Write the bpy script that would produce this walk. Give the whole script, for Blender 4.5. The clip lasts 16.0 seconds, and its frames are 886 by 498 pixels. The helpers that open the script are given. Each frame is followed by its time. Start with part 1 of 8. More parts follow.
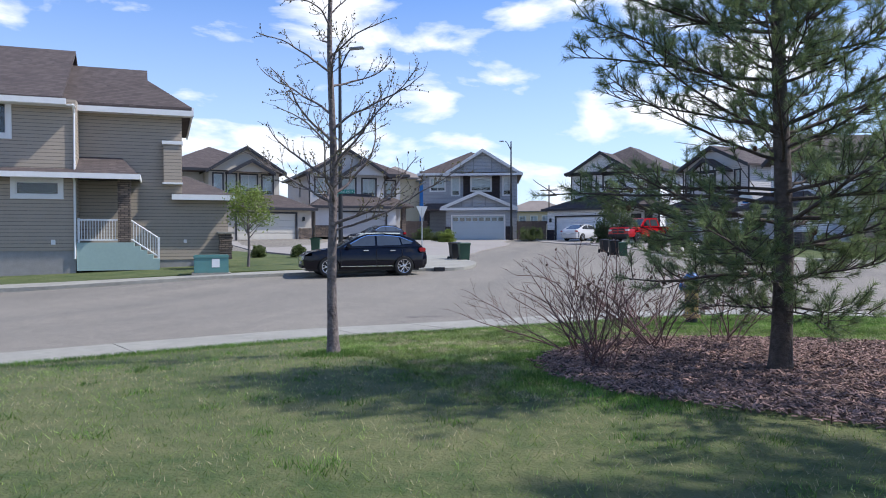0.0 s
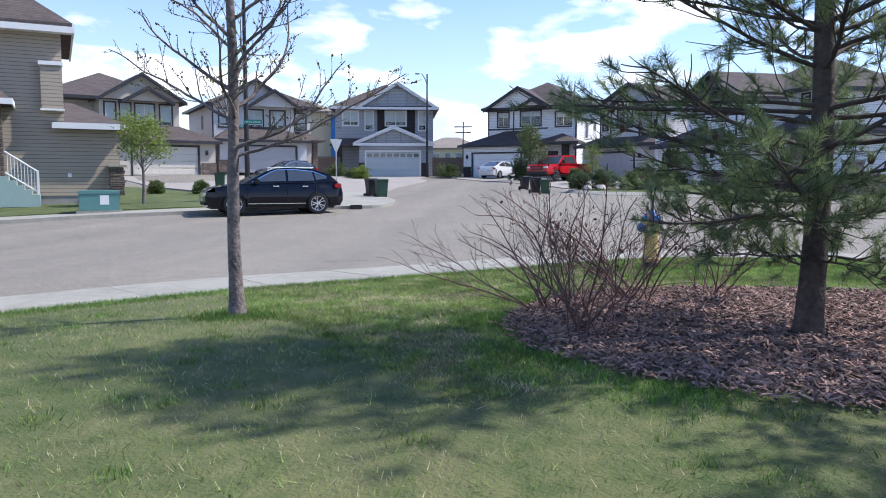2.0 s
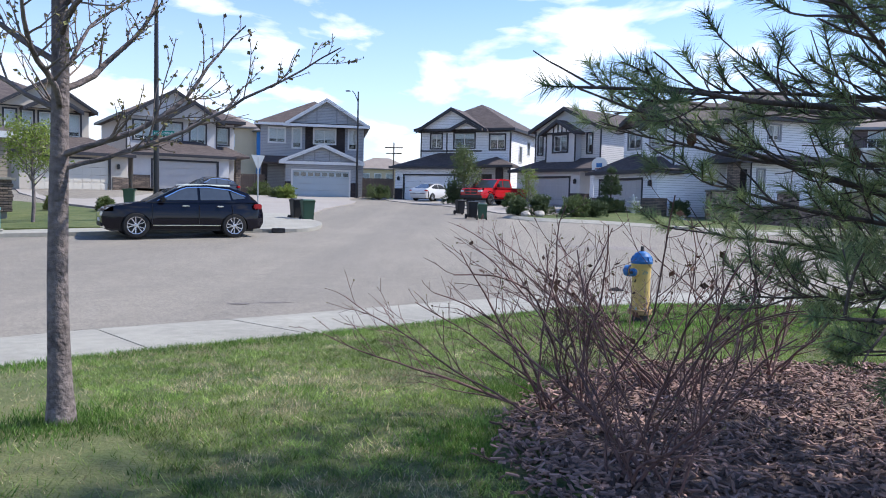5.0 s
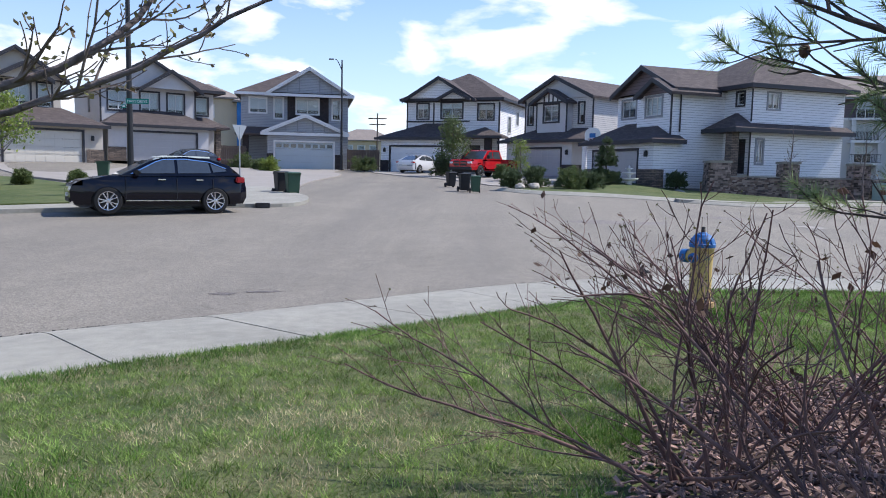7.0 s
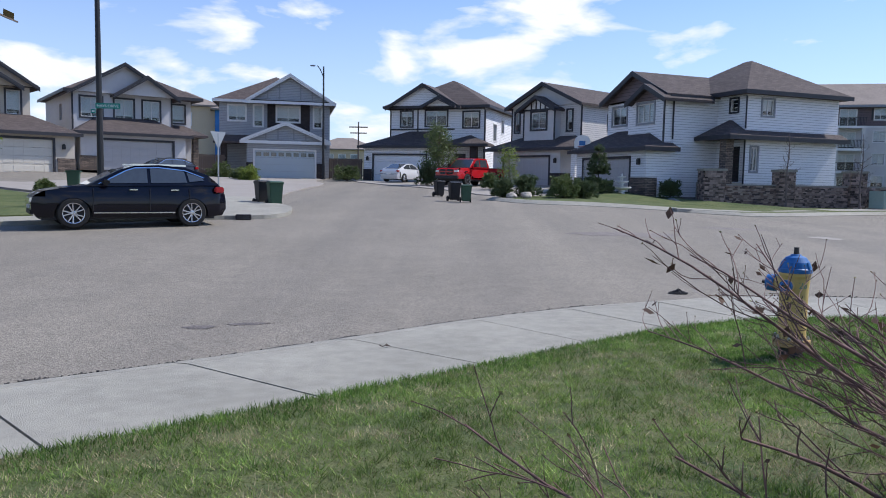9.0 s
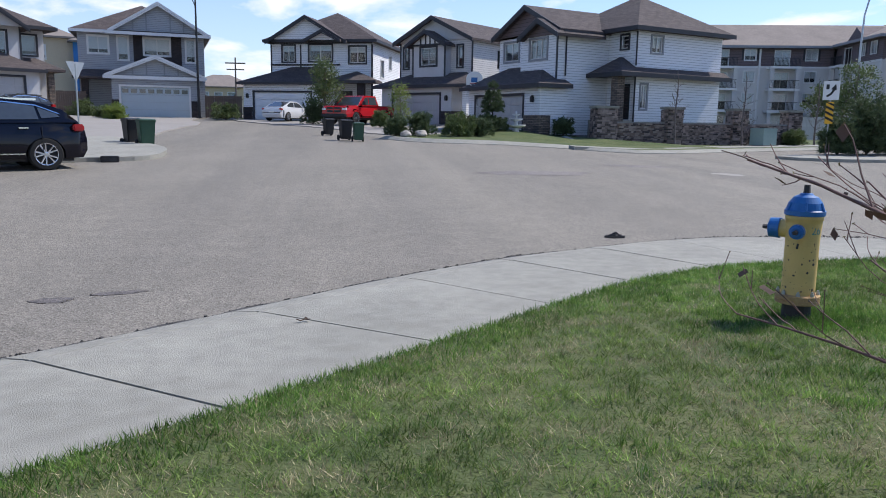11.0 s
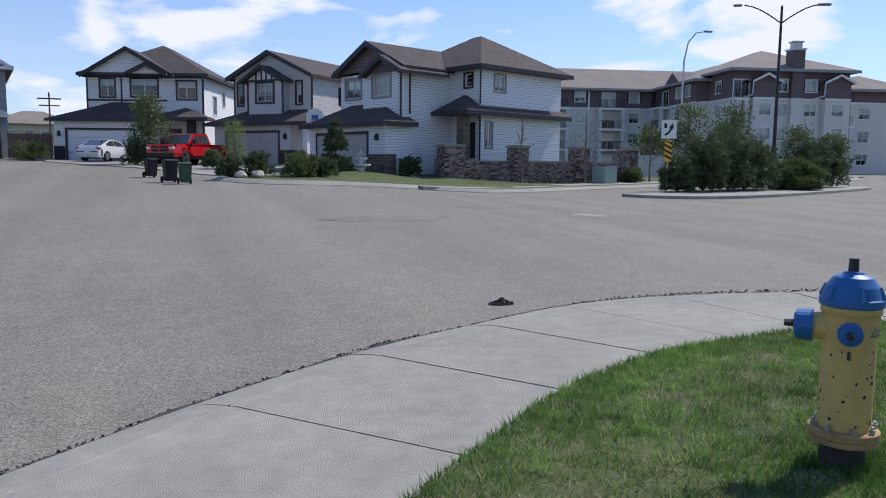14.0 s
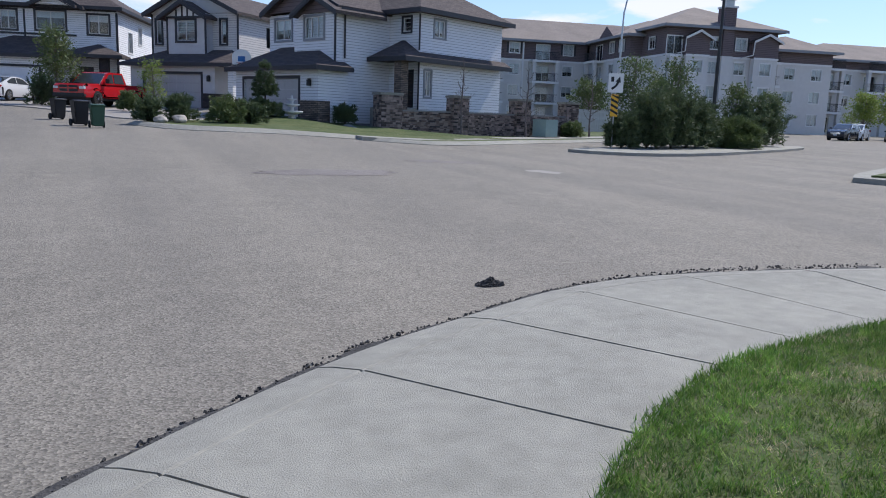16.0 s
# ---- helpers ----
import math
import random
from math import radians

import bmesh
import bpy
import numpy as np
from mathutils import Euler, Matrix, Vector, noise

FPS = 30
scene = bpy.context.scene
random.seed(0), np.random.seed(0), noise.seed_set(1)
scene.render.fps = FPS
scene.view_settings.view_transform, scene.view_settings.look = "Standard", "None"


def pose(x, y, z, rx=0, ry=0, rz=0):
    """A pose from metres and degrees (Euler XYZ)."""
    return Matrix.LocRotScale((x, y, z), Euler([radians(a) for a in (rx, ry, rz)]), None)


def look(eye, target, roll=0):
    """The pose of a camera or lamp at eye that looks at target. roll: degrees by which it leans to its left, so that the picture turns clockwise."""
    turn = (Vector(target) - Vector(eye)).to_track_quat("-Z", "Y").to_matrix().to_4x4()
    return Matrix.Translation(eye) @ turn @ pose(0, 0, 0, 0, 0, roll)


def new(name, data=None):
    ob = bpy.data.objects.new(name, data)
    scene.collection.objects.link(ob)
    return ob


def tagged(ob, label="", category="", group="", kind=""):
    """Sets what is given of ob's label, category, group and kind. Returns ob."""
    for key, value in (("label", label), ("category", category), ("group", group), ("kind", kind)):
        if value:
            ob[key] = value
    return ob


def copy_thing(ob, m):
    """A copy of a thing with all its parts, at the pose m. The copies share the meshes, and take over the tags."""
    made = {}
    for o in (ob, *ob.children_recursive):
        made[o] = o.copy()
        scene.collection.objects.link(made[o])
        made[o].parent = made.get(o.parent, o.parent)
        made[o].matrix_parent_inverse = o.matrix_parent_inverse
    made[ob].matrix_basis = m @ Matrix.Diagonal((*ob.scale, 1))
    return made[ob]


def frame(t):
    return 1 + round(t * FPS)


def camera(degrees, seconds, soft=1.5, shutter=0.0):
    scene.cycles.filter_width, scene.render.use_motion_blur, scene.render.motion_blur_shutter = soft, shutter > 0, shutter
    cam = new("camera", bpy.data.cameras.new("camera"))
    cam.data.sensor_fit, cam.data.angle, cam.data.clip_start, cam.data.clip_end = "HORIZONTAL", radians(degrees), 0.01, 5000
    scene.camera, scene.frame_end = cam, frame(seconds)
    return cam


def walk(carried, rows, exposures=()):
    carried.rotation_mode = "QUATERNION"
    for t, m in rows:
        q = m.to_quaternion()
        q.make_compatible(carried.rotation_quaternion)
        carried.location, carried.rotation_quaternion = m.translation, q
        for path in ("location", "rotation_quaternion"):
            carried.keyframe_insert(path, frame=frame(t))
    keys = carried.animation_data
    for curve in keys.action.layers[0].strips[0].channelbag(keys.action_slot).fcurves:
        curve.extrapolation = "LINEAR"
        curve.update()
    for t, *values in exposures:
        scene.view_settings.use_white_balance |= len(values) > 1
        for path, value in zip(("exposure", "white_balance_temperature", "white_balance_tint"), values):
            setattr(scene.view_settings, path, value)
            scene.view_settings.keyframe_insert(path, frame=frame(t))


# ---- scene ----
cam = camera(61.1, 16.0, soft=1.0)
PATH = [
    (0, (2.022, -3.213, 1.530), (1.452, -1.296, 1.511), -0.23),
    (0.5, (1.841, -2.776, 1.497), (1.249, -0.866, 1.511), -1.64),
    (1, (1.636, -2.343, 1.450), (1.356, -0.367, 1.320), -1.61),
    (1.5, (1.453, -1.930, 1.411), (1.061, 0.020, 1.203), -0.31),
    (2, (1.295, -1.526, 1.468), (0.955, 0.437, 1.283), 0.09),
    (2.5, (1.200, -1.126, 1.477), (0.921, 0.848, 1.323), 0.19),
    (3, (1.102, -0.705, 1.503), (0.831, 1.273, 1.396), 0.09),
    (5.5, (0.649, 1.135, 1.536), (0.531, 3.127, 1.404), 1.00),
    (6, (0.545, 1.477, 1.534), (0.446, 3.470, 1.395), 0.40),
    (6.5, (0.465, 1.842, 1.556), (0.375, 3.834, 1.401), 0.60),
    (7, (0.244, 2.205, 1.537), (0.141, 4.192, 1.338), 1.20),
    (7.5, (0.133, 2.618, 1.530), (0.054, 4.601, 1.283), 1.61),
    (8, (0.032, 2.947, 1.559), (-0.048, 4.935, 1.354), 1.00),
    (10.5, (-0.596, 4.789, 1.440), (-0.445, 6.777, 1.276), 1.30),
    (11, (-0.615, 5.082, 1.424), (-0.361, 7.039, 1.099), 0.90),
    (11.5, (-0.590, 5.365, 1.453), (-0.329, 7.319, 1.118), -0.10),
    (12, (-0.589, 5.798, 1.475), (-0.229, 7.739, 1.157), 0.40),
    (12.5, (-0.458, 6.199, 1.445), (0.062, 8.114, 1.194), 0.58),
    (13, (-0.424, 6.565, 1.439), (0.121, 8.472, 1.181), 0.38),
    (13.5, (-0.358, 6.928, 1.455), (0.288, 8.805, 1.208), 1.16),
    (14, (-0.277, 7.306, 1.444), (0.378, 9.183, 1.225), 0.56),
    (14.5, (-0.297, 7.761, 1.415), (0.367, 9.630, 1.155), 0.76),
    (15, (-0.260, 8.114, 1.390), (0.482, 9.946, 1.083), 1.85),
    (15.5, (-0.286, 8.505, 1.420), (0.475, 10.328, 1.108), 2.15),
    (16, (-0.218, 8.804, 1.434), (0.613, 10.591, 1.090), 2.04),
]
EXPO = [(0.0, 0.76, 6250, 12), (3.0, 1.12, 6350, 12), (5.5, 1.00, 6350, 12), (8.0, 0.70, 6350, 12), (10.4, 0.50, 6250, 12), (11.1, 0.64, 6400, 11), (13.5, 0.38, 6350, 11), (16.0, 0.48, 6350, 11)]
walk(cam, [(t, look(eye, target, roll)) for t, eye, target, roll in PATH], EXPO)

# ---- world and sun ----
SUN_DIR = Vector((0.76, 0.29, 1.0)).normalized()          # towards the sun
world = bpy.data.worlds.new("world")
scene.world = world
world.use_nodes = True
wn, wl = world.node_tree.nodes, world.node_tree.links
wn.clear()
sky = wn.new("ShaderNodeTexSky")
sky.sky_type, sky.sun_disc = "NISHITA", False
sky.sun_elevation = math.asin(SUN_DIR.z)
sky.sun_rotation = math.atan2(SUN_DIR.x, SUN_DIR.y)
sky.air_density, sky.dust_density, sky.ozone_density = 1.0, 0.4, 3.0
tc = wn.new("ShaderNodeTexCoord")
sep = wn.new("ShaderNodeSeparateXYZ")
wl.new(tc.outputs["Generated"], sep.inputs[0])


def wmath(op, a, b=None):
    n = wn.new("ShaderNodeMath")
    n.operation = op
    for i, v in enumerate((a, b)):
        if v is None:
            continue
        if isinstance(v, (int, float)):
            n.inputs[i].default_value = v
        else:
            wl.new(v, n.inputs[i])
    return n.outputs[0]


# clouds: puffs in the direction of view, flattened, thinning out overhead
vm = wn.new("ShaderNodeMapping")
vm.inputs["Scale"].default_value = (5.2, 5.2, 15.0)
vm.inputs["Location"].default_value = (3.3, 1.7, 0.4)
wl.new(tc.outputs["Generated"], vm.inputs[0])
cn = wn.new("ShaderNodeTexNoise")
cn.inputs["Scale"].default_value, cn.inputs["Detail"].default_value, cn.inputs["Roughness"].default_value = 1.0, 8.0, 0.52
cn.inputs["Distortion"].default_value = 0.25
wl.new(vm.outputs[0], cn.inputs["Vector"])
cr = wn.new("ShaderNodeValToRGB")
cr.color_ramp.elements[0].position, cr.color_ramp.elements[1].position = 0.53, 0.65
low = wmath("MULTIPLY", wmath("SUBTRACT", 0.40, sep.outputs["Z"]), 0.16)
wl.new(wmath("ADD", cn.outputs["Fac"], low), cr.inputs[0])
# haze near the horizon
hz = wn.new("ShaderNodeMapRange")
hz.inputs["From Min"].default_value, hz.inputs["From Max"].default_value = 0.0, 0.34
hz.inputs["To Min"].default_value, hz.inputs["To Max"].default_value = 0.5, 0.0
wl.new(sep.outputs["Z"], hz.inputs["Value"])
mix = wn.new("ShaderNodeMix")
mix.data_type = "RGBA"
wl.new(wmath("MAXIMUM", cr.outputs["Color"], hz.outputs[0]), mix.inputs["Factor"])
deep = wn.new("ShaderNodeMix")
deep.data_type, deep.blend_type = "RGBA", "MULTIPLY"
deep.inputs["Factor"].default_value = 1.0
deep.inputs["B"].default_value = (0.47, 0.63, 0.85, 1)
wl.new(sky.outputs[0], deep.inputs["A"])
wl.new(deep.outputs["Result"], mix.inputs["A"])
mix.inputs["B"].default_value = (4.8, 4.98, 5.25, 1)
bg = wn.new("ShaderNodeBackground")
bg.inputs["Strength"].default_value = 0.14
wl.new(mix.outputs["Result"], bg.inputs["Color"])
wo = wn.new("ShaderNodeOutputWorld")
wl.new(bg.outputs[0], wo.inputs["Surface"])

sun = new("sun", bpy.data.lights.new("sun", "SUN"))
sun.data.energy, sun.data.angle, sun.data.color = 3.3, radians(1.2), (1.0, 0.95, 0.88)
sun.matrix_world = look(SUN_DIR * 50, (0, 0, 0))

# ---- materials ----


def mat(name, col, rough=0.8, metal=0.0, vary=0.12, scale=8.0, bump=0.0, fine=0.0, col2=None, spec=0.4, setup=None):
    """A surface with noise at two scales in its colour and a fine relief."""
    m = bpy.data.materials.new(name)
    m.use_nodes = True
    n, l = m.node_tree.nodes, m.node_tree.links
    b = n["Principled BSDF"]
    b.inputs["Roughness"].default_value, b.inputs["Metallic"].default_value = rough, metal
    b.inputs["Specular IOR Level"].default_value = spec
    co = n.new("ShaderNodeTexCoord")
    a = n.new("ShaderNodeTexNoise")
    a.inputs["Scale"].default_value, a.inputs["Detail"].default_value = scale * 0.12, 5
    f = n.new("ShaderNodeTexNoise")
    f.inputs["Scale"].default_value, f.inputs["Detail"].default_value = scale, 6
    for t in (a, f):
        l.new(co.outputs["Object"], t.inputs["Vector"])
    add = n.new("ShaderNodeMath")
    add.operation = "ADD"
    l.new(a.outputs["Fac"], add.inputs[0])
    l.new(f.outputs["Fac"], add.inputs[1])
    mr = n.new("ShaderNodeMapRange")
    mr.inputs["From Min"].default_value, mr.inputs["From Max"].default_value = 0.7, 1.3
    l.new(add.outputs[0], mr.inputs["Value"])
    mx = n.new("ShaderNodeMix")
    mx.data_type = "RGBA"
    c2 = col2 or tuple(c * (1 + vary) for c in col)
    c1 = col if col2 else tuple(c * (1 - vary) for c in col)
    mx.inputs["A"].default_value, mx.inputs["B"].default_value = (*c1, 1), (*c2, 1)
    l.new(mr.outputs[0], mx.inputs["Factor"])
    l.new(mx.outputs["Result"], b.inputs["Base Color"])
    if bump:
        g = n.new("ShaderNodeTexNoise")
        g.inputs["Scale"].default_value, g.inputs["Detail"].default_value = fine or scale * 6, 4
        l.new(co.outputs["Object"], g.inputs["Vector"])
        bp = n.new("ShaderNodeBump")
        bp.inputs["Strength"].default_value, bp.inputs["Distance"].default_value = bump, 0.02
        l.new(g.outputs["Fac"], bp.inputs["Height"])
        l.new(bp.outputs[0], b.inputs["Normal"])
    if setup:
        setup(n, l, b, co, mx)
    return m


def lap(step, depth=0.012):
    """Horizontal lap siding: a saw-tooth relief along z, and a dark line of painted shade under each lap."""
    def go(n, l, b, co, mx):
        s = n.new("ShaderNodeSeparateXYZ")
        l.new(co.outputs["Object"], s.inputs[0])
        d = n.new("ShaderNodeMath")
        d.operation, d.inputs[1].default_value = "DIVIDE", step
        l.new(s.outputs["Z"], d.inputs[0])
        fr = n.new("ShaderNodeMath")
        fr.operation = "FRACT"
        l.new(d.outputs[0], fr.inputs[0])
        inv = n.new("ShaderNodeMath")
        inv.operation, inv.inputs[0].default_value = "SUBTRACT", 1.0
        l.new(fr.outputs[0], inv.inputs[1])
        bp = n.new("ShaderNodeBump")
        bp.inputs["Strength"].default_value, bp.inputs["Distance"].default_value = 0.9, depth
        l.new(inv.outputs[0], bp.inputs["Height"])
        l.new(bp.outputs[0], b.inputs["Normal"])
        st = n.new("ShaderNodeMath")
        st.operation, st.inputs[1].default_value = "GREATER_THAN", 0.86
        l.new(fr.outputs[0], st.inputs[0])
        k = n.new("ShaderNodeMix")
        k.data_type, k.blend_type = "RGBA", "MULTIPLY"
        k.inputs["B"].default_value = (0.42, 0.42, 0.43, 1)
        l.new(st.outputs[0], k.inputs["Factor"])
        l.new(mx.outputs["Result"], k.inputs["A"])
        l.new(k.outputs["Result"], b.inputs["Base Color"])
    return go


def bricks(c1, c2, mortar, w, h, strength=0.8, gap=0.012):
    """Courses of ledge stone or shingle: brick cells on the dominant plane."""
    def go(n, l, b, co, mx):
        s = n.new("ShaderNodeSeparateXYZ")
        l.new(co.outputs["Object"], s.inputs[0])
        ad = n.new("ShaderNodeMath")
        ad.operation = "ADD"
        l.new(s.outputs["X"], ad.inputs[0])
        l.new(s.outputs["Y"], ad.inputs[1])
        cm = n.new("ShaderNodeCombineXYZ")
        l.new(ad.outputs[0], cm.inputs[0])
        l.new(s.outputs["Z"], cm.inputs[1])
        t = n.new("ShaderNodeTexBrick")
        t.inputs["Scale"].default_value = 1.0
        t.inputs["Brick Width"].default_value, t.inputs["Row Height"].default_value = w, h
        t.inputs["Mortar Size"].default_value = gap
        t.inputs["Color1"].default_value, t.inputs["Color2"].default_value = (*c1, 1), (*c2, 1)
        t.inputs["Mortar"].default_value = (*mortar, 1)
        l.new(cm.outputs[0], t.inputs["Vector"])
        k = n.new("ShaderNodeMix")
        k.data_type, k.blend_type = "RGBA", "OVERLAY"
        k.inputs["Factor"].default_value = 0.5
        l.new(t.outputs["Color"], k.inputs["A"])
        l.new(mx.outputs["Result"], k.inputs["B"])
        l.new(k.outputs["Result"], b.inputs["Base Color"])
        bp = n.new("ShaderNodeBump")
        bp.inputs["Strength"].default_value, bp.inputs["Distance"].default_value = strength, 0.02
        bp.invert = True
        l.new(t.outputs["Fac"], bp.inputs["Height"])
        l.new(bp.outputs[0], b.inputs["Normal"])
    return go


def island(amount):
    """Every loose piece of a joined mesh gets its own tone."""
    def go(n, l, b, co, mx):
        g = n.new("ShaderNodeNewGeometry")
        k = n.new("ShaderNodeMix")
        k.data_type, k.blend_type = "RGBA", "MULTIPLY"
        r = n.new("ShaderNodeMapRange")
        r.inputs["To Min"].default_value, r.inputs["To Max"].default_value = 1 - amount, 1 + amount
        l.new(g.outputs["Random Per Island"], r.inputs["Value"])
        c = n.new("ShaderNodeCombineXYZ")
        for i in range(3):
            l.new(r.outputs[0], c.inputs[i])
        k.inputs["Factor"].default_value = 1
        l.new(mx.outputs["Result"], k.inputs["A"])
        l.new(c.outputs[0], k.inputs["B"])
        l.new(k.outputs["Result"], b.inputs["Base Color"])
    return go


def leafy(c1, c2, trans=0.25, patch=0.0):
    """Leaves, needles and blades: a tone for each island between two greens, and some light through them."""
    def go(n, l, b, co, mx):
        g = n.new("ShaderNodeNewGeometry")
        k = n.new("ShaderNodeMix")
        k.data_type = "RGBA"
        k.inputs["A"].default_value, k.inputs["B"].default_value = (*c1, 1), (*c2, 1)
        l.new(g.outputs["Random Per Island"], k.inputs["Factor"])
        if patch:
            # clumps of lighter and darker growth
            for size in (1.1, 7.0, 24.0):
                q = n.new("ShaderNodeTexNoise")
                q.inputs["Scale"].default_value, q.inputs["Detail"].default_value = size, 3
                l.new(co.outputs["Object"], q.inputs["Vector"])
                r = n.new("ShaderNodeMapRange")
                r.inputs["From Min"].default_value, r.inputs["From Max"].default_value = 0.34, 0.66
                r.inputs["To Min"].default_value, r.inputs["To Max"].default_value = 1 - patch, 1 + patch
                l.new(q.outputs["Fac"], r.inputs["Value"])
                c = n.new("ShaderNodeCombineXYZ")
                for i in range(3):
                    l.new(r.outputs[0], c.inputs[i])
                k3 = n.new("ShaderNodeMix")
                k3.data_type, k3.blend_type = "RGBA", "MULTIPLY"
                k3.inputs["Factor"].default_value = 1
                l.new(k.outputs["Result"], k3.inputs["A"])
                l.new(c.outputs[0], k3.inputs["B"])
                k = k3
        l.new(k.outputs["Result"], b.inputs["Base Color"])
        t = n.new("ShaderNodeBsdfTranslucent")
        l.new(k.outputs["Result"], t.inputs["Color"])
        m = n.new("ShaderNodeMixShader")
        m.inputs[0].default_value = trans
        l.new(b.outputs[0], m.inputs[1])
        l.new(t.outputs[0], m.inputs[2])
        o = [x for x in n if x.type == "OUTPUT_MATERIAL"][0]
        l.new(m.outputs[0], o.inputs["Surface"])
    return go


def asphalt_setup(n, l, b, co, mx):
    """Pale worn aggregate: speckle, broad tyre-polished streaks and a few darker tar patches."""
    v = n.new("ShaderNodeTexVoronoi")
    v.inputs["Scale"].default_value = 75
    l.new(co.outputs["Object"], v.inputs["Vector"])
    sp = n.new("ShaderNodeValToRGB")
    sp.color_ramp.elements[0].color, sp.color_ramp.elements[1].color = (0.40, 0.39, 0.38, 1), (1.68, 1.66, 1.62, 1)
    l.new(v.outputs["Color"], sp.inputs[0])
    k = n.new("ShaderNodeMix")
    k.data_type, k.blend_type = "RGBA", "MULTIPLY"
    k.inputs["Factor"].default_value = 0.85
    l.new(mx.outputs["Result"], k.inputs["A"])
    l.new(sp.outputs[0], k.inputs["B"])
    mp = n.new("ShaderNodeMapping")
    mp.inputs["Rotation"].default_value = (0, 0, radians(-52))
    mp.inputs["Scale"].default_value = (0.9, 0.06, 1)
    l.new(co.outputs["Object"], mp.inputs[0])
    st = n.new("ShaderNodeTexNoise")
    st.inputs["Scale"].default_value, st.inputs["Detail"].default_value = 0.7, 4
    l.new(mp.outputs[0], st.inputs["Vector"])
    sr = n.new("ShaderNodeValToRGB")
    sr.color_ramp.elements[0].position, sr.color_ramp.elements[1].position = 0.3, 0.72
    sr.color_ramp.elements[0].color, sr.color_ramp.elements[1].color = (0.84, 0.84, 0.85, 1), (1.08, 1.07, 1.05, 1)
    l.new(st.outputs["Fac"], sr.inputs[0])
    k2 = n.new("ShaderNodeMix")
    k2.data_type, k2.blend_type = "RGBA", "MULTIPLY"
    k2.inputs["Factor"].default_value = 1
    l.new(k.outputs["Result"], k2.inputs["A"])
    l.new(sr.outputs[0], k2.inputs["B"])
    l.new(k2.outputs["Result"], b.inputs["Base Color"])
    bp = n.new("ShaderNodeBump")
    bp.inputs["Strength"].default_value, bp.inputs["Distance"].default_value = 0.6, 0.006
    l.new(v.outputs["Distance"], bp.inputs["Height"])
    l.new(bp.outputs[0], b.inputs["Normal"])


M = {}
M["asphalt"] = mat("asphalt", (0.200, 0.184, 0.157), 0.9, vary=0.10, scale=3, setup=asphalt_setup)
M["concrete"] = mat("concrete", (0.292, 0.282, 0.242), 0.85, vary=0.16, scale=7, bump=0.5, fine=140)
M["drive"] = mat("driveway_concrete", (0.285, 0.262, 0.235), 0.88, vary=0.10, scale=2, bump=0.1, fine=60)
M["soil"] = mat("soil_turf", (0.045, 0.075, 0.018), 0.95, scale=6, col2=(0.13, 0.135, 0.055), bump=0.9, fine=45)
M["turf"] = mat("far_turf", (0.035, 0.065, 0.014), 0.95, scale=9, col2=(0.12, 0.135, 0.05), bump=0.9, fine=40)
M["mulch"] = mat("bark_mulch", (0.10, 0.07, 0.06), 0.95, scale=14, col2=(0.24, 0.17, 0.145), bump=1.0, fine=60)
M["chip"] = mat("bark_chip", (0.235, 0.152, 0.126), 0.9, vary=0.2, scale=30, setup=island(0.75))
M["blade"] = mat("grass_blade", (0.1, 0.14, 0.03), 0.7, setup=leafy((0.10, 0.185, 0.03), (0.28, 0.36, 0.11), 0.4, 0.3))
M["straw"] = mat("dry_grass", (0.3, 0.27, 0.15), 0.8, setup=leafy((0.27, 0.24, 0.13), (0.56, 0.49, 0.31), 0.3, 0.26))
M["lush"] = mat("lush_grass", (0.06, 0.12, 0.02), 0.65, setup=leafy((0.055, 0.135, 0.02), (0.15, 0.27, 0.05), 0.4, 0.32))
M["needle"] = mat("pine_needle", (0.05, 0.08, 0.035), 0.6, setup=leafy((0.095, 0.155, 0.065), (0.26, 0.32, 0.15), 0.5))
M["pine_bark"] = mat("pine_bark", (0.045, 0.036, 0.032), 0.95, scale=18, col2=(0.125, 0.10, 0.088), bump=1.0, fine=30)
M["bark"] = mat("grey_bark", (0.075, 0.062, 0.06), 0.95, scale=26, col2=(0.24, 0.20, 0.19), bump=1.0, fine=28)
M["twig"] = mat("red_twig", (0.075, 0.042, 0.04), 0.8, scale=20, col2=(0.22, 0.125, 0.11))
M["twig_grey"] = mat("grey_twig", (0.10, 0.075, 0.065), 0.85, scale=20, col2=(0.22, 0.18, 0.16))
M["bud"] = mat("bud", (0.12, 0.10, 0.04), 0.7, setup=leafy((0.09, 0.06, 0.04), (0.22, 0.22, 0.08), 0.2))
M["leaf"] = mat("spring_leaf", (0.2, 0.25, 0.05), 0.6, setup=leafy((0.13, 0.20, 0.035), (0.28, 0.33, 0.08), 0.4))
M["leaf_dark"] = mat("dark_leaf", (0.05, 0.08, 0.03), 0.6, setup=leafy((0.045, 0.075, 0.032), (0.125, 0.16, 0.07), 0.25))
M["leaf_mid"] = mat("shrub_leaf", (0.1, 0.14, 0.05), 0.6, setup=leafy((0.065, 0.10, 0.03), (0.15, 0.19, 0.07), 0.3))
M["dry_leaf"] = mat("dead_leaf", (0.09, 0.05, 0.035), 0.8, setup=leafy((0.05, 0.03, 0.022), (0.13, 0.075, 0.05), 0.2))
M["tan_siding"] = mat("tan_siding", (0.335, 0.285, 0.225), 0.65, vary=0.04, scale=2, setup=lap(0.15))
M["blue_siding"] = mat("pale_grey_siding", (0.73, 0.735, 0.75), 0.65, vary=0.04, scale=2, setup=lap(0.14))
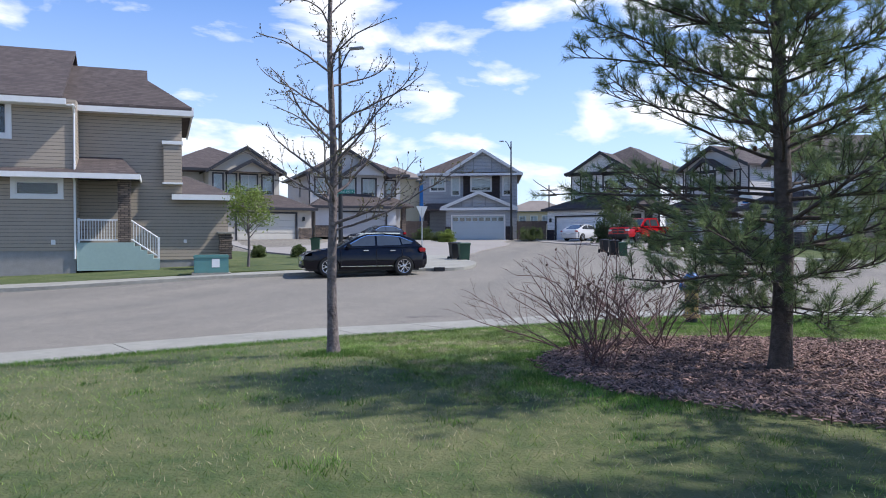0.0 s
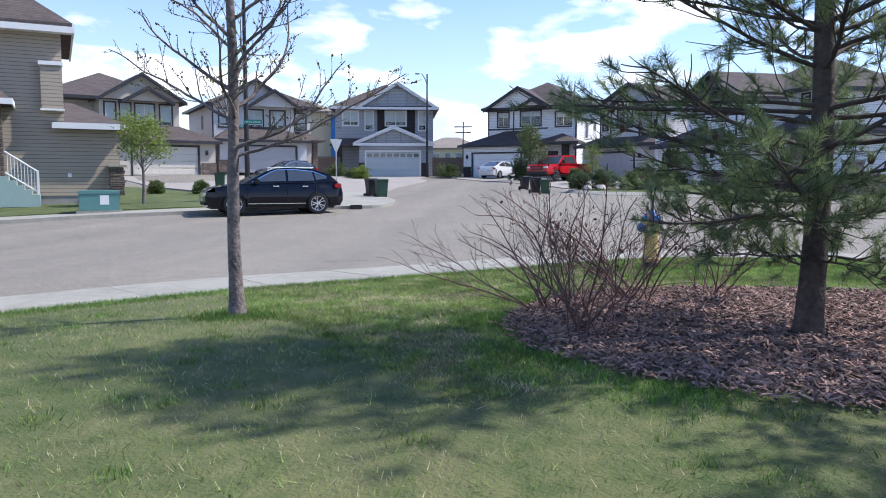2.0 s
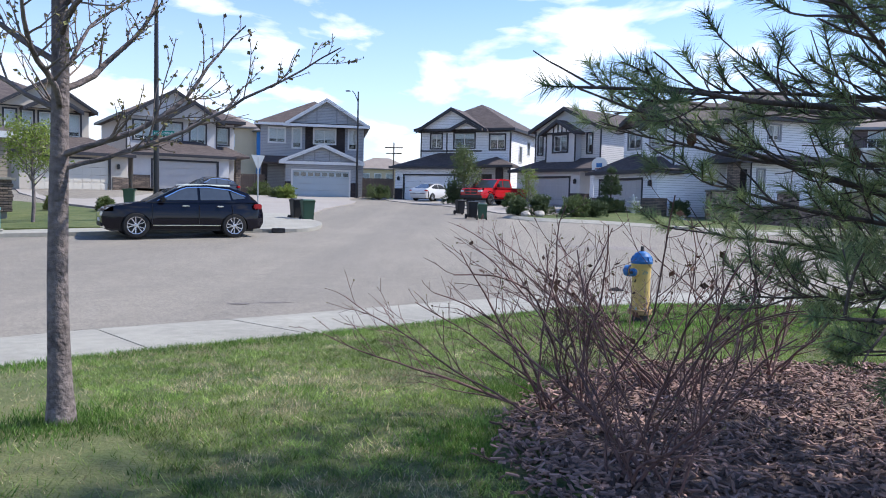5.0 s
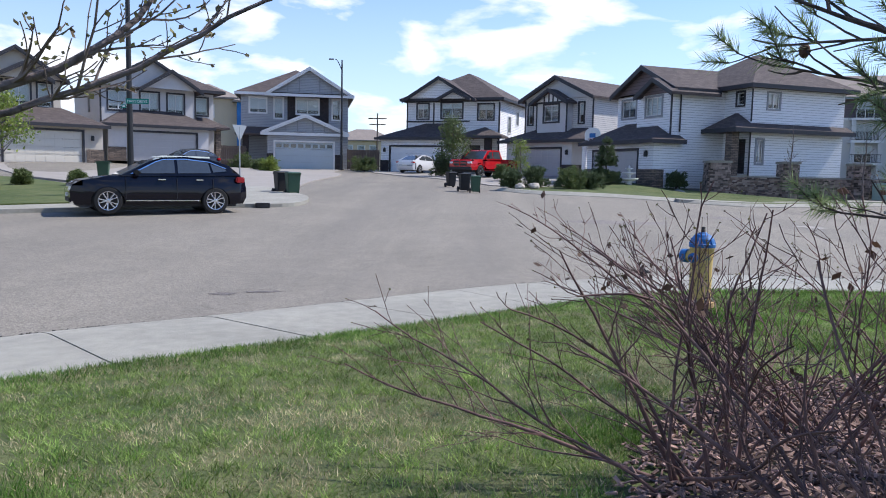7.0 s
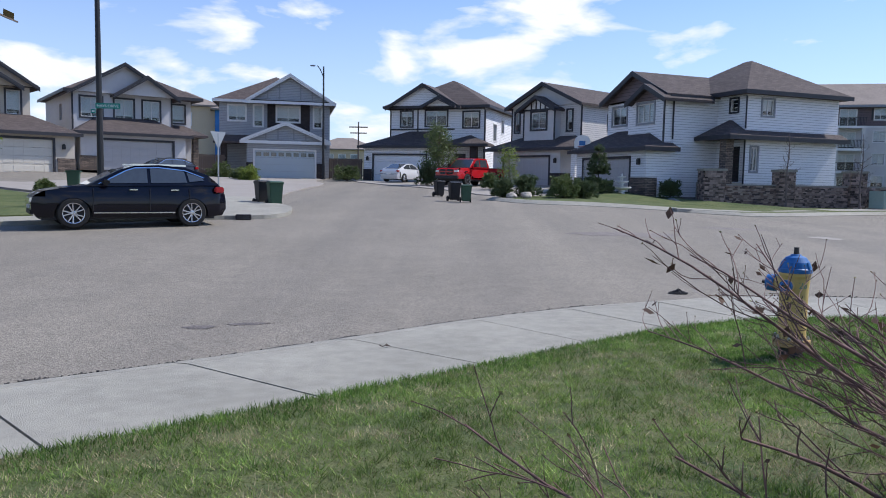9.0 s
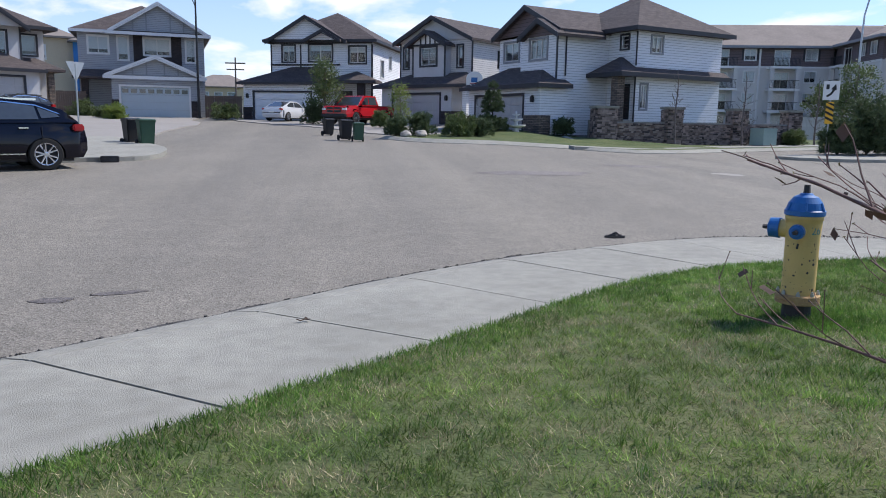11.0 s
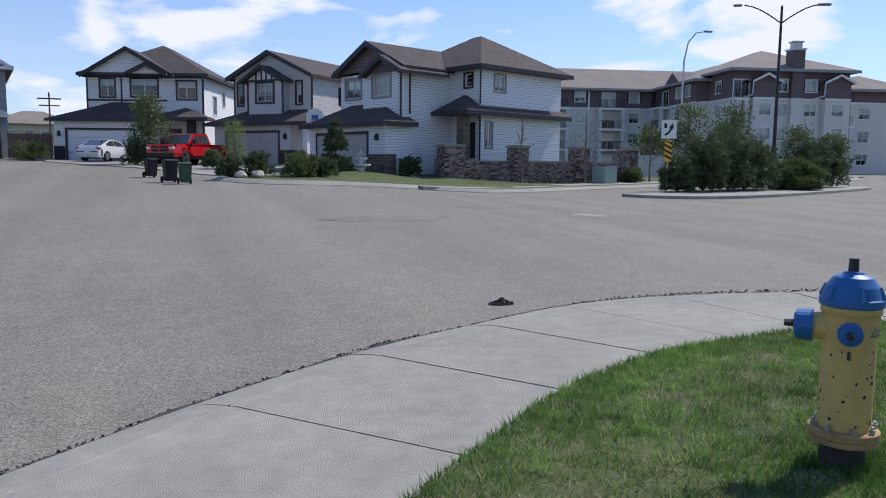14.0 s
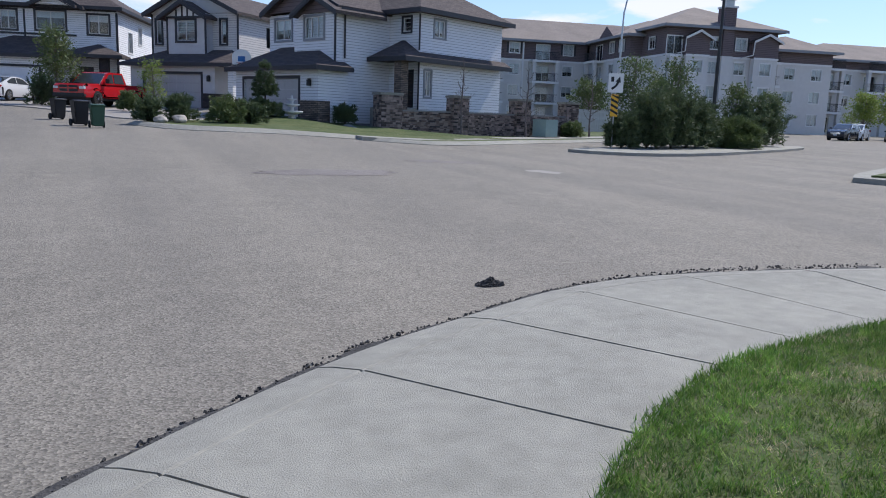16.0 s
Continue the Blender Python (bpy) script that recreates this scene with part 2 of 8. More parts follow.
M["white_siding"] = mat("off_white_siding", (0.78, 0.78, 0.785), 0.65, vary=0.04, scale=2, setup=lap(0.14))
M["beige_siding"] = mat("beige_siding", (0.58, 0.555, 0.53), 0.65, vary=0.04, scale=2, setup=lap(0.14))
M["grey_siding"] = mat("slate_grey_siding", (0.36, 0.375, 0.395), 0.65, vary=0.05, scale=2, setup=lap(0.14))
M["taupe_stucco"] = mat("taupe_stucco", (0.53, 0.52, 0.52), 0.85, vary=0.05, scale=4, bump=0.3, fine=90)
M["cream"] = mat("cream_stucco", (0.50, 0.45, 0.38), 0.85, vary=0.05, scale=4, bump=0.2, fine=90)
M["roof"] = mat("brown_shingle", (0.14, 0.12, 0.115), 0.95, vary=0.25, scale=6,
                setup=bricks((0.11, 0.09, 0.088), (0.165, 0.138, 0.13), (0.07, 0.06, 0.06), 0.33, 0.085, 0.5, 0.008))
M["roof_tan"] = mat("tan_shingle", (0.235, 0.20, 0.175), 0.95, vary=0.15, scale=4)
M["trim_dark"] = mat("dark_trim", (0.028, 0.028, 0.034), 0.5, vary=0.1)
M["trim_white"] = mat("white_trim", (0.70, 0.70, 0.69), 0.45, vary=0.04)
M["trim_grey"] = mat("grey_trim", (0.24, 0.25, 0.27), 0.5, vary=0.06)
M["stone"] = mat("ledge_stone", (0.22, 0.19, 0.17), 0.9, vary=0.35, scale=7, bump=0.7,
                 setup=bricks((0.13, 0.11, 0.10), (0.34, 0.27, 0.22), (0.06, 0.055, 0.05), 0.32, 0.09))
M["stones"] = mat("ledge_stones", (0.21, 0.16, 0.14), 0.9, vary=0.3, scale=7, bump=0.6, setup=island(0.8))
M["brick_dark"] = mat("dark_brick", (0.085, 0.07, 0.075), 0.9, vary=0.2, scale=7, setup=bricks((0.06, 0.05, 0.055), (0.12, 0.095, 0.09), (0.05, 0.05, 0.05), 0.25, 0.08))
M["gdoor_grey"] = mat("blue_grey_garage_door", (0.44, 0.50, 0.53), 0.5, vary=0.03)
M["gdoor_cream"] = mat("cream_garage_door", (0.62, 0.58, 0.50), 0.5, vary=0.03)
M["gdoor_white"] = mat("pale_garage_door", (0.76, 0.76, 0.77), 0.5, vary=0.03)
M["gdoor_taupe"] = mat("taupe_garage_door", (0.43, 0.42, 0.42), 0.5, vary=0.03)
M["fence"] = mat("brown_fence_board", (0.125, 0.095, 0.08), 0.85, vary=0.2, scale=10)
M["pale_fence"] = mat("pale_fence_board", (0.42, 0.41, 0.39), 0.85, vary=0.12, scale=8)
M["found"] = mat("concrete_foundation", (0.27, 0.26, 0.25), 0.9, vary=0.12, scale=4, bump=0.3)
M["curtain"] = mat("blind_behind_glass", (0.62, 0.63, 0.63), 0.8, vary=0.06, scale=3)
# near-black tone stands in for the lack of light inside the houses
M["room_shade"] = mat("dim_room", (0.035, 0.04, 0.045), 0.8)
M["black_paint"] = mat("black_painted_steel", (0.018, 0.018, 0.02), 0.45, vary=0.2)
M["galv"] = mat("galvanised_steel", (0.42, 0.43, 0.44), 0.4, metal=0.8, vary=0.08)
M["yellow"] = mat("faded_yellow_paint", (0.62, 0.43, 0.15), 0.55, vary=0.10, scale=10, bump=0.15, fine=70)
M["blue_cap"] = mat("blue_paint", (0.02, 0.13, 0.36), 0.45, vary=0.15, scale=10)
M["rust"] = mat("rusty_flange", (0.34, 0.20, 0.10), 0.85, scale=25, col2=(0.50, 0.33, 0.14), bump=0.4)
M["dark_iron"] = mat("dark_iron", (0.04, 0.035, 0.035), 0.7, vary=0.3)
M["tar"] = mat("tar", (0.06, 0.057, 0.055), 0.9, vary=0.4, scale=8, bump=0.8, fine=50)
M["ubox"] = mat("green_utility_paint", (0.10, 0.235, 0.215), 0.55, vary=0.05)
M["ubox_pale"] = mat("pale_green_paint", (0.30, 0.40, 0.37), 0.55, vary=0.05)
M["bin_green"] = mat("green_bin_plastic", (0.025, 0.07, 0.04), 0.5, vary=0.1)
M["bin_black"] = mat("black_bin_plastic", (0.012, 0.012, 0.014), 0.5, vary=0.1)
M["car_black"] = mat("black_car_paint", (0.004, 0.004, 0.009), 0.10, vary=0.05, spec=0.35)
M["car_red"] = mat("red_car_paint", (0.40, 0.008, 0.012), 0.2, vary=0.04, spec=0.6)
M["car_white"] = mat("white_car_paint", (0.62, 0.63, 0.65), 0.2, vary=0.02, spec=0.6)
M["car_grey"] = mat("dark_car_paint", (0.02, 0.022, 0.03), 0.2, vary=0.02, spec=0.6)
M["tyre"] = mat("tyre_rubber", (0.014, 0.014, 0.014), 0.85)
M["rim"] = mat("alloy", (0.55, 0.55, 0.57), 0.25, metal=0.9, vary=0.05)
M["chrome"] = mat("chrome", (0.75, 0.75, 0.76), 0.12, metal=1.0, vary=0.02)
M["car_glass"] = mat("tinted_glass", (0.05, 0.058, 0.065), 0.03, spec=1.0)
M["lamp_red"] = mat("red_lens", (0.35, 0.01, 0.015), 0.2)
M["lamp_clear"] = mat("clear_lens", (0.6, 0.6, 0.62), 0.12)
M["plastic_dark"] = mat("dark_plastic", (0.02, 0.02, 0.022), 0.6)
M["sign_white"] = mat("white_sign", (0.72, 0.72, 0.70), 0.5, vary=0.03)
M["sign_black"] = mat("black_sign", (0.015, 0.015, 0.015), 0.5)
M["sign_yellow"] = mat("yellow_sign", (0.72, 0.40, 0.03), 0.5, vary=0.05)
M["sign_green"] = mat("green_sign", (0.005, 0.22, 0.17), 0.4, vary=0.05)
M["white_stone"] = mat("white_cast_stone", (0.68, 0.67, 0.64), 0.8, vary=0.08)
M["boulder"] = mat("boulder", (0.36, 0.33, 0.29), 0.9, vary=0.2, scale=4, bump=0.6)
M["apt_lower"] = mat("pale_grey_cladding", (0.60, 0.585, 0.565), 0.8, vary=0.05, scale=2)
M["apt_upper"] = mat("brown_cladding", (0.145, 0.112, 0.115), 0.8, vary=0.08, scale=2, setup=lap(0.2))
M["cream_wall"] = mat("cream_wall", (0.55, 0.45, 0.32), 0.8, vary=0.05)
M["blue_wrap"] = mat("blue_wall", (0.03, 0.16, 0.42), 0.7, vary=0.2, scale=1.5)


def glass_mat():
    m = bpy.data.materials.new("window_glass")
    m.use_nodes = True
    b = m.node_tree.nodes["Principled BSDF"]
    b.inputs["Base Color"].default_value = (0.85, 0.9, 0.92, 1)
    b.inputs["Roughness"].default_value, b.inputs["IOR"].default_value = 0.03, 1.5
    b.inputs["Transmission Weight"].default_value = 1.0
    return m


M["glass"] = glass_mat()

# ---- helpers of this scene ----


def part(name, bm, material, parent=None, label="", smooth=False):
    """Links a bmesh as one mesh object, under its thing if one is given."""
    me = bpy.data.meshes.new(name)
    if name.endswith("wall"):
        bmesh.ops.remove_doubles(bm, verts=bm.verts, dist=0.0005)
    bmesh.ops.recalc_face_normals(bm, faces=bm.faces)
    bm.to_mesh(me)
    bm.free()
    me.materials.append(material)
    if smooth:
        for p in me.polygons:
            p.use_smooth = True
    ob = new(name, me)
    if parent is not None:
        ob.parent = parent
    if label:
        ob["label"] = label
    return ob


def raw(name, verts, faces, material, parent=None, smooth=False):
    """The same from plain lists."""
    me = bpy.data.meshes.new(name)
    me.from_pydata([tuple(v) for v in verts] if not isinstance(verts, np.ndarray) else verts.tolist(), [],
                   faces if not isinstance(faces, np.ndarray) else faces.tolist())
    me.materials.append(material)
    if smooth:
        for p in me.polygons:
            p.use_smooth = True
    ob = new(name, me)
    if parent is not None:
        ob.parent = parent
    return ob


def thing(name, m, label, category, group="", kind=""):
    ob = new(name)
    ob.matrix_world = m
    return tagged(ob, label, category, group, kind)


def box(bm, x0, x1, y0, y1, z0, z1, bevel=0.0):
    r = bmesh.ops.create_cube(bm, size=1.0)
    m = Matrix.LocRotScale(((x0 + x1) / 2, (y0 + y1) / 2, (z0 + z1) / 2), None, (abs(x1 - x0), abs(y1 - y0), abs(z1 - z0)))
    bmesh.ops.transform(bm, matrix=m, verts=r["verts"])
    if bevel:
        es = list({e for v in r["verts"] for e in v.link_edges})
        bmesh.ops.bevel(bm, geom=es, offset=bevel, segments=2, affect="EDGES")
    return r["verts"]


def boxes(*args, bevel=0.0):
    bm = bmesh.new()
    for a in args:
        box(bm, *a, bevel=bevel)
    return bm


def each(name, bxs, material, parent):
    """One part for every box."""
    for b in bxs:
        part(name, boxes(b), material, parent)


def rod(bm, p0, p1, r0, r1=None, n=10, cap=True):
    p0, p1 = Vector(p0), Vector(p1)
    d = p1 - p0
    m = Matrix.Translation((p0 + p1) / 2) @ d.to_track_quat("Z", "Y").to_matrix().to_4x4()
    return bmesh.ops.create_cone(bm, cap_ends=cap, segments=n, radius1=r0, radius2=r0 if r1 is None else r1, depth=d.length, matrix=m)["verts"]


def rods(*args, n=10):
    bm = bmesh.new()
    for a in args:
        rod(bm, *a, n=n)
    return bm


def lathe(bm, prof, n=20, m=Matrix(), cap=True):
    """Turns (radius, height) pairs round the z axis."""
    rings = []
    for r, z in prof:
        rings.append([bm.verts.new(m @ Vector((r * math.cos(2 * math.pi * i / n), r * math.sin(2 * math.pi * i / n), z))) for i in range(n)])
    for a, b in zip(rings, rings[1:]):
        for i in range(n):
            bm.faces.new((a[i], a[(i + 1) % n], b[(i + 1) % n], b[i]))
    if cap:
        bm.faces.new(rings[0][::-1])
        bm.faces.new(rings[-1])


def prism(bm, poly, axis, a, b):
    """A polygon in the two other axes, drawn out along axis from a to b."""
    def at(p, k):
        return {"x": (k, p[0], p[1]), "y": (p[0], k, p[1]), "z": (p[0], p[1], k)}[axis]
    v0 = [bm.verts.new(at(p, a)) for p in poly]
    v1 = [bm.verts.new(at(p, b)) for p in poly]
    bm.faces.new(v0)
    bm.faces.new(v1[::-1])
    for i in range(len(poly)):
        j = (i + 1) % len(poly)
        bm.faces.new((v0[i], v0[j], v1[j], v1[i]))


def tubes(lines, n=6):
    """Verts and faces of tapered tubes along polylines of (point, radius)."""
    vs, fs = [], []
    for line in lines:
        prev = None
        k = len(line)
        for i, (p, r) in enumerate(line):
            d = (line[min(i + 1, k - 1)][0] - line[max(i - 1, 0)][0])
            d = d.normalized() if d.length > 1e-9 else Vector((0, 0, 1))
            u = d.orthogonal().normalized() if prev is None else (prev - d * prev.dot(d)).normalized()
            prev = u
            w = d.cross(u)
            base = len(vs)
            for j in range(n):
                a = 2 * math.pi * j / n
                vs.append(p + (u * math.cos(a) + w * math.sin(a)) * r)
            if i:
                for j in range(n):
                    fs.append((base - n + j, base - n + (j + 1) % n, base + (j + 1) % n, base + j))
    return vs, fs


def smooth01(a, b, x):
    t = min(1.0, max(0.0, (x - a) / (b - a)))
    return t * t * (3 - 2 * t)


def curve(points, x):
    """Height of a polyline at x."""
    for (xa, ya), (xb, yb) in zip(points, points[1:]):
        if x <= xb:
            return ya + (yb - ya) * (x - xa) / (xb - xa)
    return points[-1][1]


# ---- ground ----
KERB = [(-14.0, -8.0), (-9.6, 0.6), (-6.6, 5.1), (-5.0, 7.25), (-3.9, 8.65), (-2.5, 9.75), (-1.28, 10.88), (-0.18, 11.96), (1.08, 12.95), (2.3, 13.58),
        (3.3, 14.1), (4.4, 14.32), (5.7, 14.25), (7.2, 14.0), (9.5, 13.4), (14.0, 11.6), (30.0, 4.5)]
EDGE = [(-12.5, -8.9), (-8.2, -0.4), (-5.3, 4.0), (-3.75, 6.0), (-2.75, 7.15), (-1.4, 8.33), (0.0, 9.58), (0.9, 10.42), (1.9, 11.3), (2.9, 11.85),
        (3.9, 12.1), (5.2, 12.25), (6.6, 12.1), (9.0, 11.4), (13.3, 9.7), (29.3, 2.6)]


def road_z(x, y):
    a = 0.031 - 0.0155 * smooth01(4, 13, x)
    d = max(0.0, y - 14)
    lots = 0.60 * smooth01(20, 28, -x) * smooth01(36, 52, y) + 0.38 * smooth01(41, 46, y) * smooth01(4, 7, x) * (1 - smooth01(11.5, 13.0, x))
    return a * min(d, 75) + lots - 0.03 * min(8.0, max(0.0, -14 - x)) * min(1.0, max(0.0, (32 - y) / 10))


def lawn_z(x, y):
    d = (curve(EDGE, x) - y) * 0.72
    return 0.10 + 0.20 * smooth01(-0.5, 4.5, d)


def sheet(name, xs, ys, fz, material, label, category):
    vs = [(x, y, fz(x, y)) for y in ys for x in xs]
    nx = len(xs)
    fs = [(j * nx + i, j * nx + i + 1, (j + 1) * nx + i + 1, (j + 1) * nx + i) for j in range(len(ys) - 1) for i in range(nx - 1)]
    return tagged(raw(name, vs, fs, material, smooth=True), label, category, kind="structure")


def steps(*spans):
    out = []
    for a, b, s in spans:
        out += list(np.arange(a, b, s))
    return [float(v) for v in out]


sheet("ground", steps((-2500, -200, 500), (-200, 220, 10), (220, 2501, 500)), steps((-2500, -100, 500), (-100, 200, 10), (200, 2600, 500)),
      lambda x, y: road_z(x, y) - 0.25, M["turf"], "rough grassy land reaching to the horizon", "ground")
sheet("road", steps((-70, 111, 1.0)), steps((-40, 86, 1.0)), road_z, M["asphalt"], "pale worn grey asphalt street with fine gravel speckle", "road")


def resample(pts, k):
    pts = [Vector(p) for p in pts]
    ls = [0.0]
    for a, b in zip(pts, pts[1:]):
        ls.append(ls[-1] + (b - a).length)
    out, j = [], 0
    for i in range(k):
        s = ls[-1] * i / (k - 1)
        while j < len(pts) - 2 and ls[j + 1] < s:
            j += 1
        out.append(pts[j].lerp(pts[j + 1], (s - ls[j]) / (ls[j + 1] - ls[j])))
    return out


def soften(pts, times=2):
    for _ in range(times):
        q = [Vector(pts[0])]
        for a, b in zip(pts, pts[1:]):
            a, b = Vector(a), Vector(b)
            q += [a.lerp(b, 0.25), a.lerp(b, 0.75)]
        pts = q + [Vector(pts[-1])]
    return pts


KS, ES = resample(soften(KERB), 400), resample(soften(EDGE), 400)


def near_lawn():
    """The lawn sheet: from the pavement's edge back past the walker."""
    rows, vs, fs = 26, [], []
    for i in range(0, 400, 3):
        e = ES[i]
        inward = Vector((0.62, -0.78))
        for j in range(rows):
            d = -0.06 + 14.0 * (j / (rows - 1)) ** 1.6
            p = e + inward * d
            vs.append((p.x, p.y, lawn_z(p.x, p.y) if j else 0.0))
    n = len(range(0, 400, 3))
    for i in range(n - 1):
        for j in range(rows - 1):
            fs.append((i * rows + j, (i + 1) * rows + j, (i + 1) * rows + j + 1, i * rows + j + 1))
    return tagged(raw("lawn", vs, fs, M["soil"], smooth=True), "patchy spring lawn, green with dry straw-coloured spots", "lawn", kind="structure")


near_lawn()


def lot(name, outline, rise, material, label, category, skirt=0.5, kerb=False):
    """A raised plot or slab: its top follows the ground, its edge drops to the road."""
    pts = soften(outline + [outline[0]], 1)[:-1]
    bm = bmesh.new()
    top = [bm.verts.new((p[0], p[1], road_z(p[0], p[1]) + rise)) for p in pts]
    low = [bm.verts.new((p[0], p[1], road_z(p[0], p[1]) + rise - skirt)) for p in pts]
    f = bm.faces.new(top)
    for i in range(len(pts)):
        j = (i + 1) % len(pts)
        bm.faces.new((top[i], low[i], low[j], top[j]))
    bmesh.ops.triangulate(bm, faces=[f])
    return tagged(part(name, bm, material), label, category, kind="structure")


def widen(outline, d):
    """The same outline set outwards by d."""
    n, out = len(outline), []
    turn = sum(outline[i][0] * outline[(i + 1) % n][1] - outline[(i + 1) % n][0] * outline[i][1] for i in range(n))
    for i in range(n):
        a, b = Vector(outline[i - 1]), Vector(outline[(i + 1) % n])
        t = (b - a).normalized() * (1 if turn > 0 else -1)
        out.append((outline[i][0] + t.y * d, outline[i][1] - t.x * d))
    return out


def kerb_ring(name, outline, width, rise, label):
    """A low kerb round a plot, sloping up from the road."""
    a, b, c = (soften(o + [o[0]], 1)[:-1] for o in (widen(outline, -0.15), widen(outline, 0.08), widen(outline, width)))
    n, vs, fs = len(a), [], []
    for ring, z in ((a, rise), (b, rise), (c, 0.02), (c, -0.3)):
        vs += [(p[0], p[1], road_z(p[0], p[1]) + z) for p in ring]
    for k in range(3):
        for i in range(n):
            j = (i + 1) % n
            fs.append((k * n + i, (k + 1) * n + i, (k + 1) * n + j, k * n + j))
    return tagged(raw(name, vs, fs, M["concrete"]), label, "kerb", kind="structure")


# the plots: far pavement and lawns, driveways, the walled plot, the median, the right-hand corner
lot("pavement_far", [(-40, 4), (-18.6, 16.3), (-15.0, 19.2), (-12.6, 21.6), (-7.5, 25.3), (-6.3, 25.7), (-5.75, 26.6), (-5.9, 28.6), (-6.5, 30.6),
                     (-8.2, 33.4), (-9.3, 36), (-11.0, 36), (-10.2, 31), (-9.6, 27.6), (-11.0, 26.0), (-13.6, 24.0), (-16.4, 21.5), (-20.2, 18.5), (-41, 7)], 0.12, M["concrete"], "pale concrete pavement and kerb across the street", "pavement")
lot("lawn_far", [(-42, 5.2), (-19.7, 17.7), (-16.1, 20.5), (-13.3, 23.0), (-10.4, 25.3), (-9.0, 27.0), (-10.0, 30.0), (-16, 32.5), (-24, 40), (-44, 44)], 0.16, M["turf"],
    "trimmed green lawn beside the tan house", "lawn")
lot("driveway_west", [(-9.5, 33.0), (-8.6, 37), (-9.5, 45), (-9.5, 55), (-12, 62), (-12, 70), (-20, 70), (-24, 60), (-29, 60), (-34, 52), (-28, 44), (-14, 33.5)], 0.06,
    M["drive"], "pale concrete driveways of the houses at the bend", "driveway")
lot("driveway_north", [(-9.5, 66), (-1.5, 64), (0, 58), (5, 60), (10, 55), (3, 46), (1.2, 42), (-1.2, 50), (-8, 60)], 0.05, M["drive"], "concrete driveways before the two-storey houses", "driveway")
CORNER = [(1.2, 39), (2.6, 36.9), (4.6, 36.4), (8.6, 36.9), (12.6, 38.2), (12.2, 46), (10.5, 48), (6, 44)]
kerb_ring("kerb_corner", CORNER, 0.42, 0.15, "low rolled concrete kerb round the front lawn")
lot("lawn_corner", CORNER, 0.14, M["turf"], "small front lawn before the pale grey house", "lawn")
VERGE = [(9.6, 36.3), (12.6, 36.4), (16.5, 38.6), (23, 41.8), (31, 45.7), (60, 58.4), (60, 72), (27, 53), (11, 46), (11.0, 40)]
kerb_ring("kerb_verge", VERGE, 0.36, 0.14, "low concrete kerb along the grass verge")
lot("verge", VERGE, 0.13, M["turf"], "grass verge and walk before the stone wall", "verge")
lot("walk_corner", [(8.9, 36.0), (12.4, 37.2), (16.2, 39.4), (23, 42.8), (60, 60.5), (60, 62), (22.6, 44.4), (16, 41), (12.2, 38.7), (9.0, 37.3)], 0.15, M["concrete"], "concrete walk along the stone wall", "pavement")
lot("median", [(16.4, 33.4), (16.9, 32.2), (18.7, 31.3), (22.2, 32.0), (27.2, 34.3), (32.5, 36.9), (36.5, 39.2), (37.0, 40.6), (33, 40.2), (24, 36.9), (18, 34.6)], 0.12, M["concrete"],
    "raised concrete traffic island planted with shrubs", "median")
lot("corner_right", [(17.9, 22.3), (18.3, 21.4), (20, 20.4), (30, 22), (60, 34), (60, 37), (24, 25.6), (19.4, 23.4)], 0.14, M["concrete"], "kerbed concrete corner of the side road", "pavement")
lot("lawn_corner_right", [(18.6, 22.3), (19.4, 21.4), (30, 22.9), (60, 34.8), (60, 36.2), (24, 24.7)], 0.19, M["turf"], "strip of grass on the street corner", "lawn")

# ---- houses ----
X, Y = Vector((1, 0, 0)), Vector((0, 1, 0))


def panel(bm, o, du, dn, u0, u1, z0, z1, holes=(), t=0.22):
    """A wall with thickness and openings: o + du*u, going inwards along dn."""
    us = sorted({u0, u1, *[h[0] for h in holes], *[h[1] for h in holes]})
    zs = sorted({z0, z1, *[h[2] for h in holes], *[h[3] for h in holes]})
    us, zs = [u for u in us if u0 <= u <= u1], [z for z in zs if z0 <= z <= z1]
    for a, b in zip(us, us[1:]):
        run = None
        for c, d in list(zip(zs, zs[1:])) + [(None, None)]:
            solid = c is not None and not any(h[0] <= (a + b) / 2 <= h[1] and h[2] <= (c + d) / 2 <= h[3] for h in holes)
            if solid:
                run = (run[0], d) if run else (c, d)
            elif run:
                ps = [o + du * u + dn * k + Vector((0, 0, z)) for k in (0, t) for z in run for u in (a, b)]
                v = [bm.verts.new(p) for p in ps]
                for f in ((0, 1, 3, 2), (4, 6, 7, 5), (0, 4, 5, 1), (2, 3, 7, 6), (0, 2, 6, 4), (1, 5, 7, 3)):
                    bm.faces.new([v[i] for i in f])
                run = None


def slab(bm, o, du, dn, u0, u1, k0, k1, z0, z1):
    ps = [o + du * u + dn * k + Vector((0, 0, z)) for k in (k0, k1) for z in (z0, z1) for u in (u0, u1)]
    v = [bm.verts.new(p) for p in ps]
    for f in ((0, 1, 3, 2), (4, 6, 7, 5), (0, 4, 5, 1), (2, 3, 7, 6), (0, 2, 6, 4), (1, 5, 7, 3)):
        bm.faces.new([v[i] for i in f])


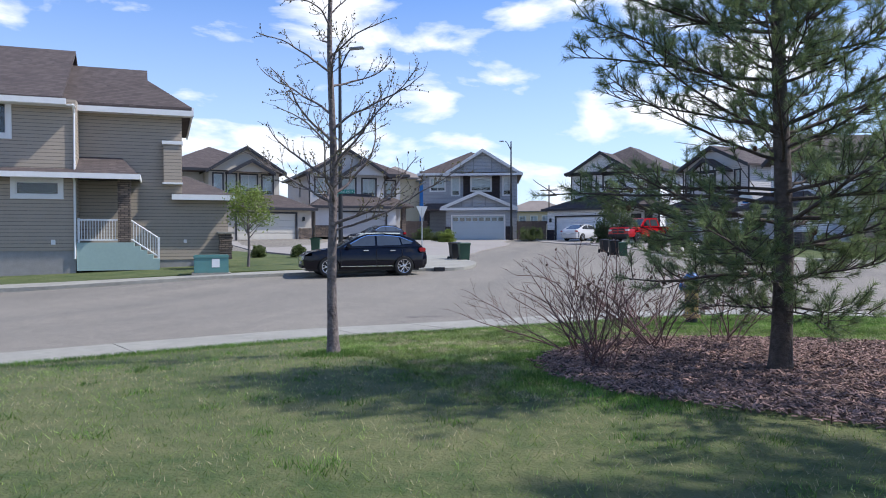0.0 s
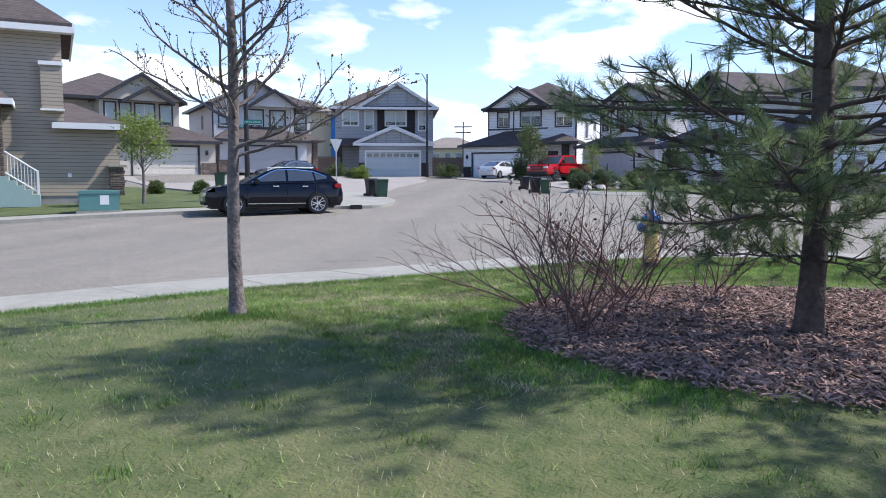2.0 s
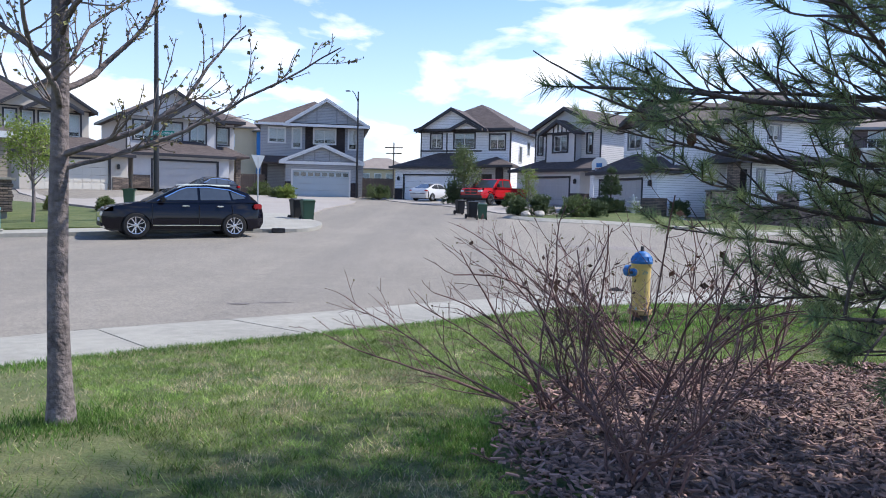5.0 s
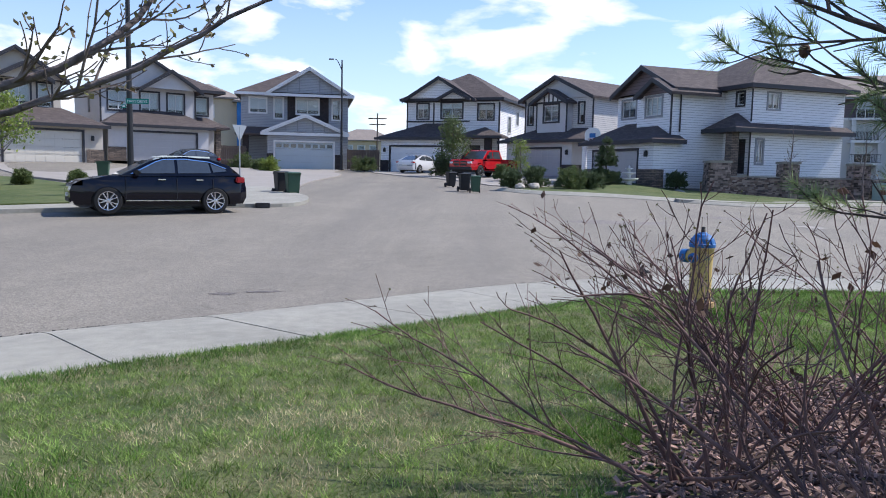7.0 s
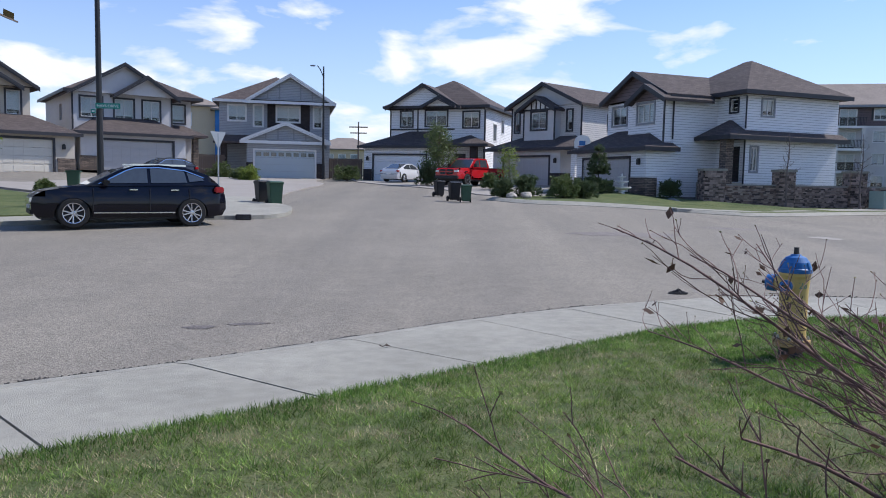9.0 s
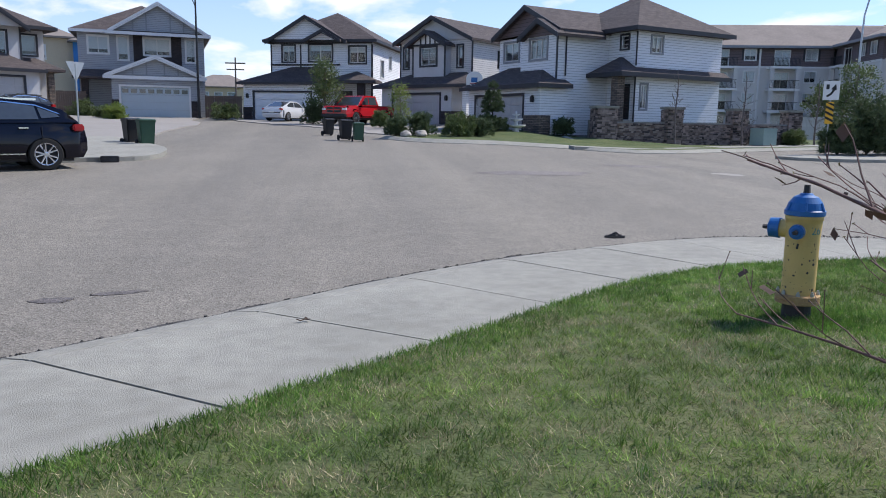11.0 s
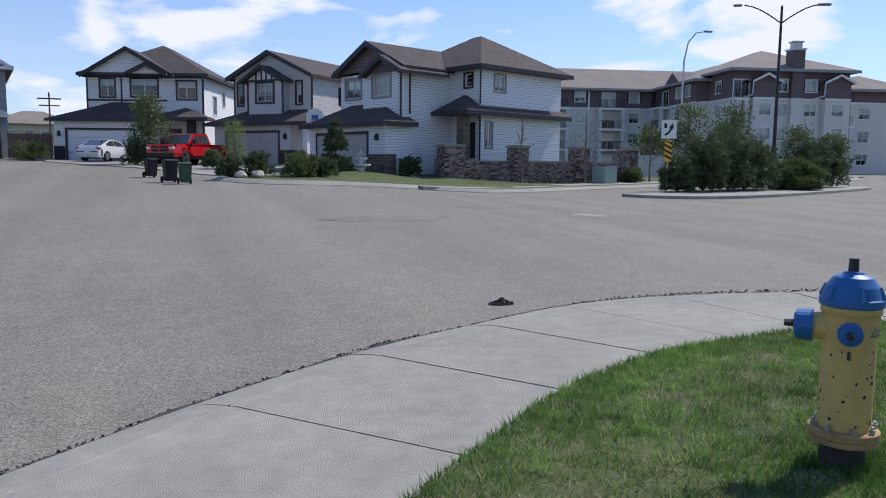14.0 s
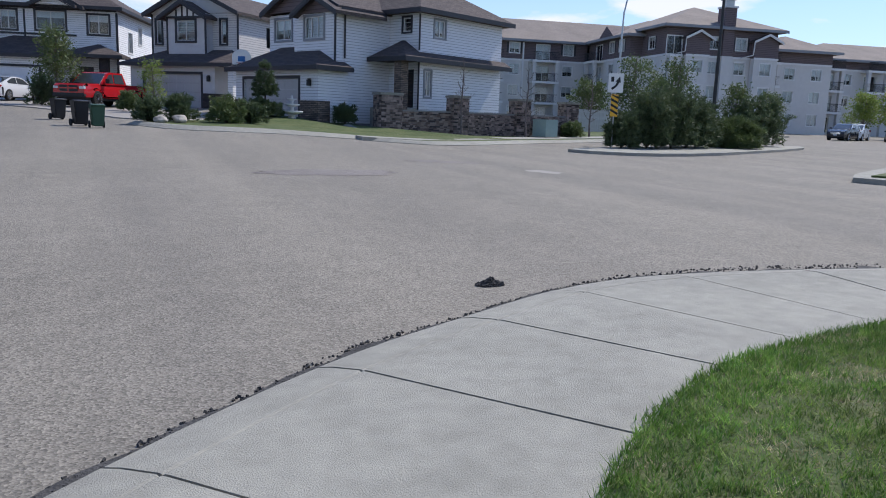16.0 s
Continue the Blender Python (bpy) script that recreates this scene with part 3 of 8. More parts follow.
def window(house, o, du, dn, h, trim, tw=0.11, mull=1, blind=0.6, cross=False, sash="trim_white"):
    """A window in the opening h: trim, sash, pane and a blind behind."""
    u0, u1, z0, z1 = h
    bm = bmesh.new()
    for a in ((u0 - tw, u1 + tw, z1, z1 + tw), (u0 - tw, u1 + tw, z0 - tw, z0), (u0 - tw, u0, z0, z1), (u1, u1 + tw, z0, z1)):
        slab(bm, o, du, dn, a[0], a[1], -0.045, 0.03, a[2], a[3])
    w = part("window", bm, M[trim], house)
    bm = bmesh.new()
    s = 0.05
    for a in ((u0, u1, z1 - s, z1), (u0, u1, z0, z0 + s), (u0, u0 + s, z0 + s, z1 - s), (u1 - s, u1, z0 + s, z1 - s)):
        slab(bm, o, du, dn, a[0], a[1], 0.03, 0.10, a[2], a[3])
    for i in range(mull):
        c = u0 + (u1 - u0) * (i + 1) / (mull + 1)
        slab(bm, o, du, dn, c - s / 2, c + s / 2, 0.03, 0.10, z0 + s, z1 - s)
    if cross:
        for k in (1, 2):
            c = z0 + (z1 - z0) * k / 3
            slab(bm, o, du, dn, u0 + s, u1 - s, 0.05, 0.07, c - 0.012, c + 0.012)
    part("sash", bm, M[sash], w)
    bm = bmesh.new()
    slab(bm, o, du, dn, u0 + s, u1 - s, 0.062, 0.07, z0 + s, z1 - s)
    g = part("pane", bm, M["glass"], w)
    g.visible_shadow = False
    if blind:
        bm = bmesh.new()
        slab(bm, o, du, dn, u0, u1, 0.17, 0.19, z1 - (z1 - z0) * blind, z1)
        part("blind", bm, M["curtain"], w)
    return w


def gable(bm, x0, x1, y0, y1, z, rise, over=0.45, t=0.2, front=0.4):
    """Two roof slopes with the ridge along y, and overhangs."""
    c = (x0 + x1) / 2
    k = rise / (c - x0)
    e0, e1 = x0 - over, x1 + over
    ze = z - over * k
    for s in (-1, 1):
        e = e0 if s < 0 else e1
        prism(bm, [(e, ze), (c, z + rise), (c, z + rise + t), (e, ze + t)], "y", y0 - front, y1)


def gable_cross(bm, y0, y1, x0, x1, z, rise, over=0.45, t=0.2, side=0.4):
    """The same with the ridge along x."""
    c = (y0 + y1) / 2
    k = rise / (c - y0)
    ze = z - over * k
    for e in (y0 - over, y1 + over):
        prism(bm, [(e, ze), (c, z + rise), (c, z + rise + t), (e, ze + t)], "x", x0 - side, x1 + side)


def hip(bm, x0, x1, y0, y1, z, rise, over=0.5, t=0.2):
    x0, x1, y0, y1 = x0 - over, x1 + over, y0 - over, y1 + over
    w, d = x1 - x0, y1 - y0
    if w > d:
        a, b = (x0 + d / 2, (y0 + y1) / 2), (x1 - d / 2, (y0 + y1) / 2)
    else:
        a, b = ((x0 + x1) / 2, y0 + w / 2), ((x0 + x1) / 2, y1 - w / 2)
    lo = [bm.verts.new((x, y, z)) for x, y in ((x0, y0), (x1, y0), (x1, y1), (x0, y1))]
    hi = [bm.verts.new((x, y, z + t)) for x, y in ((x0, y0), (x1, y0), (x1, y1), (x0, y1))]
    A, B = bm.verts.new((*a, z + rise)), bm.verts.new((*b, z + rise))
    bm.faces.new(lo[::-1])
    for i in range(4):
        j = (i + 1) % 4
        bm.faces.new((lo[i], lo[j], hi[j], hi[i]))
    if w > d:
        bm.faces.new((hi[0], hi[1], B, A)), bm.faces.new((hi[2], hi[3], A, B)), bm.faces.new((hi[1], hi[2], B)), bm.faces.new((hi[3], hi[0], A))
    else:
        bm.faces.new((hi[1], hi[2], B, A)), bm.faces.new((hi[3], hi[0], A, B)), bm.faces.new((hi[0], hi[1], A)), bm.faces.new((hi[2], hi[3], B))


def skirt(bm, x0, x1, y0, y1, z, rise, inl=None, inr=None, t=0.16, over=0.4):
    """A lean-to roof with hipped ends against the wall at y1."""
    x0, x1, y0 = x0 - over, x1 + over, y0 - over
    d = y1 - y0
    l, r = (d if inl is None else inl), (d if inr is None else inr)
    lo = [bm.verts.new(p) for p in ((x0, y0, z), (x1, y0, z), (x1, y1, z), (x0, y1, z))]
    hi = [bm.verts.new(p) for p in ((x0, y0, z + t), (x1, y0, z + t), (x1, y1, z + t), (x0, y1, z + t))]
    A, B = bm.verts.new((x0 + l, y1, z + rise)), bm.verts.new((x1 - r, y1, z + rise))
    bm.faces.new(lo[::-1])
    for i in range(4):
        j = (i + 1) % 4
        bm.faces.new((lo[i], lo[j], hi[j], hi[i]))
    bm.faces.new((hi[0], hi[1], B, A)), bm.faces.new((hi[1], hi[2], B)), bm.faces.new((hi[3], hi[0], A)), bm.faces.new((hi[2], hi[3], A, B))


def garage_door(house, o, du, dn, u0, u1, z1, material, trim, lights=0):
    bm = bmesh.new()
    for a in ((u0 - 0.14, u1 + 0.14, z1, z1 + 0.14), (u0 - 0.14, u0, 0, z1), (u1, u1 + 0.14, 0, z1)):
        slab(bm, o, du, dn, a[0], a[1], -0.03, 0.1, a[2], a[3])
    f = part("garage_door", bm, M[trim], house)
    n = 4
    for i in range(n):
        bm = bmesh.new()
        a, b = z1 * i / n, z1 * (i + 1) / n
        slab(bm, o, du, dn, u0, u1, 0.1, 0.14, a + 0.008, b - 0.008)
        k = max(4, round((u1 - u0) / 0.62))
        for j in range(k):
            p, q = u0 + (u1 - u0) * j / k, u0 + (u1 - u0) * (j + 1) / k
            slab(bm, o, du, dn, p + 0.07, q - 0.07, 0.085, 0.10, a + 0.09, b - 0.09)
        part("panel", bm, M[material], f)
    if lights:
        w = (u1 - u0) / lights
        for j in range(lights):
            bm = bmesh.new()
            slab(bm, o, du, dn, u0 + w * j + 0.09, u0 + w * (j + 1) - 0.09, 0.06, 0.083, z1 * 0.80, z1 * 0.93)
            part("door_light", bm, M["car_glass"], f)
    return f


def wall_lamp(house, p):
    bm = boxes((p[0] - 0.09, p[0] + 0.09, p[1] - 0.18, p[1] - 0.01, p[2], p[2] + 0.3), (p[0] - 0.06, p[0] + 0.06, p[1] - 0.14, p[1] - 0.02, p[2] + 0.3, p[2] + 0.36), bevel=0.01)
    part("wall_lamp", bm, M["black_paint"], house)


def pipe(house, pts, material="trim_dark"):
    bm = bmesh.new()
    for a, b in zip(pts, pts[1:]):
        rod(bm, a, b, 0.045, n=8)
    part("downspout", bm, M[material], house)


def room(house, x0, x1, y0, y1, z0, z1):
    """Solid near-black box: the dimness behind the windows is painted as its colour."""
    part("interior", boxes((x0 + 0.5, x1 - 0.5, y0 + 0.9, y1 - 0.5, z0 + 0.1, z1 - 0.1)), M["room_shade"], house)


def shell(house, x0, x1, y0, y1, z0, z1, material, front=(), right=(), left=(), floor2=None):
    """Four walls with openings."""
    o = Vector((0, 0, 0))
    bm = bmesh.new()
    panel(bm, Vector((0, y0, 0)), X, Y, x0, x1, z0, z1, front)
    panel(bm, Vector((x1, 0, 0)), Y, -X, y0 + 0.22, y1, z0, z1, right)
    panel(bm, Vector((x0, 0, 0)), Y, X, y0 + 0.22, y1, z0, z1, left)
    panel(bm, Vector((0, y1, 0)), X, -Y, x0 + 0.22, x1 - 0.22, z0, z1)
    room(house, x0, x1, y0, y1, z0, z1)
    part("foundation", boxes((x0 + 0.03, x1 - 0.03, y0 + 0.03, y1 - 0.03, z0 - 1.2, z0)), M["found"], house)
    return part("wall", bm, M[material], house)


def front_gable(house, x0, x1, y, z, rise, material, depth, trim="trim_dark", front=0.4, over=0.36, fascia=0.24):
    """Gable wall, its roof slopes and the dark or white boards along the rakes."""
    c = (x0 + x1) / 2
    bm = bmesh.new()
    prism(bm, [(x0, z), (x1, z), (c, z + rise)], "y", y, y + 0.2)
    part("gable_wall", bm, M[material], house)
    bm = bmesh.new()
    gable(bm, x0, x1, y, y + depth, z, rise, over, 0.16, front)
    part("roof", bm, M["roof"], house)
    k = rise / (c - x0)
    bm = bmesh.new()
    for e in (x0 - over, x1 + over):
        ze = z - over * k
        prism(bm, [(e, ze - 0.02), (c, z + rise - 0.02), (c, z + rise + 0.18 + 0.0), (e, ze + 0.18)], "y", y - front - 0.05, y - front)
        prism(bm, [(e, ze - fascia * 0.5 + 0.02), (c, z + rise - fascia * 0.5), (c, z + rise - 0.03), (e, ze - 0.03)], "y", y - front - 0.03, y - front + 0.02)
    part("rake_board", bm, M[trim], house)


def fascia(house, x0, x1, y0, y1, z, trim, over=0.5, h=0.2):
    x0, x1, y0, y1 = x0 - over - 0.04, x1 + over + 0.04, y0 - over - 0.04, y1 + over + 0.04
    each("fascia", [(x0, x1, y0, y0 + 0.045, z - 0.03, z + h), (x1 - 0.045, x1, y0 + 0.045, y1, z - 0.03, z + h), (x0, x0 + 0.045, y0 + 0.045, y1, z - 0.03, z + h)], M[trim], house)


def corner_boards(house, xs, y, z0, z1, trim):
    each("corner_board", [*[(x - 0.06, x + 0.06, y - 0.03, y + 0.02, z0, z1) for x in xs]], M[trim], house)


O = Vector((0, 0, 0))


def white_house():
    h = thing("house", pose(1.42, 66.0, 1.62, 0, 0, -18), "off-white two-storey house with dark trim and brown hip roof", "house")
    wins = [(-7.42, -6.42, 4.68, 5.9), (-5.17, -3.31, 4.72, 5.94), (-1.83, -0.52, 4.57, 5.8)]
    side = [(2.6, 3.5, 3.6, 5.0), (5.2, 6.0, 4.4, 5.6)]
    shell(h, -8.4, 0, 0, 11, 0, 6.15, "white_siding", [*wins, (-2.6, -1.6, 0.2, 2.4)], side)
    for w in wins:
        window(h, O, X, Y, w, "trim_dark", 0.13, 2 if w[1] - w[0] > 2 else 1, 0.35)
    for w in side:
        window(h, O, Y, -X, w, "trim_white", 0.08, 0, 0.5)
    bm = bmesh.new()
    hip(bm, -8.4, 0, 0.0, 11, 6.15, 2.85)
    part("roof", bm, M["roof"], h)
    fascia(h, -8.4, 0, 0, 11, 6.15, "trim_dark")
    front_gable(h, -8.2, -2.2, -0.5, 6.24, 1.75, "white_siding", 5, fascia=0.26)
    front_gable(h, -4.85, -2.55, -0.9, 6.26, 0.58, "white_siding", 3, fascia=0.22)
    each("band", [(-8.45, -2.6, -0.09, -0.01, 4.36, 4.48), (-8.45, 0.03, -0.06, -0.01, 6.05, 6.14)], M["trim_dark"], h)
    corner_boards(h, (-8.4, 0, -5.9), 0, 0, 6.0, "trim_dark")
    # garage in front
    g = Vector((0, -2.2, 0))
    bm = bmesh.new()
    panel(bm, g, X, Y, -9.85, -3.5, 0, 2.75, [(-8.95, -4.3, 0, 2.15)])
    panel(bm, Vector((-3.5, 0, 0)), Y, -X, -1.98, 0, 0, 2.75)
    panel(bm, Vector((-9.85, 0, 0)), Y, X, -1.98, 6, 0, 2.75)
    panel(bm, Vector((0, 6, 0)), X, Y, -9.6, -8.4, 0, 2.75)
    part("garage_wall", bm, M["white_siding"], h)
    each("stone_base", [(-9.89, -9.12, -2.26, -2.2, 0, 1.0), (-4.13, -3.46, -2.26, -2.2, 0, 1.0)], M["brick_dark"], h)
    garage_door(h, g, X, Y, -8.95, -4.3, 2.15, "gdoor_white", "trim_dark")
    bm = bmesh.new()
    skirt(bm, -9.85, -3.5, -2.2, 0, 2.75, 1.5, 3.6, 1.0)
    box(bm, -10.25, -8.4, 0.01, 6, 2.75, 2.93)
    part("garage_roof", bm, M["roof"], h)
    each("garage_fascia", [(-10.31, -3.05, -2.66, -2.62, 2.72, 2.93)], M["trim_dark"], h)
    wall_lamp(h, (-9.5, -2.2, 1.7))
    # porch
    bm = bmesh.new()
    skirt(bm, -2.9, 0.45, -1.6, 0, 2.95, 0.95)
    part("porch_roof", bm, M["roof"], h)
    each("porch_fascia", [(-3.32, 0.87, -2.04, -2.0, 2.9, 3.12)], M["trim_dark"], h)
    part("porch_column", boxes((-0.75, -0.2, -1.6, -1.1, 0, 2.95)), M["brick_dark"], h)
    part("porch_step", boxes((-3.0, -0.1, -1.7, 0, -0.3, 0.18)), M["concrete"], h)
    part("front_door", boxes((-2.6, -1.6, 0.08, 0.14, 0.2, 2.4), (-2.35, -1.85, 0.05, 0.08, 1.0, 2.2)), M["trim_dark"], h)
    pipe(h, [(0.06, -0.05, 0.1), (0.06, -0.05, 5.9)])
    return h


def tan_house():
    h = thing("house", pose(7.95, 57.1, 1.38, 0, 0, -46), "taupe two-storey house with dark trim, gable and garage", "house")
    wins = [(-4.0, -2.63, 4.2, 5.4), (-1.24, -0.83, 4.08, 5.5), (-6.22, -5.8, 4.1, 5.55)]
    shell(h, -6.55, 0, 0, 11, 0, 5.95, "beige_siding", [wins[1], wins[2]], [(3, 3.8, 4.1, 5.4)])
    # bay in the middle of the front
    bm = bmesh.new()
    panel(bm, Vector((0, -0.7, 0)), X, Y, -4.75, -1.85, 2.6, 5.8, [wins[0]])
    panel(bm, Vector((-1.85, 0, 0)), Y, -X, -0.48, 0, 2.6, 5.8)
    panel(bm, Vector((-4.75, 0, 0)), Y, X, -0.48, 0, 2.6, 5.8)
    part("bay_wall", bm, M["taupe_stucco"], h)
    window(h, Vector((0, -0.7, 0)), X, Y, wins[0], "trim_dark", 0.14, 1, 0.0, True)
    window(h, O, X, Y, wins[1], "trim_dark", 0.12, 0, 0.6)
    window(h, O, X, Y, wins[2], "trim_dark", 0.12, 0, 0.6)
    front_gable(h, -6.55, 0.0, -0.1, 5.92, 1.52, "taupe_stucco", 11.5, fascia=0.24)
    front_gable(h, -4.75, -1.85, -0.8, 5.62, 0.80, "trim_white", 1.5, fascia=0.20)
    each("gable_batten", [*[(x - 0.05, x + 0.05, -0.84, -0.8, 5.6, 5.6 + 0.8 * (1 - abs(x + 3.3) / 1.45)) for x in (-3.95, -3.5, -3.1, -2.65)],
                               (-4.75, -1.85, -0.86, -0.8, 5.52, 5.64)], M["trim_dark"], h)
    corner_boards(h, (-6.55, 0), 0, 0, 5.9, "trim_dark")
    corner_boards(h, (-4.75, -1.85), -0.7, 2.6, 5.6, "trim_dark")
    g = Vector((0, -1.8, 0))
    bm = bmesh.new()
    panel(bm, g, X, Y, -6.75, -0.35, 0, 2.6, [(-5.64, -1.37, 0, 2.13)])
    panel(bm, Vector((-0.35, 0, 0)), Y, -X, -1.58, 0, 0, 2.6)
    panel(bm, Vector((-6.75, 0, 0)), Y, X, -1.58, 4, 0, 2.6)
    part("garage_wall", bm, M["taupe_stucco"], h)
    each("stone_base", [(-6.79, -5.82, -1.86, -1.8, 0, 1.0), (-1.2, -0.29, -1.86, -1.8, 0, 1.0), (-0.35, -0.29, -1.8, -0.5, 0, 1.0)], M["brick_dark"], h)
    garage_door(h, g, X, Y, -5.64, -1.37, 2.13, "gdoor_taupe", "trim_dark")
    bm = bmesh.new()
    skirt(bm, -6.95, 0.75, -1.8, 0, 2.6, 1.1, 2.0, 1.6)
    part("garage_roof", bm, M["roof"], h)
    each("garage_fascia", [(-7.39, 1.19, -2.26, -2.22, 2.56, 2.78), (1.15, 1.19, -2.22, 0, 2.56, 2.78)], M["trim_dark"], h)
    part("porch_column", boxes((0.5, 0.85, -1.7, -1.35, 0, 2.6)), M["white_siding"], h)
    part("front_door", boxes((0.02, 0.1, 0.8, 1.75, 0.25, 2.3), bevel=0.01), M["trim_dark"], h)
    wall_lamp(h, (-0.75, -1.8, 1.7))
    pipe(h, [(0.06, -0.06, 0.1), (0.06, -0.06, 5.4)])
    each("roof_vent", [(-5.2, -4.9, 5.0, 5.3, 6.95, 7.35), (-1.6, -1.3, 7.0, 7.3, 6.5, 6.95)], M["trim_grey"], h)
    return h


def corner_house():
    h = thing("house", pose(11.09, 46.8, 1.0, 0, 0, -67), "pale grey-sided two-storey corner house with brown hip roof", "house")
    m = 0.68                                             # the long side wall
    wins = [(-5.2, -3.74, 4.3, 5.37), (-1.8, -0.27, 4.2, 5.27)]
    shell(h, -5.75, m, 0, 9.5, 0, 5.62, "blue_siding", [wins[0]])
    bm = bmesh.new()
    panel(bm, Vector((0, -0.6, 0)), X, Y, -2.69, m - 0.01, 2.5, 5.55, [wins[1]])
    panel(bm, Vector((m - 0.01, 0, 0)), Y, -X, -0.38, -0.002, 2.5, 5.55)
    panel(bm, Vector((-2.69, 0, 0)), Y, X, -0.38, -0.002, 2.5, 5.55)
    part("bay_wall", bm, M["blue_siding"], h)
    window(h, O, X, Y, wins[0], "trim_grey", 0.12, 1, 0.5)
    window(h, Vector((0, -0.6, 0)), X, Y, wins[1], "trim_grey", 0.12, 2, 0.3)
    front_gable(h, -5.45, 0.5, -0.2, 5.72, 1.42, "apt_upper", 9, fascia=0.26)
    front_gable(h, -2.05, 0.9, -0.7, 5.42, 0.75, "apt_upper", 3, fascia=0.24)
    corner_boards(h, (m - 0.05,), -0.6, 2.5, 5.5, "trim_dark")
    # side block with the entrance
    w, F, E = 2.9, 3.05, 9.8
    sw = [(4.15, 4.95, 4.55, 5.42), (3.5, 3.95, 1.5, 2.8)]
    fw, dr = (1.7, 2.27, 4.76, 5.46), (1.62, 2.55, 0.9, 2.85)
    bm = bmesh.new()
    panel(bm, Vector((0, F, 0)), X, Y, m + 0.002, w, 0, 5.65, [fw, dr])
    panel(bm, Vector((w, 0, 0)), Y, -X, F + 0.22, E, 0, 5.65, sw)
    panel(bm, Vector((0, E, 0)), X, -Y, m, w - 0.22, 0, 5.65)
    part("block_wall", bm, M["blue_siding"], h)
    part("interior", boxes((m + 0.3, w - 0.8, F + 0.8, E - 0.4, 0.1, 5.5)), M["room_shade"], h)
    for s in sw:
        window(h, Vector((w, 0, 0)), Y, -X, s, "trim_grey", 0.1, 1, 0.7)
    window(h, Vector((0, F, 0)), X, Y, fw, "trim_dark", 0.1, 0, 0.0, True)
    bm = bmesh.new()
    hip(bm, -4.4, w, F, E, 5.65, 2.5)
    part("roof", bm, M["roof"], h)
    fascia(h, -4.4, w, F, E, 5.65, "trim_dark")
    each("side_fascia", [(m + 0.30, m + 0.36, -0.5, F - 0.55, 5.42, 5.62)], M["trim_dark"], h)
    # skirt roof along the side and the porch roof
    bm = bmesh.new()
    prism(bm, [(w + 0.005, 3.42), (w + 0.6, 3.24), (w + 0.6, 3.36), (w + 0.005, 3.72)], "y", F - 0.05, E + 0.3)
    hipv = [(m + 0.01, 1.5, 3.22), (w + 0.6, 1.5, 3.22), (w + 0.6, F - 0.06, 3.22), (m + 0.01, F - 0.06, 3.22)]
    lo = [bm.verts.new(p) for p in hipv]
    hi = [bm.verts.new((p[0], p[1], p[2] + 0.16)) for p in hipv]
    a, b = bm.verts.new((1.95, 2.75, 4.3)), bm.verts.new((1.95, F - 0.06, 4.3))
    bm.faces.new(lo[::-1])
    for i in range(4):
        bm.faces.new((lo[i], lo[(i + 1) % 4], hi[(i + 1) % 4], hi[i]))
    bm.faces.new((hi[0], hi[1], a)), bm.faces.new((hi[1], hi[2], b, a)), bm.faces.new((hi[3], hi[0], a, b)), bm.faces.new((hi[2], hi[3], b))
    part("porch_roof", bm, M["roof"], h)
    each("porch_fascia", [(m, w + 0.64, 1.46, 1.5, 3.16, 3.40), (w + 0.6, w + 0.64, 1.5, E + 0.3, 3.16, 3.40)], M["trim_dark"], h)
    part("porch_column", boxes((w - 0.4, w + 0.1, 1.7, 2.2, 0, 3.22)), M["stone"], h)
    part("porch_floor", boxes((m + 0.01, w, 1.75, F - 0.01, -0.3, 0.86)), M["concrete"], h)
    part("front_door", boxes((dr[0], dr[1], F + 0.1, F + 0.16, dr[2], dr[3]), bevel=0.01), M["brick_dark"], h)
    each("screen_frame", [(dr[0], dr[0] + 0.12, F + 0.04, F + 0.1, dr[2], dr[3]), (dr[1] - 0.12, dr[1], F + 0.04, F + 0.1, dr[2], dr[3]), (dr[0] + 0.12, dr[1] - 0.12, F + 0.04, F + 0.1, dr[3] - 0.14, dr[3]),
                          (dr[0] + 0.12, dr[1] - 0.12, F + 0.04, F + 0.1, 1.75, 1.87)], M["black_paint"], h)
    # garage
    g, r = Vector((0, -1.9, 0)), 0.95
    bm = bmesh.new()
    panel(bm, g, X, Y, -6.2, r, 0, 2.55, [(-5.4, -0.6, 0, 2.13)])
    panel(bm, Vector((r, 0, 0)), Y, -X, -1.68, -0.002, 0, 2.55)
    panel(bm, Vector((-6.2, 0, 0)), Y, X, -1.68, 3, 0, 2.55)
    part("garage_wall", bm, M["blue_siding"], h)
    each("stone_base", [(-6.26, -5.56, -1.97, -1.9, 0, 1.05), (-0.44, r + 0.06, -1.97, -1.9, 0, 1.05), (r, r + 0.06, -1.9, -1.2, 0, 1.05)], M["stone"], h)
    garage_door(h, g, X, Y, -5.4, -0.6, 2.13, "gdoor_taupe", "trim_dark")
    bm = bmesh.new()
    skirt(bm, -6.2, r, -1.9, -0.002, 2.55, 1.35, 1.9, 2.6)
    part("garage_roof", bm, M["roof"], h)
    each("garage_fascia", [(-6.64, r + 0.44, -2.36, -2.32, 2.5, 2.73), (r + 0.4, r + 0.44, -2.32, 0, 2.5, 2.73)], M["trim_dark"], h)
    wall_lamp(h, (0.35, -1.9, 1.75))
    pipe(h, [(m + 0.05, -0.05, 3.2), (m + 0.05, -0.05, 5.45)])
    pipe(h, [(w + 0.05, F - 0.05, 0.1), (w + 0.05, F - 0.05, 3.2)])
    pipe(h, [(w + 0.05, F - 0.05, 3.8), (w + 0.05, F - 0.05, 5.6)])
    return h


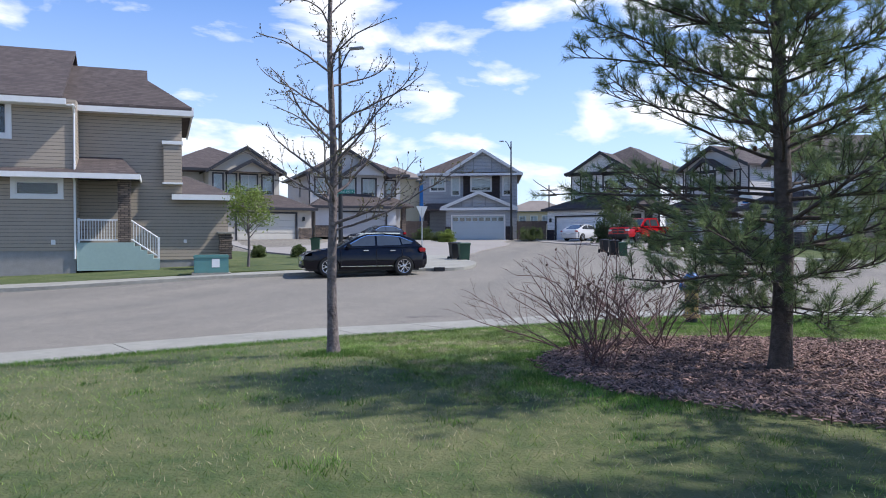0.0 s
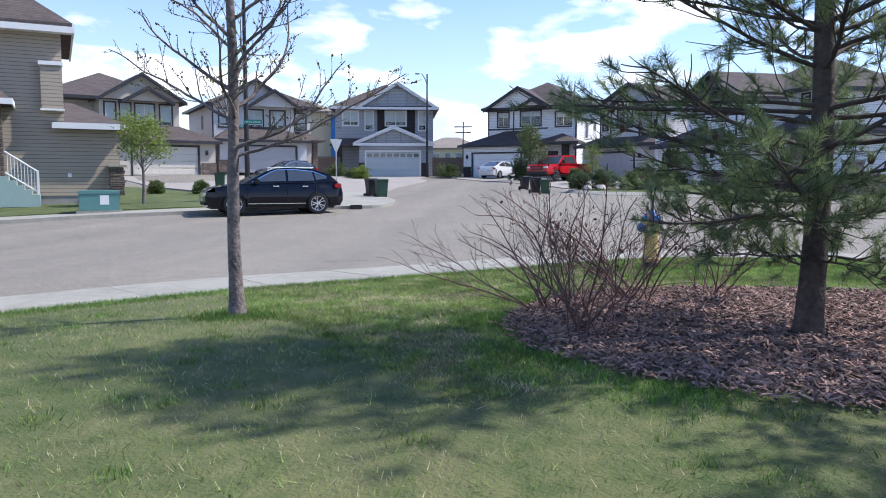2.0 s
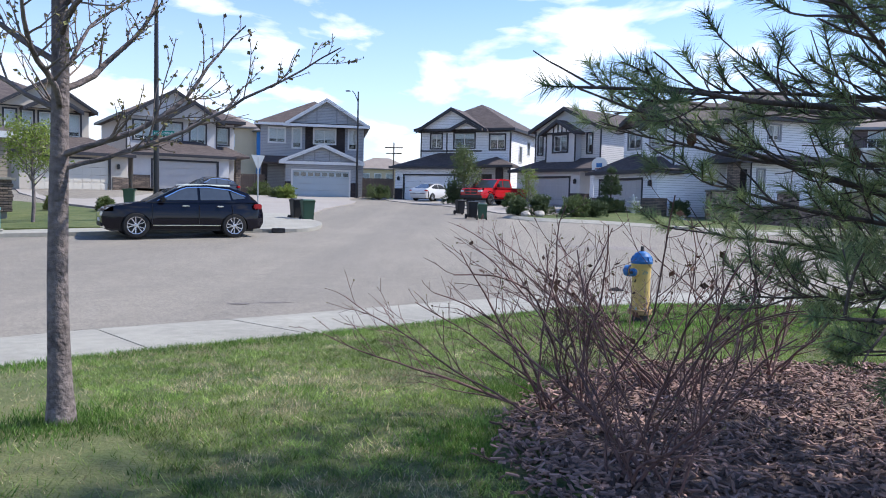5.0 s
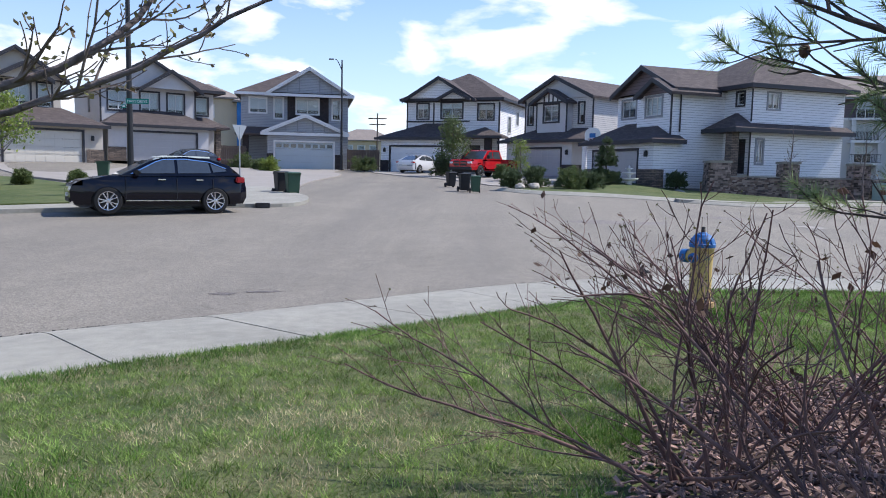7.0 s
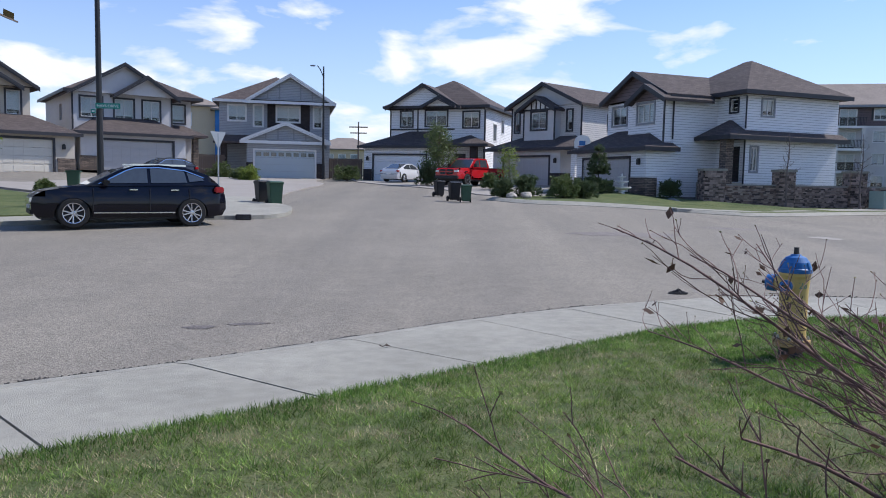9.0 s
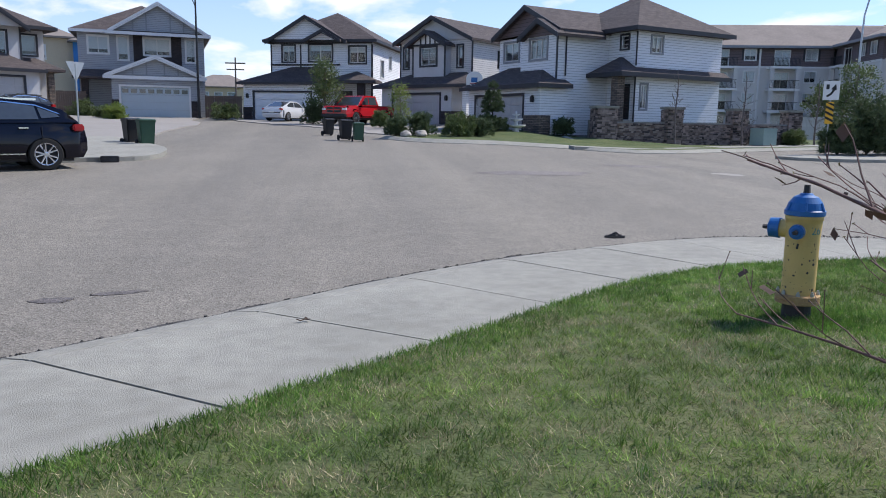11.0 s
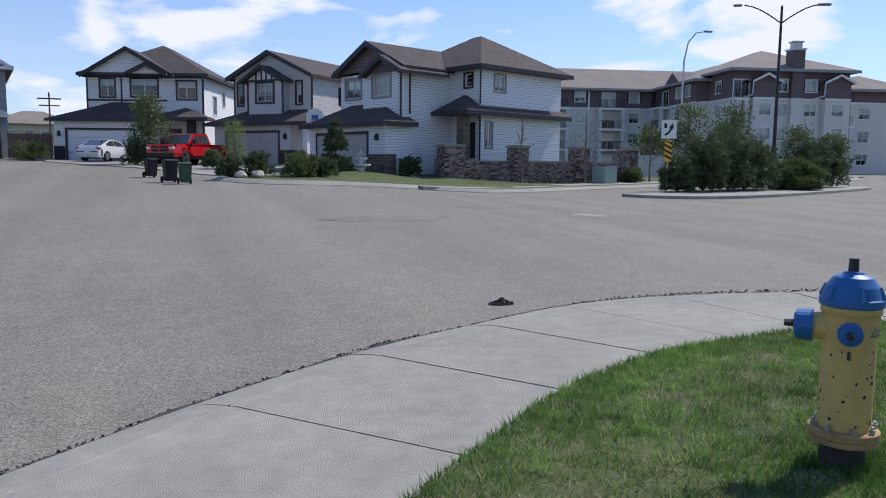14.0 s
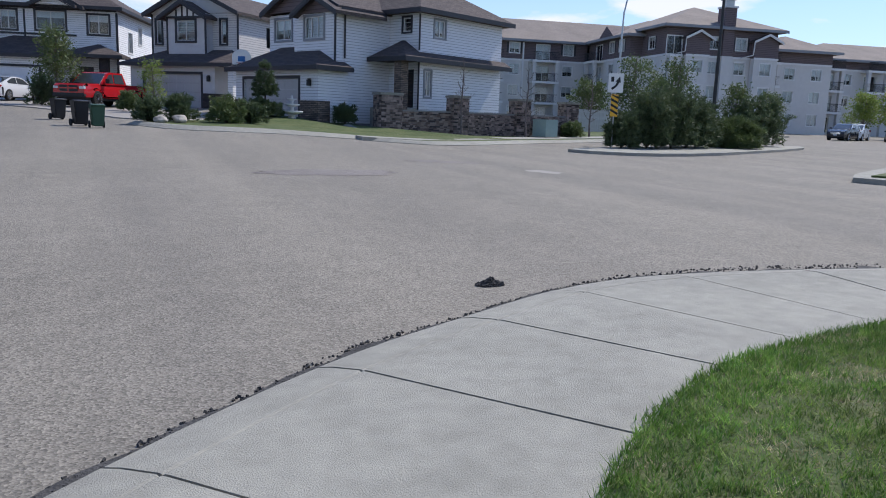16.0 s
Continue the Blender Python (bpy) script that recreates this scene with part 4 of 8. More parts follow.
def grey_house():
    h = thing("house", pose(-17.74, 66.5, 1.70, 0, 0, 13), "slate-grey two-storey house with white-trimmed gables", "house")
    y = 3.0
    wins = [(1.75, 3.7, 4.95, 6.25), (-0.2, 0.55, 4.5, 6.3), (4.95, 5.65, 4.5, 6.3), (-2.35, -0.9, 4.95, 6.25)]
    o = Vector((0, y, 0))
    shell(h, -3.1, 6.35, y, y + 11, 0, 6.5, "grey_siding", wins)
    for w in wins:
        window(h, o, X, Y, w, "trim_white", 0.1, 1 if w[1] - w[0] > 1 else 0, 0.75)
    each("stone_panel", [(0.95, 1.64, y - 0.06, y - 0.002, 3.2, 6.5), (3.81, 4.6, y - 0.06, y - 0.002, 3.2, 6.5), (1.64, 3.81, y - 0.06, y - 0.002, 3.2, 4.84)], M["brick_dark"], h)
    bm = bmesh.new()
    hip(bm, -3.1, 6.35, y, y + 11, 6.5, 2.9)
    part("roof", bm, M["roof"], h)
    fascia(h, -3.1, 6.35, y, y + 11, 6.5, "trim_white")
    front_gable(h, -0.5, 6.3, y - 0.6, 6.75, 2.1, "grey_siding", 6, "trim_white", fascia=0.3)
    each("gable_batten", [*[(x - 0.05, x + 0.05, y - 0.65, y - 0.6, 6.8, 6.8 + 2.0 * (1 - abs(x - 2.9) / 3.4)) for x in (1.0, 2.0, 3.8, 4.8)]], M["trim_grey"], h)
    bm = bmesh.new()
    skirt(bm, -0.5, 6.3, y - 0.6, y, 6.45, 0.45)
    part("pent_roof", bm, M["roof"], h)
    part("pent_fascia", boxes((-1.0, 6.8, y - 1.05, y - 1.0, 6.38, 6.62)), M["trim_white"], h)
    bm = bmesh.new()
    panel(bm, O, X, Y, -0.65, 5.75, 0, 2.95, [(0, 4.95, 0, 2.3)])
    panel(bm, Vector((5.75, 0, 0)), Y, -X, 0.22, y, 0, 2.95)
    panel(bm, Vector((-0.65, 0, 0)), Y, X, 0.22, y, 0, 2.95)
    part("garage_wall", bm, M["grey_siding"], h)
    each("stone_base", [(-0.69, -0.16, -0.06, -0.002, 0, 1.3), (5.11, 5.79, -0.06, -0.002, 0, 1.3)], M["brick_dark"], h)
    garage_door(h, O, X, Y, 0, 4.95, 2.3, "gdoor_grey", "trim_white", 8)
    front_gable(h, -0.75, 5.85, -0.15, 3.15, 1.4, "grey_siding", 3.1, "trim_white", fascia=0.3)
    each("gable_batten", [*[(x - 0.05, x + 0.05, -0.2, -0.15, 3.2, 3.2 + 1.3 * (1 - abs(x - 2.55) / 3.3)) for x in (0.9, 1.9, 3.2, 4.2)]], M["trim_grey"], h)
    part("garage_beam", boxes((-1.2, 6.3, -0.56, -0.5, 2.85, 3.1)), M["trim_white"], h)
    bm = bmesh.new()
    skirt(bm, -3.1, -0.9, y - 1.2, y, 2.9, 0.8, 0.8, 0.0)
    part("porch_roof", bm, M["roof"], h)
    part("porch_column", boxes((-2.9, -2.4, y - 1.1, y - 0.6, 0, 2.9)), M["brick_dark"], h)
    return h


def bend_house():
    h = thing("house", pose(-27.02, 58.0, 2.0, 0, 0, 38), "taupe two-storey house with dark-trimmed gable and wide garage", "house")
    wins = [(-0.95, 0.45, 3.85, 5.25), (1.35, 2.65, 3.75, 5.25), (3.35, 4.55, 3.75, 5.25)]
    shell(h, -1.5, 5.45, 0, 11, 0, 5.6, "taupe_stucco", wins, (), [(4, 5.0, 3.8, 5.0)])
    for w in wins:
        window(h, O, X, Y, w, "trim_dark", 0.13, 1, 0.8)
    bm = bmesh.new()
    panel(bm, Vector((0, 1.5, 0)), X, Y, 5.46, 7.4, 0, 5.6, [(5.9, 6.9, 3.9, 5.25)])
    panel(bm, Vector((7.4, 0, 0)), Y, -X, 1.72, 11, 0, 5.6)
    part("recessed_wall", bm, M["taupe_stucco"], h)
    window(h, Vector((0, 1.5, 0)), X, Y, (5.9, 6.9, 3.9, 5.25), "trim_dark", 0.12, 0, 0.8)
    bm = bmesh.new()
    hip(bm, -1.5, 7.4, 0.6, 11, 5.6, 2.7)
    part("roof", bm, M["roof"], h)
    fascia(h, -1.5, 7.4, 0.6, 11, 5.6, "trim_dark")
    front_gable(h, -1.55, 5.5, -0.3, 5.6, 2.1, "taupe_stucco", 6, fascia=0.25)
    front_gable(h, 1.4, 5.4, -0.8, 5.55, 1.3, "taupe_stucco", 2, fascia=0.3)
    corner_boards(h, (-1.5, 5.45), 0, 0, 5.6, "trim_dark")
    g = Vector((0, -2.5, 0))
    bm = bmesh.new()
    panel(bm, g, X, Y, -1.5, 5.7, 0, 2.5, [(-0.1, 4.75, 0, 2.13)])
    panel(bm, Vector((5.7, 0, 0)), Y, -X, -2.28, 0, 0, 2.5)
    panel(bm, Vector((-1.5, 0, 0)), Y, X, -2.28, -0.002, 0, 2.5)
    part("garage_wall", bm, M["taupe_stucco"], h)
    each("stone_base", [(-1.55, -0.3, -2.56, -2.5, 0, 1.0), (4.95, 5.75, -2.56, -2.5, 0, 1.0)], M["stone"], h)
    garage_door(h, g, X, Y, -0.1, 4.75, 2.13, "gdoor_taupe", "trim_dark")
    bm = bmesh.new()
    skirt(bm, -1.5, 5.7, -2.5, 0, 2.5, 1.4, 2.0, 2.0)
    part("garage_roof", bm, M["roof"], h)
    each("garage_fascia", [(-1.94, 6.14, -2.96, -2.92, 2.46, 2.68)], M["trim_dark"], h)
    bm = bmesh.new()
    skirt(bm, 5.8, 7.6, -0.4, 1.5, 2.7, 1.0, 0.2, 1.2)
    part("porch_roof", bm, M["roof"], h)
    part("porch_column", boxes((7.0, 7.4, -0.3, 0.1, 0, 2.7)), M["stone"], h)
    return h


def cream_house():
    h = thing("house", pose(-32.32, 52.0, 1.72, 0, 0, 45), "cream and taupe two-storey house with gabled front", "house")
    wins = [(-1.9, -1.2, 3.9, 5.5), (-0.8, -0.1, 3.9, 5.5), (0.3, 1.65, 3.9, 5.5), (2.15, 3.0, 3.9, 5.5)]
    shell(h, -2.3, 3.6, 0, 11, 0, 5.75, "cream", wins)
    for w in wins:
        window(h, O, X, Y, w, "trim_dark", 0.12, 1 if w[1] - w[0] > 1 else 0, 0.8)
    bm = bmesh.new()
    hip(bm, -6.0, 3.6, 0.5, 11, 5.75, 2.6)
    part("roof", bm, M["roof"], h)
    fascia(h, -6.0, 3.6, 0.5, 11, 5.75, "trim_dark")
    front_gable(h, -2.3, 3.7, -0.3, 5.8, 1.9, "cream", 6, fascia=0.25)
    front_gable(h, -0.6, 2.6, -0.8, 5.7, 0.9, "cream", 2, fascia=0.3)
    bm = bmesh.new()
    panel(bm, Vector((0, 2, 0)), X, Y, -6.0, -2.32, 0, 5.75)
    panel(bm, Vector((-6.0, 0, 0)), Y, X, 2.22, 11, 0, 5.75)
    part("side_wall", bm, M["taupe_stucco"], h)
    g = Vector((0, -2.5, 0))
    bm = bmesh.new()
    panel(bm, g, X, Y, -1.5, 5.6, 0, 2.5, [(-0.6, 4.25, 0, 2.2)])
    panel(bm, Vector((5.6, 0, 0)), Y, -X, -2.28, 4, 0, 2.5)
    panel(bm, Vector((-1.5, 0, 0)), Y, X, -2.28, -0.002, 0, 2.5)
    part("garage_wall", bm, M["cream"], h)
    each("stone_base", [(4.5, 5.65, -2.56, -2.5, 0, 1.0)], M["stone"], h)
    garage_door(h, g, X, Y, -0.6, 4.25, 2.2, "gdoor_cream", "trim_dark")
    wall_lamp(h, (4.9, -2.5, 1.6))
    bm = bmesh.new()
    skirt(bm, -1.5, 5.6, -2.5, 0, 2.5, 1.4, 2.0, 2.4)
    part("garage_roof", bm, M["roof"], h)
    each("garage_fascia", [(-1.94, 6.04, -2.96, -2.92, 2.46, 2.68)], M["trim_dark"], h)
    return h


def left_house():
    h = thing("house", pose(-18.98, 26.02, 0.78, 0, 0, 37), "tan vinyl-sided two-storey house with covered side porch", "house")
    f = -1.3                                             # the projecting section's face
    low, up = (-6.45, -4.85, 2.75, 3.3), (-9.4, -6.75, 5.2, 6.75)
    bm = bmesh.new()
    panel(bm, O, X, Y, -4.3, 0, 0, 6.6)
    panel(bm, O, Y, -X, 0.22, 9, 0, 6.6)
    panel(bm, Vector((0, f, 0)), X, Y, -15, -4.2, 0.45, 6.75, [low, up])
    panel(bm, Vector((-4.2, 0, 0)), Y, -X, f + 0.22, -0.002, 0.45, 6.75)
    panel(bm, O, X, Y, 0.002, 2.0, 0, 2.75)
    panel(bm, Vector((2.0, 0, 0)), Y, -X, 0.22, 7, 0, 2.75)
    part("wall", bm, M["tan_siding"], h)
    part("interior", boxes((-14, -4.8, 0, 8, 0.5, 6.5)), M["room_shade"], h)
    bm = bmesh.new()
    panel(bm, Vector((0, f + 0.03, 0)), X, Y, -15, -4.23, -1.3, 0.45)
    box(bm, -4.2, 1.97, 0.03, 7.0, -1.3, -0.002)
    part("foundation", bm, M["found"], h)
    window(h, Vector((0, f, 0)), X, Y, low, "trim_white", 0.17, 0, 0.0)
    window(h, Vector((0, f, 0)), X, Y, up, "trim_white", 0.2, 1, 0.0)
    # roofs
    bm = bmesh.new()
    gable_cross(bm, f, 8.5, -15, -4.95, 6.85, 2.85, 0.5, 0.18, 0.30)
    gable_cross(bm, 0.0, 8.0, -4.9, -1.7, 6.7, 2.4, 0.5, 0.18, 0.2)
    hip(bm, -4.0, 0.0, 0, 8.0, 6.62, 2.1, 0.45, 0.18)
    part("roof", bm, M["roof"], h)
    each("eave_board", [(-15.3, -4.5, f - 0.62, f - 0.5, 6.42, 6.66), (-4.5, 0.50, -0.62, -0.5, 6.40, 6.64), (0.42, 0.50, -0.5, 8.4, 6.52, 6.78),
                             (-15.3, -4.2, f - 0.5, f, 6.40, 6.44), (-4.2, 0.45, -0.5, 0, 6.42, 6.46)], M["trim_white"], h)
    # band roof and porch roof
    bm = bmesh.new()
    prism(bm, [(f - 0.62, 3.48), (f + 0.0, 3.72), (f + 0.0, 3.86), (f - 0.62, 3.6)], "x", -15, -4.2)
    lo = [(-4.2, f - 0.62, 3.6), (-1.75, f - 0.62, 3.6), (-1.75, -0.002, 3.6), (-4.2, -0.002, 3.6)]
    a = [bm.verts.new(p) for p in lo]
    b = [bm.verts.new((p[0], p[1], 3.48)) for p in lo]
    t0, t1 = bm.verts.new((-4.2, -0.002, 4.5)), bm.verts.new((-2.5, -0.002, 4.5))
    bm.faces.new((a[0], a[1], t1, t0)), bm.faces.new((a[1], a[2], t1)), bm.faces.new((a[2], a[3], t0, t1)), bm.faces.new((a[3], a[0], t0)), bm.faces.new(b[::-1])
    for i in range(4):
        bm.faces.new((b[i], b[(i + 1) % 4], a[(i + 1) % 4], a[i]))
    part("porch_roof", bm, M["roof"], h)
    each("porch_fascia", [(-15, -1.70, f - 0.72, f - 0.62, 3.42, 3.64), (-1.75, -1.70, f - 0.62, 0, 3.42, 3.64)], M["trim_white"], h)
    bm = bmesh.new()
    skirt(bm, -0.05, 2.0, -0.0, 7.0, 2.75, 1.6, 0.3, 2.0, 0.16, 0.4)
    part("garage_roof", bm, M["roof"], h)
    each("garage_fascia", [(-0.45, 2.46, -0.50, -0.40, 2.68, 2.92)], M["trim_white"], h)
    part("chase", boxes((-0.78, -0.03, -0.32, 0, 3.45, 5.15)), M["tan_siding"], h)
    each("chase_cap", [(-0.84, 0.03, -0.38, 0.0, 5.15, 5.3), (-0.84, 0.03, -0.38, 0.0, 3.38, 3.45)], M["trim_white"], h)
    # porch
    part("porch_floor", boxes((-4.2, -2.0, f - 0.05, -0.002, -0.4, 0.78)), M["ubox_pale"], h, "pale green painted porch base")
    for i in range(4):
        part("step", boxes((-2.0 + 0.26 * i, -1.74 + 0.26 * i, f - 0.05, -0.2, -0.4, 0.62 - 0.18 * i)), M["ubox_pale"], h)
    part("porch_column", boxes((-2.62, -2.12, f - 0.02, f + 0.48, 0.78, 3.48)), M["stone"], h)
    y = f + 0.05
    bm = boxes((-4.15, -2.62, y - 0.03, y + 0.03, 1.70, 1.77), (-4.15, -2.62, y - 0.025, y + 0.025, 0.86, 0.92), (-4.17, -4.09, y - 0.05, y + 0.05, 0.78, 1.8))
    rail = part("railing", bm, M["trim_white"], h, "white metal porch railing")
    for i in range(13):
        x = -4.02 + i * 0.108
        part("baluster", boxes((x - 0.014, x + 0.014, y - 0.014, y + 0.014, 0.92, 1.70)), M["trim_white"], rail)
    bm = bmesh.new()
    for z in (1.72, 0.92):
        rod(bm, (-2.1, y, z), (-1.0, y, z - 0.76), 0.032, n=6)
    box(bm, -1.05, -0.96, y - 0.045, y + 0.045, -0.2, 1.0)
    r2 = part("stair_railing", bm, M["trim_white"], h)
    for i in range(9):
        x = -2.0 + i * 0.11
        zz = 1.72 - (x + 2.1) / 1.1 * 0.76
        part("baluster", boxes((x - 0.014, x + 0.014, y - 0.014, y + 0.014, zz - 0.8, zz)), M["trim_white"], r2)
    bm = bmesh.new()
    for i in range(9):
        random.seed(i)
        box(bm, 1.55 + random.uniform(0, 0.06), 2.18 - random.uniform(0, 0.06), -0.40, 0.1, 0.0 + 0.13 * i, 0.125 + 0.13 * i, bevel=0.015)
    part("stone_pier", bm, M["stone"], h)
    part("pier_cap", boxes((1.5, 2.24, -0.46, 0.12, 1.17, 1.25)), M["concrete"], h)
    pipe(h, [(-4.26, f - 0.06, 3.7), (-4.26, f - 0.06, 6.2), (-4.26, f - 0.5, 6.45)], "trim_white")
    pipe(h, [(-4.26, f - 0.06, 0.1), (-4.26, f - 0.06, 3.3), (-4.26, f - 0.55, 3.5)], "trim_white")
    each("outlet_cover", [(-5.15, -5.0, f - 0.07, f, 0.7, 0.9), (0.05, 0.18, -0.07, 0, 0.75, 0.9)], M["trim_white"], h)
    return h


for build in (white_house, tan_house, corner_house, grey_house, bend_house, cream_house, left_house):
    build()

# ---- apartment block and far things ----


def apartment():
    h = thing("apartment_building", pose(60.8, 77.7, 1.2, 0, 0, -12), "four-storey apartment building, brown over pale grey cladding, with balconies", "apartment building")
    split, storey = 8.25, 2.75

    def front(o, du, dn, u0, u1, top, wins, bals, depth=1.5):
        """One facade: two claddings, windows at the centres wins, stacked balconies between the pairs bals."""
        holes = [(c - 0.7, c + 0.7, 0.85 + s * storey, 2.2 + s * storey) for c in wins for s in range(4) if 2.3 + s * storey < top]
        doors = [((a + b) / 2 - 0.95, (a + b) / 2 + 0.95, 0.05 + s * storey, 2.1 + s * storey) for a, b in bals for s in range(4) if 2.3 + s * storey < top]
        both = holes + doors
        bm = bmesh.new()
        panel(bm, o, du, dn, u0, u1, -1, split, [k for k in both if k[3] <= split], 0.3)
        part("wall", bm, M["apt_lower"], h)
        bm = bmesh.new()
        panel(bm, o, du, dn, u0, u1, split, top, [k for k in both if k[2] >= split], 0.3)
        part("upper_wall", bm, M["apt_upper"], h)
        bm = bmesh.new()
        slab(bm, o, du, dn, u0, u1, -0.08, -0.002, split - 0.12, split + 0.1)
        part("band", bm, M["trim_white"], h)
        for k in holes:
            window(h, o, du, dn, k, "trim_white", 0.09, 1, random.choice((0.3, 0.6, 0.9)))
            if k[2] > split:
                for a in (k[0] - 0.36, k[1] + 0.12):
                    bm = bmesh.new()
                    slab(bm, o, du, dn, a, a + 0.24, -0.03, -0.002, k[2], k[3])
                    part("shutter", bm, M["trim_dark"], h)
        for k in doors:
            window(h, o, du, dn, k, "trim_white", 0.06, 1, random.choice((0.0, 0.5, 0.9)))
        for a, b in bals:
            for u in (a, b - 0.45):
                bm = bmesh.new()
                slab(bm, o, du, dn, u, u + 0.45, -depth, -depth + 0.45, -1, split - 0.1)
                part("balcony_post", bm, M["apt_lower"], h)
            for s in (1, 2, 3):
                z = s * storey
                bm = bmesh.new()
                slab(bm, o, du, dn, a - 0.1, b + 0.1, -depth - 0.08, -0.085, z - 0.28, z)
                bal = part("balcony", bm, M["trim_white"], h)
                bm = bmesh.new()
                slab(bm, o, du, dn, a, b, -depth - 0.02, -depth + 0.03, z + 1.0, z + 1.06)
                slab(bm, o, du, dn, a, b, -depth - 0.01, -depth + 0.02, z + 0.06, z + 0.1)
                for u in np.arange(a, b, 0.16):
                    slab(bm, o, du, dn, u, u + 0.05, -depth, -depth + 0.02, z + 0.1, z + 1.0)
                part("railing", bm, M["black_paint"], bal)

    def block(x0, x1, y0, y1, top, rise):
        part("interior", boxes((x0 + 0.9, x1 - 0.9, y0 + 1.2, y1 - 0.6, -0.5, top - 0.2)), M["room_shade"], h)
        bm = bmesh.new()
        hip(bm, x0, x1, y0, y1, top, rise, 0.8, 0.28)
        part("roof", bm, M["roof_tan"], h)
        each("eave_board", [(x0 - 0.86, x1 + 0.86, y0 - 0.86, y0 - 0.8, top - 0.04, top + 0.26), (x0 - 0.86, x0 - 0.8, y0 - 0.8, y1 + 0.8, top - 0.04, top + 0.26)], M["trim_grey"], h)

    random.seed(3)
    # corner tower
    front(O, X, Y, -1.8, 12.3, 11.3, (4.0, 7.6), [(-1.6, -0.2)], 0.5)
    front(Vector((-1.8, 0, 0)), Y, X, 0.3, 6.0, 11.3, (3.6,), [])
    front(Vector((12.3, 0, 0)), Y, -X, 0.3, 3.0, 11.3, (), [])
    block(-1.8, 12.3, 0, 16, 11.3, 3.4)
    # gabled bays on the tower
    for a, b in ((0.2, 3.1), (8.9, 12.0)):
        c = (a + b) / 2
        o = Vector((0, -0.8, 0))
        hs = [(c - 0.7, c + 0.7, 0.85 + s * storey, 2.2 + s * storey) for s in range(4)]
        for z0, z1, mt in ((-1, split, "apt_lower"), (split, 10.15, "apt_upper")):
            bm = bmesh.new()
            panel(bm, o, X, Y, a, b, z0, z1, [k for k in hs if z0 <= k[2] and k[3] <= z1], 0.2)
            panel(bm, Vector((a, 0, 0)), Y, X, -0.6, -0.09, z0, z1, (), 0.2)
            panel(bm, Vector((b, 0, 0)), Y, -X, -0.6, -0.09, z0, z1, (), 0.2)
            part("bay_wall", bm, M[mt], h)
        for k in hs[:3]:
            window(h, o, X, Y, k, "trim_white", 0.09, 1, 0.6)
        part("bay_band", boxes((a - 0.05, b + 0.05, -0.88, -0.802, split - 0.12, split + 0.1)), M["trim_white"], h)
        front_gable(h, a, b, -0.8, 10.15, 0.72, "apt_upper", 0.75, "trim_white", fascia=0.2)
        bm = bmesh.new()
        for p, q in (((a - 0.2, -1.0, 10.0), (a - 0.2, -0.9, 8.6)), ((a - 0.2, -0.9, 8.6), (a - 1.4, -0.1, 8.2))):
            rod(bm, p, q, 0.06, n=6)
        part("downspout", bm, M["trim_white"], h)
    part("chimney", boxes((4.9, 6.3, -0.55, 1.0, split + 0.1, 13.7)), M["apt_upper"], h, "brown clad chimney shaft")
    part("chimney_base", boxes((4.9, 6.3, -0.55, -0.002, -1, split + 0.1)), M["apt_lower"], h)
    part("chimney_cap", boxes((4.8, 6.4, -0.65, 1.1, 13.7, 13.9), (5.1, 6.1, -0.2, 0.6, 13.9, 14.6), (4.95, 6.25, -0.35, 0.8, 14.6, 14.75)), M["galv"], h)
    # wing behind the tower and the long wing
    front(Vector((-3.4, 0, 0)), Y, X, 6.0, 18.2, 10.7, (8.2, 11.0), [(13.2, 16.4)], 1.4)
    front(Vector((0, 6.0, 0)), X, Y, -3.1, -1.8, 10.7, (), [])
    block(-3.4, 6.0, 6.0, 24.0, 10.7, 2.6)
    front(Vector((0, 18.2, 0)), X, Y, -40.0, -3.7, 10.6, (-36.5, -29.0, -21.5, -14.0, -6.4), [(-34.0, -30.8), (-26.6, -23.4), (-19.4, -15.9), (-11.8, -8.2)])
    block(-40.0, 12.0, 18.2, 31.0, 10.6, 3.7)
    part("downspout", boxes((-12.9, -12.7, 18.0, 18.198, -0.5, 10.5)), M["trim_white"], h)
    bm = bmesh.new()
    prism(bm, [(9.0, 10.75), (14.0, 10.75), (11.5, 12.4)], "x", -4.1, 1.0)
    part("side_gable", bm, M["apt_upper"], h)
    # lower wings on the other side
    front(Vector((0, 3.0, 0)), X, Y, 14.6, 22.5, 9.6, (16.6, 20.4), [(12.5, 14.4)], 1.2)
    block(14.4, 22.5, 3.0, 16.0, 9.6, 2.4)
    front(Vector((0, 7.0, 0)), X, Y, 22.7, 70.0, 9.3, (28.2, 36.0, 44.0, 52.0, 60.0), [(24.0, 26.6), (30.2, 33.4), (38.4, 41.6), (46.4, 49.6), (54.4, 57.6)])
    block(22.7, 70.0, 7.0, 20.0, 9.3, 3.0)
    return h


apartment()


def far_house(x, y, z, yaw, w, d, wall, label):
    h = thing("house", pose(x, y, z, 0, 0, yaw), label, "house", "houses far behind the fences")
    wins = [(-w / 2 + 0.7 + i * 2.2, -w / 2 + 1.9 + i * 2.2, 3.4, 4.8) for i in range(int((w - 1) // 2.2))]
    shell(h, -w / 2, w / 2, 0, d, -0.5, 5.6, wall, wins)
    for k in wins:
        window(h, O, X, Y, k, "trim_white", 0.1, 1, 0.7)
    bm = bmesh.new()
    hip(bm, -w / 2, w / 2, 0, d, 5.6, min(2.4, 0.3 * w))
    part("roof", bm, M["roof_tan"], h)


